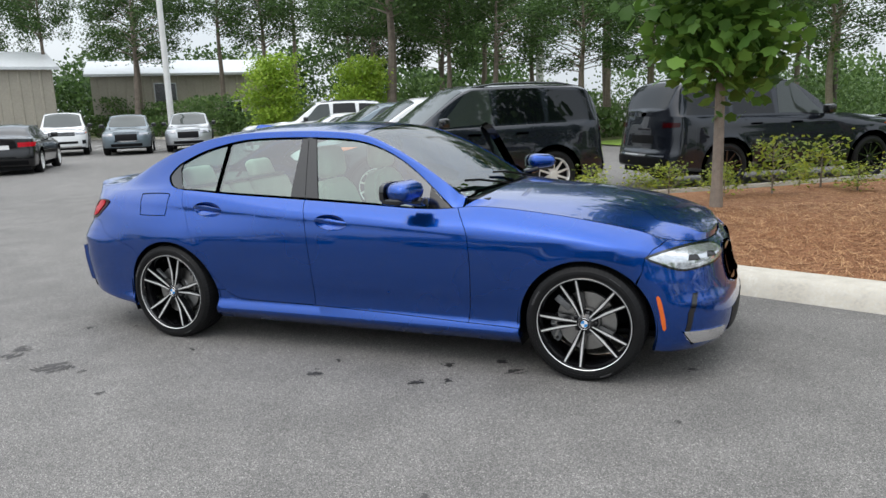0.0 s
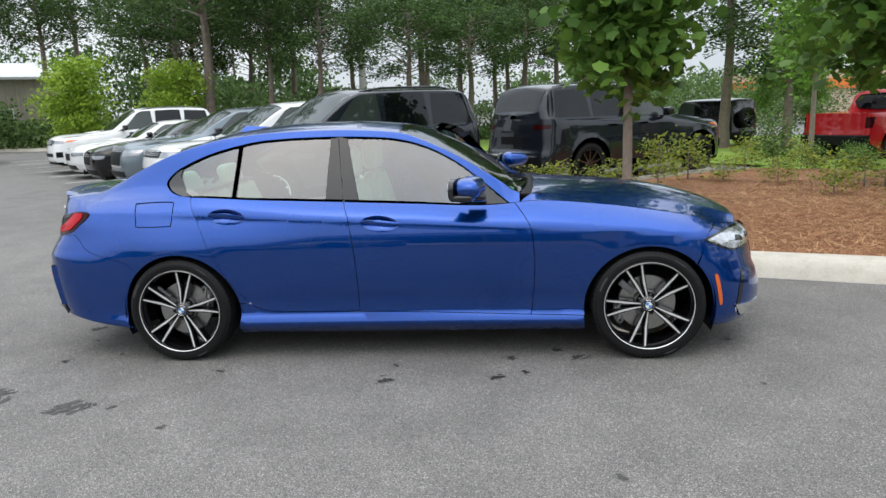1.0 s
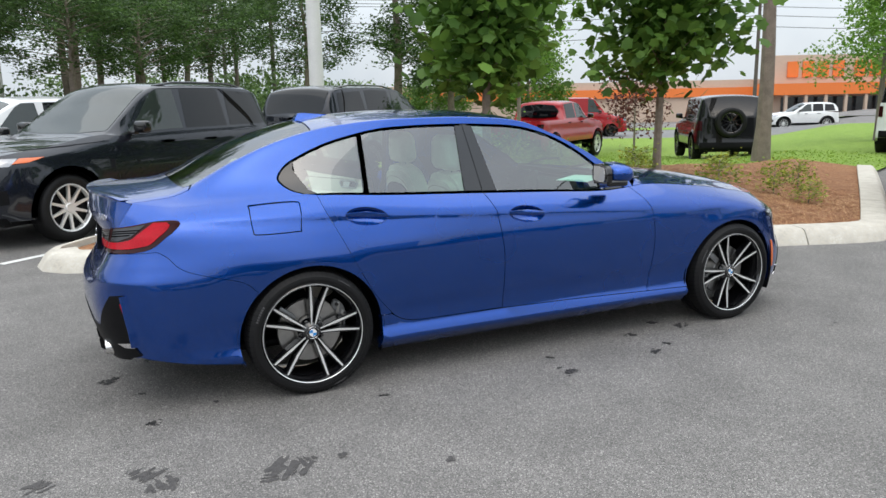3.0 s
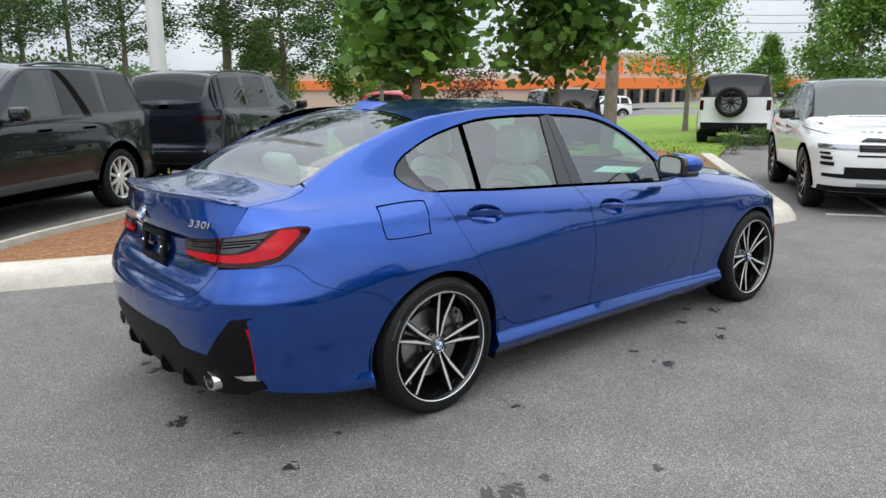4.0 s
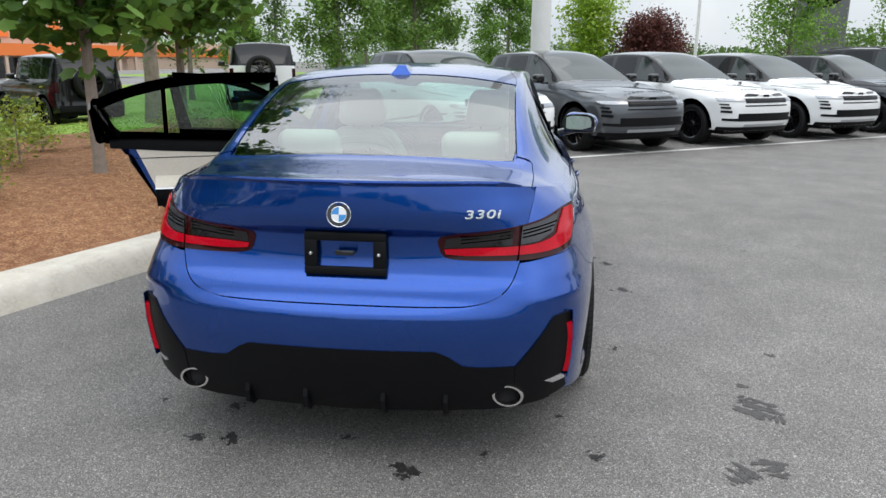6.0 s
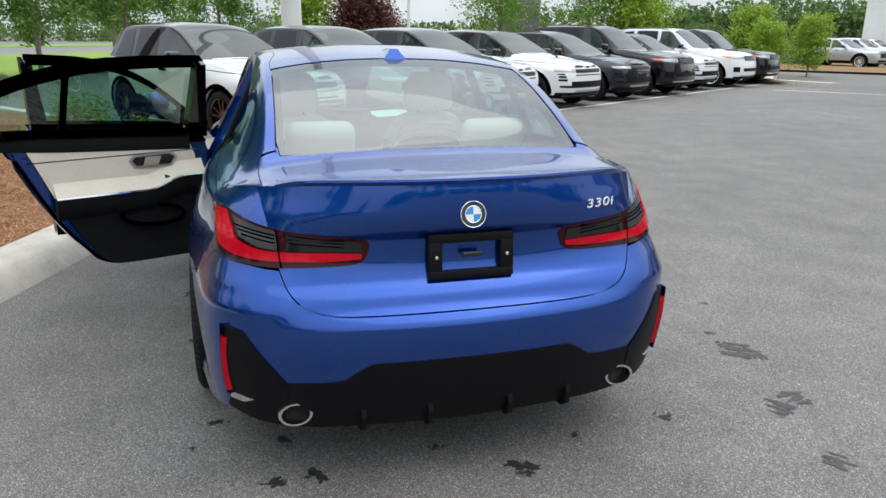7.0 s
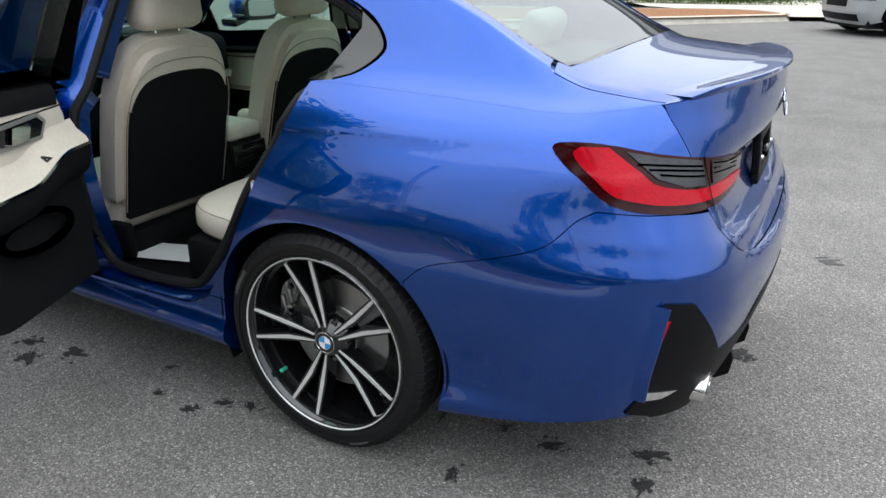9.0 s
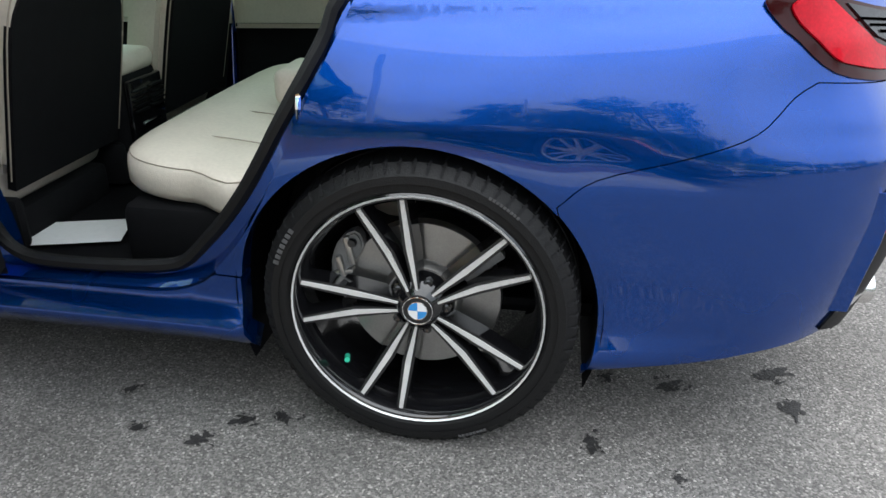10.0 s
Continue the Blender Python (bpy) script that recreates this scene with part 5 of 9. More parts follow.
# open doors: linings on the inner side
BRUSHED = plain("brushed_trim", (0.45, 0.44, 0.43), 0.4, metal=0.7, vary=0.1)


def lining_face(off):
    """An upright sheet inside the left door, off metres from its bulge."""
    def f(a, z):
        z = np.asarray(z, float)
        p = S.side(np.asarray(a, float), 0.66 + 0 * z)
        p[:, 1] -= off + 0.05 * np.clip(0.42 - z, 0, 1)
        p[:, 2] = z
        return p
    return f


def clip_z(poly, z0, z1):
    """An outline between two heights."""
    q = [tuple(v) for v in poly]
    for low, z in ((True, z0), (False, z1)):
        out = []
        for i in range(len(q)):
            p, n2 = q[i], q[(i + 1) % len(q)]
            ok, ok2 = (p[1] >= z, n2[1] >= z) if low else (p[1] <= z, n2[1] <= z)
            if ok:
                out.append(p)
            if ok != ok2:
                t = (z - p[1]) / (n2[1] - p[1])
                out.append((p[0] + t * (n2[0] - p[0]), z))
        q = out
    return clean(q, 1e-3)


LIN = lining_face(0.165)
for nm, pl, dr, mm, push in (("front", f_door, left_front_door, DOOR_F, (0, 0, 0)), ("rear", r_door, left_rear_door, DOOR_R, (-0.058, 0.078, 0.0))):
    o = other(pl)
    ml = Matrix.Translation(push) @ mm
    whole = clean(dense(o, 0.04))
    inner = inset(whole, 0.035)
    rear = nm == "rear"
    if rear:
        a0_ = min(a for a, z in inner)
        inner = [(a0_ + (a - a0_) * 0.86, z) for a, z in inner]
    # blue inner shell round the lining
    panel("inner_skin", lining_face(0.06), clip_z(inset(whole, 0.006), 0.2, 0.97), BLUE, dr, 0.05, 0.0, -0.05, m=mm)
    panel("inner_skin", lining_face(0.115), clip_z(inset(whole, 0.022), 0.2, 0.955), BLUE, dr, 0.05, 0.0, -0.06, m=mm)
    ar = np.array(inner)
    lo_a, hi_a = ar[:, 0].min(), ar[:, 0].max()
    at = lambda u: lo_a + (hi_a - lo_a) * u  # noqa: E731
    sag = (lambda u: 0.705 + 0.058 * float(sstep(u, 0.36, 0.12))) if rear else (lambda u: 0.69 + 0.05 * float(sstep(u, 0.45, 0.2)))
    u_end = (max(a for a, z in inner if 0.66 < z < 0.74) - lo_a) / (hi_a - lo_a)
    curve = [(at(u), sag(u)) for u in np.linspace(0.0, u_end, 30)]
    cream_poly = clip_z(inner, 0.66, 0.938)
    panel("lining_upper", LIN, clip_z(inner, 0.935, 1.2), DARK_FABRIC, dr, 0.04, 0.0, -0.06, m=ml)
    panel("lining_cream", LIN, cream_poly, CREAM, dr, 0.04, 0.0, -0.06, -0.004, m=ml, label="cream leather door lining")
    panel("lining_lower", LIN, clip_z(inner, 0.28, 0.70), DARK_FABRIC, dr, 0.04, 0.0, -0.06, -0.007, m=ml)
    ribbon("lining_seam", LIN, [(at(u), 0.888 - 0.008 * u) for u in np.linspace(0.03, 0.97, 12)], 0.0022, STITCH, dr, -0.0055, m=ml)
    # belt: rounded black top between the glass and the lining
    bm = bmesh.new()
    prev = None
    ed = S.edge(0.15, 1.04, 22) if rear else S.edge(1.07, 2.05, 22)
    for a_, z_ in ed:
        out_p = S.side(np.array([-a_]), np.array([z_]))[0]
        in_p = LIN(np.array([-a_]), np.array([z_]))[0]
        ring = [mm @ Vector((out_p[0], out_p[1] - 0.02, z_ - 0.02)), mm @ Vector((out_p[0], out_p[1] - 0.022, z_ + 0.004))]
        ring += [ml @ Vector((in_p[0], in_p[1] + dy, z_ + dz)) for dy, dz in ((0.045, 0.0), (0.016, -0.006), (0.0, -0.02), (-0.008, -0.045), (-0.006, -0.075))]
        ring = [bm.verts.new(v) for v in ring]
        if prev:
            for k in range(len(ring) - 1):
                bm.faces.new((prev[k], prev[k + 1], ring[k + 1], ring[k]))
        prev = ring
    bmesh.ops.recalc_face_normals(bm, faces=bm.faces)
    part("belt_cover", bm, DARK_FABRIC, dr, angle=60)
    # armrest rising towards the hinge, with a bright line under the leather
    pos, nor = surf_frame(LIN, np.array(curve))
    for name2, mat2, prof in (("armrest", CREAM, ((0.075, 0.002), (0.045, 0.018), (0.022, 0.045), (0.006, 0.052), (0.0, 0.0))), ("armrest_trim", CHROME, ((0.008, 0.02), (0.008, 0.056), (0.0, 0.058), (-0.001, 0.02))),
                              ("armrest_base", DARK_FABRIC, ((0.0, 0.0), (-0.001, 0.054), (-0.035, 0.052), (-0.075, 0.040), (-0.11, 0.006)))):
        bm = bmesh.new()
        prev = None
        for (a_, z_), p in zip(curve, pos):
            ring = [bm.verts.new(ml @ Vector((p[0], p[1] - d, p[2] + h))) for h, d in prof]
            if prev:
                for k in range(len(prof) - 1):
                    bm.faces.new((prev[k], prev[k + 1], ring[k + 1], ring[k]))
            else:
                bm.faces.new(ring)
            prev = ring
        bm.faces.new(prev)
        bmesh.ops.recalc_face_normals(bm, faces=bm.faces)
        part(name2, bm, mat2, dr, angle=60)
    bm = bmesh.new()
    sp = Vector(LIN(np.array([at(0.22)]), np.array([0.775]))[0])
    box(bm, (-0.022, -0.012, -0.006), (0.022, 0.012, 0.006), ml @ Matrix.Translation((sp.x, sp.y - 0.034, sp.z - 0.012)) @ Matrix.Rotation(radians(25), 4, "X"), 0.003)
    part("window_switch", bm, BLACK_GLOSS, dr)
    # release lever in its bezel
    ca, cz = at(0.29 if rear else 0.3), 0.848
    hexo = [(ca - 0.118, cz + 0.012), (ca - 0.082, cz + 0.040), (ca + 0.098, cz + 0.034), (ca + 0.122, cz + 0.004), (ca + 0.095, cz - 0.034), (ca - 0.085, cz - 0.036)]
    panel("lever_bezel", LIN, hexo, BRUSHED, dr, 0.03, 0.0, -0.006, -0.010, m=ml)
    panel("lever_bowl", LIN, inset(hexo, 0.012), BLACK_GLOSS, dr, 0.03, 0.0, 0.0, -0.0115, m=ml)
    panel("release_lever", LIN, [(ca - 0.015, cz - 0.022), (ca + 0.06, cz - 0.022), (ca + 0.045, cz + 0.022), (ca - 0.035, cz + 0.022)], CHROME, dr, 0.02, 0.0, -0.01, -0.022, m=ml)
    # bowl of the lower pocket
    oc, oz = at(0.33), 0.575

    def bowl_face(a, z, oc=oc, oz=oz):
        p = LIN(a, z)
        rr = ((np.asarray(a) - oc) / 0.155) ** 2 + ((np.asarray(z) - oz) / 0.052) ** 2
        p[:, 1] += -0.012 + 0.05 * np.clip(1 - rr, 0, 1) ** 0.8
        return p

    oval = [(oc + 0.155 * math.cos(w), oz + 0.052 * math.sin(w) + 0.012 * math.cos(w)) for w in np.linspace(0, 2 * math.pi, 33)[:-1]]
    panel("door_pocket", bowl_face, oval, BLACK_GLOSS, dr, 0.02, 0.0, 0.0, m=ml)
    ribbon("pocket_rim", LIN, oval, 0.010, BLACK_MATT, dr, -0.020, True, m=ml, thick=0.012)
    ribbon("door_seal", lining_face(0.062), clip_z(inset(whole, 0.014), 0.2, 0.965), 0.008, RUBBER, dr, -0.003, True, m=mm, thick=0.006)

# left body opening: posts and seals
post = other(sx((0.985, 0.30), (1.235, 0.30), (1.20, 0.62), (1.16, 0.955), (1.02, 0.965), (1.0, 0.62)))
panel("door_post", S.side, post, BLUE, car, 0.05, 0.0, 0.06, -0.055)
post_t = other_top(line_top((0.99, 0.975), (0.945, 1.352)) + line_top((1.17, 0.965), (1.055, 1.351))[::-1])
panel("door_post", S.top, post_t, BLUE, car, 0.05, 0.0, 0.05, -0.05)


def opening(line_side, line_top_, lift, off=0.0):
    ps, ns = surf_frame(S.side, np.array(other(line_side)))
    pt, nt = surf_frame(S.top, np.array(other_top(line_top_)))
    return [Vector(p + n * lift) for p, n in zip(ps, ns)] + [Vector(p + n * lift) for p, n in zip(pt, nt)]


rear_open = sx(*rounded([(1.0, 0.96), (1.0, 0.62), (0.99, 0.42), (0.95, 0.345), (0.85, 0.325), (0.62, 0.335), (0.52, 0.365), (0.42, 0.47), (0.33, 0.60), (0.245, 0.76), (0.185, 0.88), (0.14, 1.0)], 4))
rear_open_top = [S.on_top(x, z) for x, z in rounded([(0.06, 1.05), (-0.02, 1.09), (-0.05, 1.13), (0.02, 1.19), (0.15, 1.245), (0.30, 1.288), (0.48, 1.32), (0.66, 1.333), (0.85, 1.336), (0.95, 1.33)], 3)]
pts = opening(rear_open, rear_open_top, -0.05)
tube("door_opening_seal", pts, 0.016, RUBBER, car, 8, True)
front_open = sx(*rounded([(1.16, 0.96), (1.21, 0.7), (1.235, 0.42), (1.30, 0.335), (1.6, 0.315), (1.95, 0.31), (2.07, 0.36), (2.11, 0.5), (2.11, 0.7), (2.06, 0.84), (1.98, 0.905)], 4))
front_open_top = [S.on_top(x, z) for x, z in rounded([(1.93, 1.0), (1.86, 1.05), (1.73, 1.15), (1.60, 1.225), (1.46, 1.28), (1.33, 1.31), (1.2, 1.328), (1.08, 1.333)], 3)]
tube("door_opening_seal", opening(front_open, front_open_top, -0.05), 0.016, RUBBER, car, 8, True)
# jambs: blue sheet from the skin's edge in to the seal
def jamb_strip(name, outer, inner_, mat=BLUE):
    bm = bmesh.new()
    k = 160
    def res(p):
        q = np.array([tuple(v) for v in p] + [tuple(p[0])])
        d = np.r_[0, np.cumsum(np.linalg.norm(np.diff(q, axis=0), axis=1))]
        return [Vector([np.interp(s, d, q[:, j]) for j in range(3)]) for s in np.linspace(0, d[-1], k)[:-1]]
    o, i = res(outer), res(inner_)
    sh = min(range(len(i)), key=lambda s: (i[s] - o[0]).length)
    i = i[sh:] + i[:sh]
    rows = [[bm.verts.new(v) for v in o], [bm.verts.new(a.lerp(b, 0.25) - Vector((0, 0.03, 0))) for a, b in zip(o, i)], [bm.verts.new(v) for v in i]]
    for r0, r1 in zip(rows, rows[1:]):
        for j in range(len(o)):
            jj = (j + 1) % len(o)
            bm.faces.new((r0[j], r0[jj], r1[jj], r1[j]))
    bmesh.ops.recalc_face_normals(bm, faces=bm.faces)
    part(name, bm, mat, car, angle=60)


def ring3(door_poly, lo_x, hi_x, lift=-0.012):
    low = [p for p in door_poly[30:]]
    ps, ns = surf_frame(S.side, np.array(other(low)))
    tp = [p for p in DLO_T if lo_x <= p[0] <= hi_x]
    pt, nt = surf_frame(S.top, np.array(other_top(tp)))
    return [Vector(p + n * lift) for p, n in zip(ps, ns)], [Vector(p + n * lift) for p, n in zip(pt, nt)]


lo3, tp3 = ring3(r_door, -0.2, 1.0)
jamb_strip("door_jamb", lo3 + tp3[::-1], pts)
lo3, tp3 = ring3(f_door, 1.005, 2.2)
jamb_strip("door_jamb", lo3 + tp3, opening(front_open, front_open_top, -0.05))
bm = bmesh.new()
for dx, dz in ((0, 0.022), (0, -0.022)):
    tube("door_catch", [(0.235 + 0.0, 0.80, 0.725 + dz), (0.228, 0.868, 0.728 + dz)], 0.005, CHROME, car, 6)
bm.free()
tube("door_catch", [(0.228, 0.868, 0.748), (0.226, 0.875, 0.728), (0.228, 0.868, 0.706)], 0.006, CHROME, car, 6)

# ---- lamps and trim ----
lamp = sy((0.33, 0.868), (0.45, 0.884), (0.58, 0.902), (0.68, 0.920)) + sx((-0.72, 0.938), (-0.66, 0.946), (-0.60, 0.944), (-0.585, 0.93), (-0.61, 0.90), (-0.655, 0.865), (-0.705, 0.825), (-0.76, 0.803)) + sy((0.70, 0.790), (0.55, 0.785), (0.41, 0.785), (0.345, 0.795), (0.325, 0.83))
lamp = rounded(lamp, 2, True)
red_in = sy((0.345, 0.824), (0.46, 0.830), (0.58, 0.834), (0.66, 0.840)) + [S.at_x(-0.80, 0.858), S.at_x(-0.755, 0.892), S.at_x(-0.70, 0.934)]
red_out = sx((-0.645, 0.936), (-0.632, 0.92), (-0.668, 0.88), (-0.722, 0.838), (-0.765, 0.824)) + sy((0.70, 0.810), (0.55, 0.805), (0.42, 0.803), (0.35, 0.808))
for fl in (lambda q: q, other):
    tl = panel("tail_lamp", S.side, fl(lamp), DARK_RED, car, 0.022, 0.0015, 0.012, 0.004, "tail lamp with smoked top and red band")
    panel("red_lens", S.side, fl(rounded(red_in, 3) + rounded(red_out, 3)), RED_GLOW, tl, 0.02, 0.0, 0.006, 0.0095, "red lens")
    dark = sy((0.345, 0.829), (0.46, 0.835), (0.572, 0.839)) + sy((0.572, 0.893), (0.45, 0.876), (0.35, 0.862))
    panel("smoked_lens", S.side, fl(dark), SMOKE, tl, 0.02, 0.0, 0.004, 0.0075)
    dark = sy((0.60, 0.840), (0.66, 0.846)) + [S.at_x(-0.805, 0.868), S.at_x(-0.765, 0.90), S.at_x(-0.735, 0.925)] + sy((0.68, 0.911), (0.60, 0.897))
    panel("clear_lens", S.side, fl(dark), LAMP_LED, tl, 0.02, 0.0, 0.004, 0.0075)
    for k in range(3):
        ln = sy(*[(y, 0.862 + 0.011 * k + (y - 0.6) * 0.12) for y in np.linspace(0.605, 0.70 + 0.01 * k, 6)])
        ribbon("lamp_strip", S.side, fl(ln), 0.0022, SMOKE, tl, 0.0095)
        ln = sy(*[(y, 0.842 + 0.012 * k + (y - 0.36) * 0.1) for y in np.linspace(0.40, 0.565, 6)])
        ribbon("lamp_strip", S.side, fl(ln), 0.0016, LAMP_LED, tl, 0.0085)
    ribbon("lamp_joint", S.side, fl(sy((0.593, 0.785), (0.596, 0.85), (0.60, 0.905))), 0.0022, GAP, tl, 0.011)
    # corner vent with reflector
    vent_p = sy((0.595, 0.425), (0.63, 0.47), (0.70, 0.565), (0.722, 0.598)) + [S.at_x(-0.874, 0.606), S.at_x(-0.866, 0.60), S.at_x(-0.855, 0.50), S.at_x(-0.842, 0.39), S.at_x(-0.832, 0.335), S.at_x(-0.81, 0.30)] + sy((0.70, 0.272), (0.60, 0.262))
    v = panel("corner_vent", S.side, fl(vent_p), BLACK_MATT, rear_bumper, 0.025, 0.0, 0.012, 0.0055)
    sgn = -1 if fl([(1.0, 0.5)])[0][0] > 0 else 1
    bm = bmesh.new()
    prev = None
    for z_, xx in ((0.565, -0.852), (0.50, -0.838), (0.42, -0.826), (0.37, -0.822)):
        p_ = S.side(np.array([S.at_x(xx, z_)[0]]), np.array([z_]))[0]
        ring = [bm.verts.new((p_[0] - dx_, sgn * (abs(p_[1]) + dy_), z_)) for dx_, dy_ in ((0.036, -0.026), (0.036, -0.003), (-0.004, -0.003), (-0.004, -0.026))]
        if prev:
            for k_ in range(4):
                bm.faces.new((prev[k_], prev[(k_ + 1) % 4], ring[(k_ + 1) % 4], ring[k_]))
        else:
            bm.faces.new(ring)
        prev = ring
    bm.faces.new(prev[::-1])
    bmesh.ops.recalc_face_normals(bm, faces=bm.faces)
    # no lamp: the reflector's slight glow comes with the lens material
    part("reflector", bm, RED_GLOW, v, "narrow red reflector", smooth=False)
    bm = bmesh.new()
    prev = None
    for z_, xx in ((0.603, -0.850), (0.50, -0.838), (0.42, -0.826), (0.345, -0.820)):
        p_ = S.side(np.array([S.at_x(xx, z_)[0]]), np.array([z_]))[0]
        ring = [bm.verts.new((p_[0] - dx_, sgn * (abs(p_[1]) + dy_), z_)) for dx_, dy_ in ((0.038, -0.0035), (0.036, -0.0005), (-0.010, 0.0004), (-0.010, -0.0035))]
        if prev:
            for k_ in range(4):
                bm.faces.new((prev[k_], prev[(k_ + 1) % 4], ring[(k_ + 1) % 4], ring[k_]))
        else:
            bm.faces.new(ring)
        prev = ring
    bm.faces.new(prev[::-1])
    bmesh.ops.recalc_face_normals(bm, faces=bm.faces)
    part("vent_cheek", bm, BLUE, v, smooth=False)
    panel("vent_trim", S.side, fl([S.at_x(-0.91, 0.355), S.at_x(-0.85, 0.366), S.at_x(-0.836, 0.34), S.at_x(-0.88, 0.337)]), CHROME, v, 0.02, 0.0, 0.003, 0.007)
    # fuel flap line only on the right
    panel("marker_lamp", S.side, fl(rounded(sx((3.226, 0.495), (3.246, 0.49), (3.264, 0.42), (3.278, 0.325), (3.262, 0.315), (3.246, 0.40)), 2, True)), ORANGE, front_bumper, 0.02, 0.0, 0.004, 0.005)
    hl = rounded(sx((3.16, 0.702), (3.235, 0.728), (3.36, 0.742)) + [S.at_nose(0.62, 0.742), S.at_nose(0.47, 0.735), S.at_nose(0.40, 0.70), S.at_nose(0.42, 0.655), S.at_nose(0.56, 0.63)] + sx((3.40, 0.618), (3.33, 0.622), (3.24, 0.66)), 2, True)
    h = panel("headlamp", S.side, fl(hl), BLACK_GLOSS, car, 0.025, 0.0, 0.012, 0.003, "clear headlamp with dark bezel")
    panel("lamp_glass", S.side, fl(inset(hl, 0.012)), HEAD_LENS, h, 0.025, 0.0, 0.004, 0.006)
    for c0 in (0.69, 0.56):
        bx_, bz_ = S.at_nose(c0, 0.685)
        panel("lamp_module", S.side, fl([(bx_ - 0.05, bz_ - 0.016), (bx_ + 0.045, bz_ - 0.022), (bx_ + 0.03, bz_ + 0.004), (bx_ - 0.03, bz_ + 0.010)]), SMOKE, h, 0.015, 0.0, 0.003, 0.0085)
    duct = sx((3.402, 0.50), (3.425, 0.50), (3.412, 0.40), (3.395, 0.30), (3.368, 0.285), (3.385, 0.40))
    d = panel("air_duct", S.side, fl(duct), BLACK_GLOSS, front_bumper, 0.03, 0.0, 0.008, 0.003)
    panel("duct_trim", S.side, fl(sx((3.36, 0.30), (3.40, 0.225)) + [S.at_nose(0.56, 0.22), S.at_nose(0.56, 0.285)]), CHROME, d, 0.03, 0.0, 0.006, 0.006)
    ribbon("duct_edge", S.side, fl(sx((3.36, 0.30), (3.40, 0.225)) + [S.at_nose(0.56, 0.22)]), 0.004, CHROME, d, 0.008, thick=0.004)
    kid = rounded([S.at_nose(0.025, 0.66), S.at_nose(0.30, 0.69), S.at_nose(0.37, 0.62), S.at_nose(0.33, 0.49), S.at_nose(0.06, 0.47), S.at_nose(0.02, 0.55)], 4, True)
    g = panel("grille", S.side, fl(kid), BLACK_GLOSS, front_bumper, 0.03, 0.0, 0.01, 0.004, "kidney-shaped grille with bright frame")
    ribbon("grille_frame", S.side, fl(kid), 0.008, CHROME, g, 0.010, True, thick=0.008)
    for k in range(8):
        c0 = 0.06 + 0.036 * k
        ribbon("grille_bar", S.side, fl([S.at_nose(c0, 0.50), S.at_nose(c0 + 0.01, 0.66)]), 0.004, CHROME, g, 0.008, thick=0.004)
low_grille = [S.at_nose(0.45, 0.36), S.at_nose(0.2, 0.37), (S.L, 0.37)]
lg = low_grille + [(2 * S.L - a, z) for a, z in low_grille[::-1][1:]] + [(2 * S.L - S.at_nose(0.5, 0.24)[0], 0.24), (S.L, 0.23), S.at_nose(0.5, 0.24)]
panel("lower_grille", S.side, lg, BLACK_MATT, front_bumper, 0.05, 0.0, 0.008, 0.003)

# diffuser, exhausts
dif = sy((0.0, 0.492), (0.33, 0.492), (0.375, 0.47), (0.42, 0.436), (0.47, 0.43), (0.66, 0.43), (0.70, 0.43), (0.74, 0.36), (0.72, 0.27), (0.5, 0.246), (0.0, 0.232))
diffuser = panel("diffuser", S.side, dif[:-1] + [(-a, z) for a, z in dif[::-1]][:-1], BLACK_MATT, rear_bumper, 0.03, 0.0, 0.02, 0.0032, "matt black lower valance")
for y in (0.14, 0.36, -0.14, -0.36):
    p = S.side(np.array([S.at_y(abs(y), 0.30)[0]]), np.array([0.30]))[0]
    bm = bmesh.new()
    prism(bm, [(p[0] + 0.10, 0.215), (p[0] + 0.02, 0.222), (p[0] - 0.012, 0.245), (p[0] - 0.018, 0.29), (p[0] - 0.002, 0.34), (p[0] + 0.12, 0.34)], y - 0.008, y + 0.008)
    part("diffuser_fin", bm, BLACK_MATT, diffuser, smooth=False)
for sg in (-1, 1):
    bm = bmesh.new()
    m = Matrix.Translation((-0.946, sg * 0.575, 0.312)) @ Matrix.Rotation(radians(90), 4, "Z")
    sq = Matrix.Diagonal((1.22, 1, 0.90, 1))
    lathe(bm, [(0.040, -0.16), (0.046, -0.10), (0.0465, 0.018), (0.044, 0.026), (0.037, 0.026), (0.0355, 0.0), (0.034, -0.06), (0.0, -0.07)], 32, m @ sq)
    bmesh.ops.recalc_face_normals(bm, faces=bm.faces)
    ex = part("exhaust_tip", bm, plain("exhaust_steel", (0.72, 0.71, 0.70), 0.14, metal=1.0, vary=0.08, scale=30), rear_bumper, "oval chrome exhaust tip")
    bm = bmesh.new()
    lathe(bm, [(0.0, -0.02), (0.036, -0.02), (0.036, -0.035)], 24, m @ sq)
    part("exhaust_bore", bm, GAP, ex)

# plate carrier
def tail_at(y, z, lift):
    p, n = surf_frame(S.side, np.array([S.at_y(abs(y), z)]))
    return Vector((p[0][0], y, z)) + Vector((-lift, 0, 0))


pc = tail_at(0, 0.79, 0.0)
PM = Matrix.Translation((pc.x - 0.018, -0.006, 0.803)) @ Matrix.Rotation(radians(5), 4, "Y") @ Matrix.Diagonal((1, 0.93, 0.95, 1))
bm = bmesh.new()
for lo_, hi_ in (((-0.010, -0.155, 0.046), (0.012, 0.155, 0.078)), ((-0.010, -0.155, -0.078), (0.012, 0.155, -0.048)), ((-0.010, -0.155, -0.05), (0.012, -0.105, 0.05)), ((-0.010, 0.105, -0.05), (0.012, 0.155, 0.05))):
    box(bm, lo_, hi_, PM, 0.005)
carrier = part("plate_carrier", bm, BLACK_MATT, tailgate, "empty black plate carrier")
bm = bmesh.new()
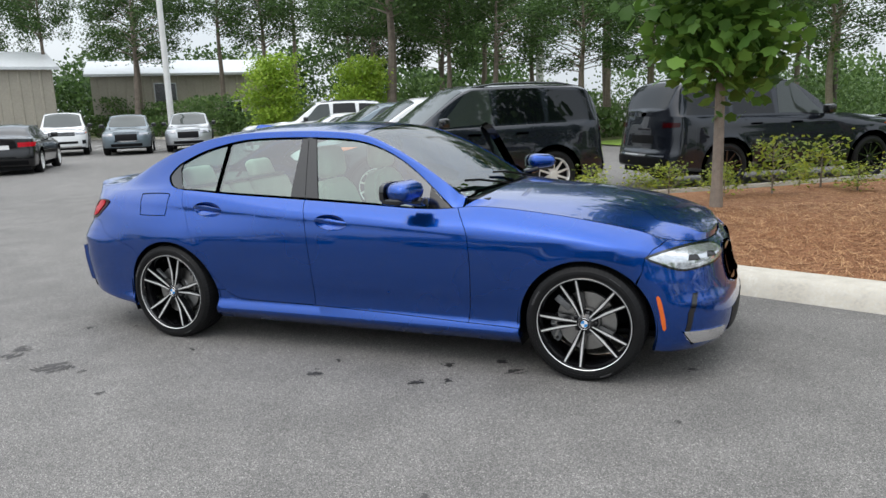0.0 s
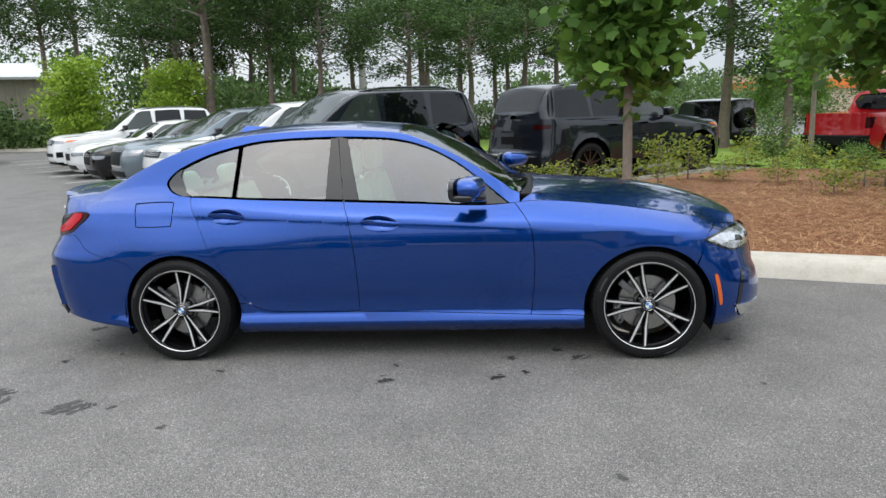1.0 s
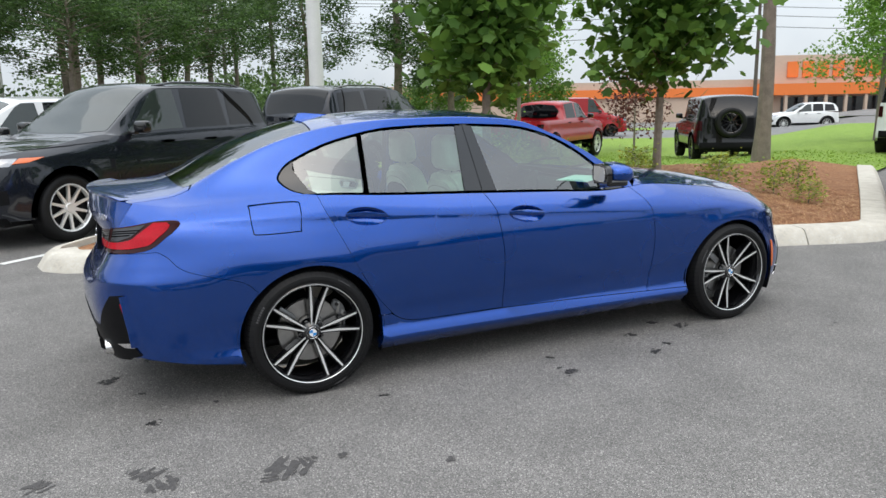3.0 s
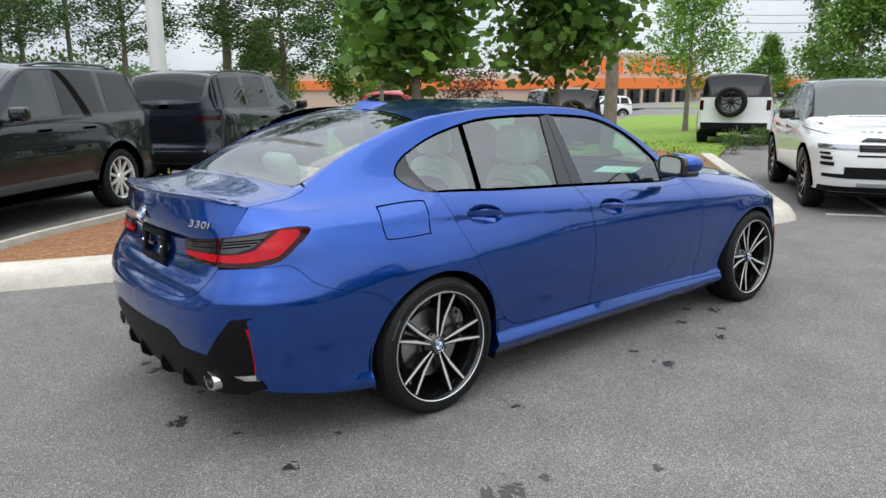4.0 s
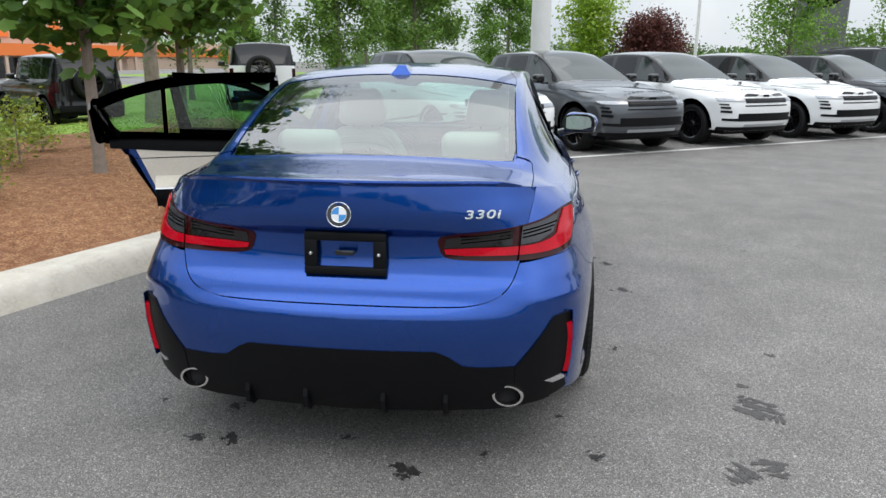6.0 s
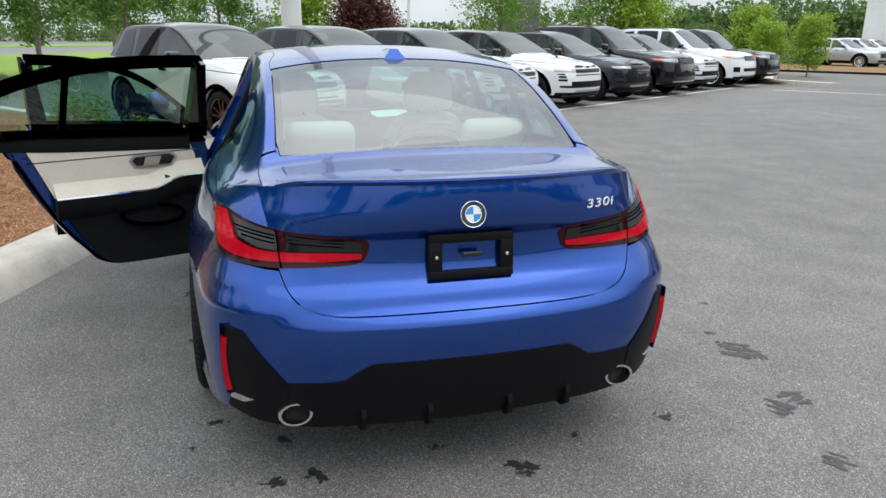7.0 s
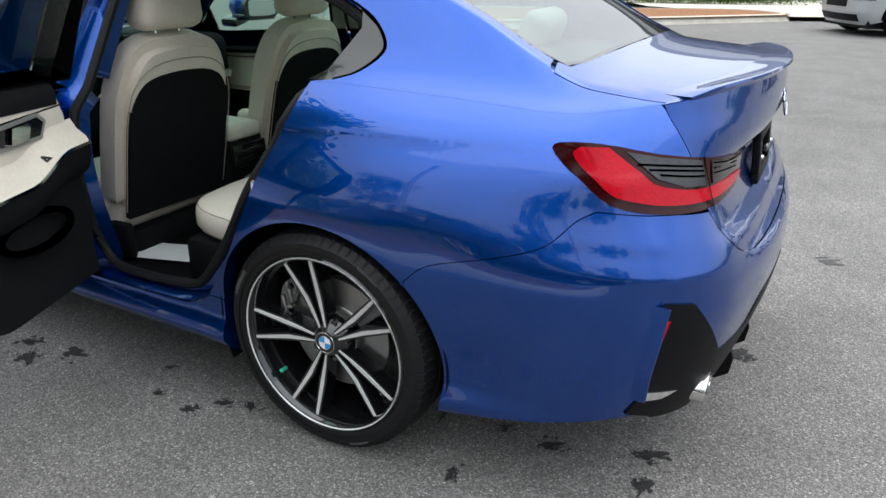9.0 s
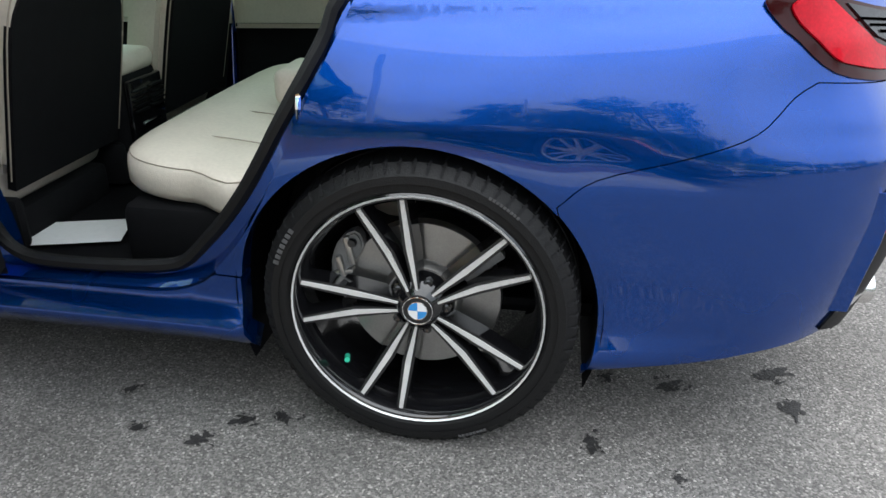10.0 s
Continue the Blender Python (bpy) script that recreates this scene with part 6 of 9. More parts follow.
box(bm, (-0.017, -0.035, -0.004), (0.005, 0.035, 0.014), PM, 0.003)
part("carrier_clip", bm, BLACK_GLOSS, carrier)
for y in (0.128, -0.128):
    bm = bmesh.new()
    lathe(bm, [(0.0, 0.006), (0.006, 0.005), (0.008, 0.0)], 12, PM @ Matrix.Translation((-0.012, y, 0.0)) @ Matrix.Rotation(radians(90), 4, "Z"))
    part("screw", bm, CHROME, carrier)
bp, bn = surf_frame(S.side, np.array([(0.0, 0.947)]))
roundel(tailgate, Matrix.Translation(Vector(bp[0]) + Vector((-0.004, 0, 0))) @ Matrix.Rotation(radians(90), 4, "Z") @ Matrix.Rotation(radians(12), 4, "X"), 0.041)

# model number in raised bright letters
cu = bpy.data.curves.new("model_number", "FONT")
cu.body, cu.size, cu.extrude, cu.bevel_depth = "330i", 0.044, 0.0012, 0.0008
cu.align_x, cu.align_y, cu.space_character, cu.shear = "CENTER", "CENTER", 1.12, 0.15
tmp = new("model_number", cu)
dg = bpy.context.evaluated_depsgraph_get()
me = bpy.data.meshes.new_from_object(tmp.evaluated_get(dg))
bpy.data.objects.remove(tmp)
tp_, tn_ = surf_frame(S.side, np.array([S.at_y(0.47, 0.945)]))
nz = Vector(tn_[0])
uz = (Vector((0, 0, 1)) - nz * nz.z).normalized()
xz = uz.cross(nz)
me.transform(Matrix.Translation(Vector(tp_[0]) + nz * 0.004) @ Matrix((xz, uz, nz)).transposed().to_4x4() @ Matrix.Diagonal((1.5, 0.92, 1, 1)))
finish("model_number", me, CHROME, tailgate, "bright raised characters 330i", smooth=False)

# roof antenna fin
bm = bmesh.new()
prev = None
for u in np.linspace(0, 1, 9):
    x = 0.40 - 0.24 * u
    h = 0.050 * (u ** 1.2) * (1 if u < 0.95 else 0.9)
    w = 0.052 * (0.35 + 0.65 * u ** 0.6)
    zb = float(S.mid(x)) - 0.004
    ring = [bm.verts.new(q) for q in ((x, -w, zb), (x + 0.012 * u, -w * 0.62, zb + h * 0.5), (x + 0.028 * u, -0.018, zb + h), (x + 0.028 * u, 0.018, zb + h), (x + 0.012 * u, w * 0.62, zb + h * 0.5), (x, w, zb))]
    if prev:
        for k in range(5):
            bm.faces.new((prev[k], prev[k + 1], ring[k + 1], ring[k]))
    prev = ring
bm.faces.new(prev)
bmesh.ops.recalc_face_normals(bm, faces=bm.faces)
part("antenna_fin", bm, BLUE, car, angle=50)

# lines: fuel flap on the right wing, bonnet wiper
ff = rounded(sx((-0.245, 0.99), (-0.04, 0.995), (-0.012, 0.97), (-0.022, 0.862), (-0.04, 0.852), (-0.23, 0.850), (-0.255, 0.87), (-0.262, 0.975)), 3, True)
ribbon("fuel_flap_joint", S.side, ff, 0.0022, GAP, car, 0.0016, True)
for y0 in (0.10, -0.45):
    tube("wiper", [(2.17, y0 + 0.5, 0.99), (2.08, y0 + 0.1, 1.055), (2.06, y0 - 0.1, 1.07)], 0.008, BLACK_MATT, car, 6)
bm = bmesh.new()
box(bm, (2.10, -0.66, 0.94), (2.25, 0.66, 0.975), None, 0.012)
part("scuttle", bm, BLACK_MATT, car)

# ---- ground ----
def blend_mat(name, cols, scales, rough, bump, bscale, bdist=0.01):
    """Ground stuff: colours mixed by noises of falling size, with relief."""
    m, n, l, b = node_mat(name)
    co = n.new("ShaderNodeTexCoord")
    prev = None
    for i, (c, s) in enumerate(zip(cols[1:], scales)):
        t = n.new("ShaderNodeTexNoise")
        t.inputs["Scale"].default_value, t.inputs["Detail"].default_value, t.inputs["Roughness"].default_value = s, 6, 0.62
        l.new(co.outputs["Object"], t.inputs["Vector"])
        r = n.new("ShaderNodeMapRange")
        r.inputs["From Min"].default_value, r.inputs["From Max"].default_value = 0.40, 0.62
        l.new(t.outputs["Fac"], r.inputs["Value"])
        mx = n.new("ShaderNodeMix")
        mx.data_type = "RGBA"
        l.new(r.outputs[0], mx.inputs[0])
        if prev is None:
            mx.inputs[6].default_value = rgba(cols[0])
        else:
            l.new(prev, mx.inputs[6])
        mx.inputs[7].default_value = rgba(c)
        prev = mx.outputs[2]
    l.new(prev, b.inputs["Base Color"])
    b.inputs["Roughness"].default_value = rough
    b.inputs["Specular IOR Level"].default_value = 0.3
    t, bp = n.new("ShaderNodeTexNoise"), n.new("ShaderNodeBump")
    t.inputs["Scale"].default_value, t.inputs["Detail"].default_value = bscale, 5
    l.new(co.outputs["Object"], t.inputs["Vector"])
    bp.inputs["Strength"].default_value, bp.inputs["Distance"].default_value = bump, bdist
    l.new(t.outputs["Fac"], bp.inputs["Height"])
    l.new(bp.outputs[0], b.inputs["Normal"])
    return m


def asphalt_mat():
    """Worn asphalt: pale stone chips in a grey binder, broad tonal drift, darker and lighter patches."""
    m, n, l, b = node_mat("asphalt")
    co = n.new("ShaderNodeTexCoord")
    vo = n.new("ShaderNodeTexVoronoi")
    vo.inputs["Scale"].default_value = 225
    l.new(co.outputs["Object"], vo.inputs["Vector"])
    sep = n.new("ShaderNodeSeparateColor")
    l.new(vo.outputs["Color"], sep.inputs[0])
    chip = n.new("ShaderNodeValToRGB")
    chip.color_ramp.elements[0].position, chip.color_ramp.elements[0].color = 0.0, (0.070, 0.0665, 0.0625, 1)
    chip.color_ramp.elements[1].position, chip.color_ramp.elements[1].color = 1.0, (0.40, 0.38, 0.352, 1)
    e = chip.color_ramp.elements.new(0.62)
    e.color = (0.157, 0.150, 0.142, 1)
    e = chip.color_ramp.elements.new(0.9)
    e.color = (0.224, 0.212, 0.200, 1)
    e = chip.color_ramp.elements.new(0.965)
    e.color = (0.292, 0.277, 0.260, 1)
    l.new(sep.outputs[0], chip.inputs[0])
    big, mid = n.new("ShaderNodeTexNoise"), n.new("ShaderNodeTexNoise")
    big.inputs["Scale"].default_value, mid.inputs["Scale"].default_value = 0.23, 2.4
    big.inputs["Detail"].default_value, mid.inputs["Detail"].default_value = 4, 6
    l.new(co.outputs["Object"], big.inputs["Vector"])
    l.new(co.outputs["Object"], mid.inputs["Vector"])
    add = n.new("ShaderNodeMath")
    add.operation = "ADD"
    l.new(big.outputs["Fac"], add.inputs[0])
    l.new(mid.outputs["Fac"], add.inputs[1])
    rg = n.new("ShaderNodeMapRange")
    rg.inputs["From Min"].default_value, rg.inputs["From Max"].default_value = 0.7, 1.3
    rg.inputs["To Min"].default_value, rg.inputs["To Max"].default_value = 0.86, 1.32
    l.new(add.outputs[0], rg.inputs["Value"])
    mul = n.new("ShaderNodeVectorMath")
    mul.operation = "SCALE"
    l.new(chip.outputs[0], mul.inputs[0])
    l.new(rg.outputs[0], mul.inputs["Scale"])
    l.new(mul.outputs[0], b.inputs["Base Color"])
    b.inputs["Roughness"].default_value = 0.78
    bp = n.new("ShaderNodeBump")
    bp.inputs["Strength"].default_value, bp.inputs["Distance"].default_value = 0.55, 0.006
    l.new(vo.outputs["Distance"], bp.inputs["Height"])
    bp.invert = True
    l.new(bp.outputs[0], b.inputs["Normal"])
    return m


ASPHALT = asphalt_mat()
STAIN = plain("oil_spot", (0.026, 0.025, 0.025), 0.6, spec=0.3, vary=0.6, scale=60, bump=0.5, bscale=160)
DAMP = plain("damp_stain", (0.078, 0.074, 0.072), 0.7, spec=0.3, vary=0.4, scale=40, bump=0.6, bscale=160)
MULCH = blend_mat("pine_straw", ((0.40, 0.185, 0.085), (0.28, 0.12, 0.055), (0.56, 0.31, 0.155), (0.18, 0.08, 0.042)), (1.3, 14, 60), 0.9, 0.9, 90, 0.03)
STRAW_A = plain("straw_light", (0.60, 0.36, 0.18), 0.85, vary=0.3, scale=3)
STRAW_B = plain("straw_dark", (0.33, 0.15, 0.07), 0.85, vary=0.3, scale=3)
GRASS = blend_mat("lawn", ((0.15, 0.27, 0.03), (0.21, 0.34, 0.045), (0.11, 0.21, 0.025), (0.27, 0.37, 0.075)), (0.5, 3, 40), 0.9, 0.7, 60, 0.03)
CONCRETE = blend_mat("pale_concrete", ((0.56, 0.53, 0.47), (0.62, 0.60, 0.54), (0.44, 0.41, 0.36), (0.54, 0.50, 0.42)), (0.9, 6, 45), 0.85, 0.3, 150, 0.004)
ROAD = blend_mat("far_road", ((0.20, 0.20, 0.20), (0.25, 0.25, 0.245), (0.16, 0.16, 0.16)), (0.15, 3), 0.9, 0.2, 80)
PAINT_W = plain("white_road_paint", (0.66, 0.66, 0.64), 0.75, vary=0.22, scale=9, bump=0.3, bscale=120)


def fall(x, y):
    """The land's height: level in the car park, falling towards the street."""
    x, y = np.asarray(x, float), np.asarray(y, float)
    p = 0.62 * x + 0.78 * y
    off = -0.594 * (x - 6.3) + 0.804 * (y - 0.4)
    return -0.55 * sstep(p, 9.5, 26) * sstep(off, 0.5, 5) * sstep(x, 3, 9) - 1.2 * sstep(p, 26, 120) * sstep(off, 0.5, 5) * sstep(x, 3, 9)


def sheet(name, poly, mat, lift, step, label, height=None, kind="structure", category="", skirt=0.0):
    """A piece of ground inside an outline, laid on the land."""
    hf = height or fall
    poly = clean(dense(clean(poly), step))
    p = np.array(poly)
    lo, hi = p.min(0), p.max(0)
    gx, gy = np.meshgrid(np.arange(lo[0] + step / 2, hi[0], step), np.arange(lo[1] + step / 2, hi[1], step))
    g = np.stack([gx.ravel(), gy.ravel()], 1)
    g = g[inside(poly, g)] if len(g) else g
    g = g[~near_edge(poly, g, step * 0.4)] if len(g) else g
    ov, _, of, _, _, _ = delaunay_2d_cdt([Vector(v) for v in poly] + [Vector(v) for v in g], [], [list(range(len(poly)))], 1, 1e-6)
    xs, ys = np.array([v.x for v in ov]), np.array([v.y for v in ov])
    zs = hf(xs, ys) + lift
    P = [(float(a), float(b), float(c)) for a, b, c in zip(xs, ys, zs)]
    F = []
    for f in of:
        a = area2([(ov[i].x, ov[i].y) for i in f])
        F.append(list(f) if a > 0 else list(f)[::-1])
    me = bpy.data.meshes.new(name)
    me.from_pydata(P, [], F)
    me.update()
    ob = finish(name, me, mat, None, "", True)
    return tagged(ob, label, category or name, kind=kind)


gx = sorted(set([-700, -400, -200, -120, -80] + list(range(-60, 61, 3)) + [80, 120, 200, 400, 700]))
XX, YY = np.meshgrid(np.array(gx, float), np.array(gx, float))
ZZ = fall(XX, YY)
k = len(gx)
me = bpy.data.meshes.new("ground")
me.from_pydata([(float(a), float(b), float(c)) for a, b, c in zip(XX.ravel(), YY.ravel(), ZZ.ravel())], [], [(j * k + i, j * k + i + 1, (j + 1) * k + i + 1, (j + 1) * k + i) for j in range(k - 1) for i in range(k - 1)])
tagged(finish("ground", me, ASPHALT), "worn grey asphalt car park with pale stone chips", "ground", kind="structure")

# kerbed bed beside the saloon
KERB_LINE = rounded([(-1.60, 3.46), (-1.52, 3.16), (-1.22, 2.94), (0.3, 2.42), (2.0, 1.82), (4.0, 1.13), (5.5, 0.62), (6.1, 0.43), (6.5, 0.44), (6.85, 0.66), (8.6, 1.95), (10.6, 3.45), (12.6, 4.95)], 6)
BACK_LINE = [(13.5, 7.5), (9.8, 7.2), (7.6, 8.4), (6.1, 9.6), (3.75, 7.75), (1.66, 6.3), (0.1, 5.12), (-0.62, 4.62), (-1.2, 4.1), (-1.5, 3.65)]
BED = KERB_LINE + BACK_LINE


def bed_h(x, y):
    """The bed's mound: from the kerb's top to its crown."""
    q = np.stack([np.asarray(x, float).ravel(), np.asarray(y, float).ravel()], 1)
    p = np.array(BED)
    d = np.full(len(q), 1e9)
    for i in range(len(p)):
        b = p[(i + 1) % len(p)] - p[i]
        t = np.clip(((q - p[i]) @ b) / (b @ b + 1e-12), 0, 1)
        d = np.minimum(d, np.hypot(*(q - p[i] - t[:, None] * b).T))
    far = 0.10 + 0.24 * sstep(d, 0.15, 2.2)
    und = np.array([0.03 * noise.noise((a * 1.3, b * 1.3, 0.0)) + 0.018 * noise.noise((a * 4, b * 4, 3.0)) for a, b in q])
    out = far + und * sstep(d, 0.1, 0.6)
    return np.minimum(out, 0.36 + fall(q[:, 0], q[:, 1]))


sheet("mulch_bed", inset(clean(dense(BED, 0.3)), 0.12), MULCH, 0.0, 0.16, "planting bed covered with reddish-brown pine straw", bed_h, category="mulch bed")


def kerb(name, line, label, h=0.15, w=0.36, piece=3.05, start=0.0, mat=None):
    """Concrete kerb pieces along a line, with a rounded nose and sloped face; each piece is its own object."""
    p = np.array(line)
    s = np.r_[0, np.cumsum(np.hypot(*np.diff(p, axis=0).T))]
    holder = tagged(empty(name), label, "kerb", kind="structure")
    at = start
    while at < s[-1] - 0.2:
        a, b = max(at, 0) + 0.006, min(at + piece, s[-1]) - 0.006
        at += piece
        if b - a < 0.1:
            continue
        bm = bmesh.new()
        prev = None
        kk = max(2, int((b - a) / 0.25) + 1)
        for u in np.linspace(a, b, kk):
            x, y = np.interp(u, s, p[:, 0]), np.interp(u, s, p[:, 1])
            dx, dy = np.interp(min(u + 0.05, s[-1]), s, p[:, 0]) - np.interp(max(u - 0.05, 0), s, p[:, 0]), np.interp(min(u + 0.05, s[-1]), s, p[:, 1]) - np.interp(max(u - 0.05, 0), s, p[:, 1])
            q = math.hypot(dx, dy) or 1
            nx, ny = -dy / q, dx / q
            ring = []
            for o, z in ((-0.02, -0.05), (0.0, 0.006), (0.05, h * 0.55), (0.085, h * 0.86), (0.125, h), (w, h + 0.004), (w + 0.01, -0.05)):
                ring.append(bm.verts.new((x + nx * (o - 0.02), y + ny * (o - 0.02), z + float(fall(x, y)))))
            if prev:
                for i in range(6):
                    bm.faces.new((prev[i], ring[i], ring[i + 1], prev[i + 1]))
            else:
                bm.faces.new(ring)
            prev = ring
        bm.faces.new(prev[::-1])
        bmesh.ops.recalc_face_normals(bm, faces=bm.faces)
        part("kerb_stone", bm, mat or CONCRETE, holder, angle=40)
    return holder


kerb("kerb", KERB_LINE, "pale concrete kerb along the planting bed", start=-1.38)
kerb("kerb", [(6.0, 9.75), (3.75, 7.9), (1.55, 6.34), (0.05, 5.22), (-0.66, 4.72), (-1.25, 4.2), (-1.56, 3.72), (-1.60, 3.46)], "pale concrete kerb behind the planting bed", w=0.2)

# lawn, street and the far side
LAWN = [(12.7, 5.0), (13.5, 7.3), (9.8, 7.0), (7.6, 8.2), (6.1, 9.7), (7.6, 11.4), (4.5, 15.0), (-2.0, 22.5), (6.0, 36.0), (22, 30.5), (37, 22.5), (62, 9), (75, -3), (40, -4), (22, 9.5)]
sheet("lawn", LAWN, GRASS, 0.045, 1.2, "mown green lawn sloping down to the street", category="lawn")
sheet("street", [(-40, 64), (6.0, 36.3), (22, 30.8), (37, 22.8), (62, 9.3), (110, -16), (120, -2), (70, 24), (45, 38), (28, 47), (-20, 76)], ROAD, 0.03, 6, "pale grey street beyond the lawn", category="street")
sheet("verge", [(28, 47.2), (45, 38.2), (70, 24.2), (120, -1.8), (128, 6), (76, 33), (50, 47), (32, 57)], GRASS, 0.05, 8, "green verge across the street", category="verge")
GRASS_L = blend_mat("wood_floor", ((0.10, 0.13, 0.035), (0.16, 0.12, 0.06), (0.07, 0.09, 0.025)), (0.4, 5), 0.95, 0.5, 30, 0.05)
sheet("wood_ground", [(-80, 37.5), (-38, 36), (-20, 31.5), (-12, 28.5), (-6.5, 25.5), (-1.5, 22.8), (6, 37), (-22, 77), (-90, 110)], GRASS_L, 0.05, 6, "leafy wood floor with low growth", category="wood ground")
kerb("kerb", [(-1.5, 22.6), (-6.5, 25.3), (-12, 28.3), (-20, 31.3), (-38, 35.8), (-80, 37.3)][::-1], "pale kerb along the wood", piece=8)

# far island and forecourt
ISLAND = rounded([(x - 0.25, y - 0.5) for x, y in [(6.2, -10.2), (5.2, -10.35), (3.1, -12.55), (1.0, -14.9), (0.3, -16.0), (1.4, -17.0), (3.4, -16.2), (6.4, -14.4), (8.6, -13.6), (8.9, -12.9), (7.2, -11.0)]], 5, True)
sheet("mulch_island", ISLAND, MULCH, 0.14, 0.6, "low traffic island covered with pine straw", category="mulch bed")
kerb("kerb", (ISLAND + ISLAND[:1])[::-1] if area2(ISLAND) < 0 else ISLAND + ISLAND[:1], "pale concrete kerb round the traffic island", w=0.2)
sheet("forecourt", [(0.2, -16.2), (1.4, -17.1), (3.6, -18.0), (5.4, -20.8), (-2.0, -24.5), (-6.0, -19.5)], CONCRETE, 0.10, 1.5, "pale concrete walkway before the showroom", category="walkway")
FAR_BED = [(17.2, -18.9), (19.6, -18.2), (24, -22.0), (28.5, -25.5), (23.5, -29.5), (30, -36), (80, -60), (90, -40), (45, -14), (30, -8), (23.0, -14.5)]
# straw with green growth; its shade is put into the darker colours
sheet("mulch_verge", FAR_BED, blend_mat("shaded_straw", ((0.22, 0.13, 0.06), (0.12, 0.13, 0.04), (0.30, 0.17, 0.08)), (0.4, 5), 0.9, 0.6, 50, 0.03), 0.10, 3, "planted strip with pine straw beyond the parked row", category="mulch bed")
kerb("kerb", [(28.5, -25.5), (24, -22.0), (19.6, -18.2), (17.2, -18.9)][::-1], "pale concrete kerb of the planted strip", w=0.6)


def stripe(a, b, w=0.1):
    a, b = Vector(a), Vector(b)
    d = (b - a).normalized()
    nrm = Vector((-d.y, d.x)) * w / 2
    bm = bmesh.new()
    k = 12
    rows = []
    rnd = random.Random(int(abs(a.x * 71 + a.y * 37)))
    for i in range(k + 1):
        c = a.lerp(b, i / k)
        j = 1 + rnd.uniform(-0.08, 0.08)
        rows.append([bm.verts.new((c.x + nrm.x * j, c.y + nrm.y * j, 0.004)), bm.verts.new((c.x - nrm.x * j, c.y - nrm.y * j, 0.004))])
    for r0, r1 in zip(rows, rows[1:]):
        bm.faces.new((r0[0], r0[1], r1[1], r1[0]))
    bmesh.ops.recalc_face_normals(bm, faces=bm.faces)
    if bm.faces[0:1] and bm.faces[:][0].normal.z < 0:
        bmesh.ops.reverse_faces(bm, faces=bm.faces)
    return tagged(part("parking_line", bm, PAINT_W, smooth=False), "worn white parking line on asphalt", "road marking", kind="structure")


ROW_D, ROW_N = Vector((0.561, -0.828)), Vector((0.828, 0.561))
base = Vector((7.1, 0.35))
stripe(base, base + ROW_D * 24.5, 0.12)
for i in range(10):
    q = base + ROW_D * (0.75 + 2.62 * i)
    stripe(q, q + ROW_N * 5.2)
LROW_H = Vector((-0.755, -0.656))
LROW_D = Vector((-0.656, 0.755))
for i in range(-1, 9):
    q = Vector((-0.83, 6.58)) + LROW_D * (2.75 * i + 1.37) + LROW_H * 2.7
    stripe(q, q - LROW_H * 5.2)
stripe((16.4, -15.6), (11.0, -20.4), 0.12)
for i in range(5):
    q = Vector((-20.5, 20.5)) + Vector((-3.0, 1.2)) * i
    stripe(q, q + Vector((-1.9, 4.6)))

# ---- parked vehicles ----
def simple_wheel(style, r, rim, w, face):
    """One tyre and one alloy, as meshes to share."""
    bm = bmesh.new()
    hw = w / 2
    lathe(bm, [(rim - 0.01, -hw * 0.9), (rim + 0.02, -hw), (r - 0.03, -hw), (r, -hw * 0.7), (r, hw * 0.7), (r - 0.03, hw), (rim + 0.02, hw), (rim, hw * 0.88), (rim - 0.02, hw * 0.4), (rim - 0.03, -hw * 0.9)], 36)
    bmesh.ops.recalc_face_normals(bm, faces=bm.faces)
    t = bpy.data.meshes.new("tyre")
    bm.to_mesh(t)
    bm.free()
    t.materials.append(RUBBER)
    t.polygons.foreach_set("use_smooth", [True] * len(t.polygons))
    bm = bmesh.new()
    lathe(bm, [(rim + 0.004, hw * 0.9), (rim, hw * 0.97), (rim - 0.014, hw * 0.9), (rim - 0.02, hw * 0.5)], 36)
    ys = hw * 0.74
    n = 10 if style == "ten" else 5
    for i in range(n):
        rot = Matrix.Rotation(2 * math.pi * i / n, 4, "Y")
        offs = (-1, 1) if style == "double" else (0,)
        for sd in offs:
            prev = None
            for rr, off, wd, yy in ((0.03, 0.012, 0.05, ys - 0.01), (rim * 0.5, 0.035, 0.032, ys), (rim - 0.005, 0.06, 0.034 if n == 5 else 0.025, ys + 0.012)):
                ring = [bm.verts.new(rot @ Vector((off * sd + du, yy + dy, rr))) for du, dy in ((-wd / 2, 0), (wd / 2, 0), (wd / 2, -0.03), (-wd / 2, -0.03))]
                if prev:
                    for k in range(4):
                        bm.faces.new((prev[k], prev[(k + 1) % 4], ring[(k + 1) % 4], ring[k]))
                prev = ring
    lathe(bm, [(0.0, ys + 0.006), (0.05, ys + 0.004), (0.07, ys - 0.03)], 16)
    bmesh.ops.recalc_face_normals(bm, faces=bm.faces)
    a = bpy.data.meshes.new("rim")
    bm.to_mesh(a)
    bm.free()
    a.materials.append(face)
    bm = bmesh.new()
    lathe(bm, [(0.0, ys - 0.05), (rim - 0.02, ys - 0.06)], 24)
    bmesh.ops.recalc_face_normals(bm, faces=bm.faces)
    d = bpy.data.meshes.new("brake")
    bm.to_mesh(d)
    bm.free()
    d.materials.append(BLACK_MATT)
    return t, a, d


wheel_kinds = {}


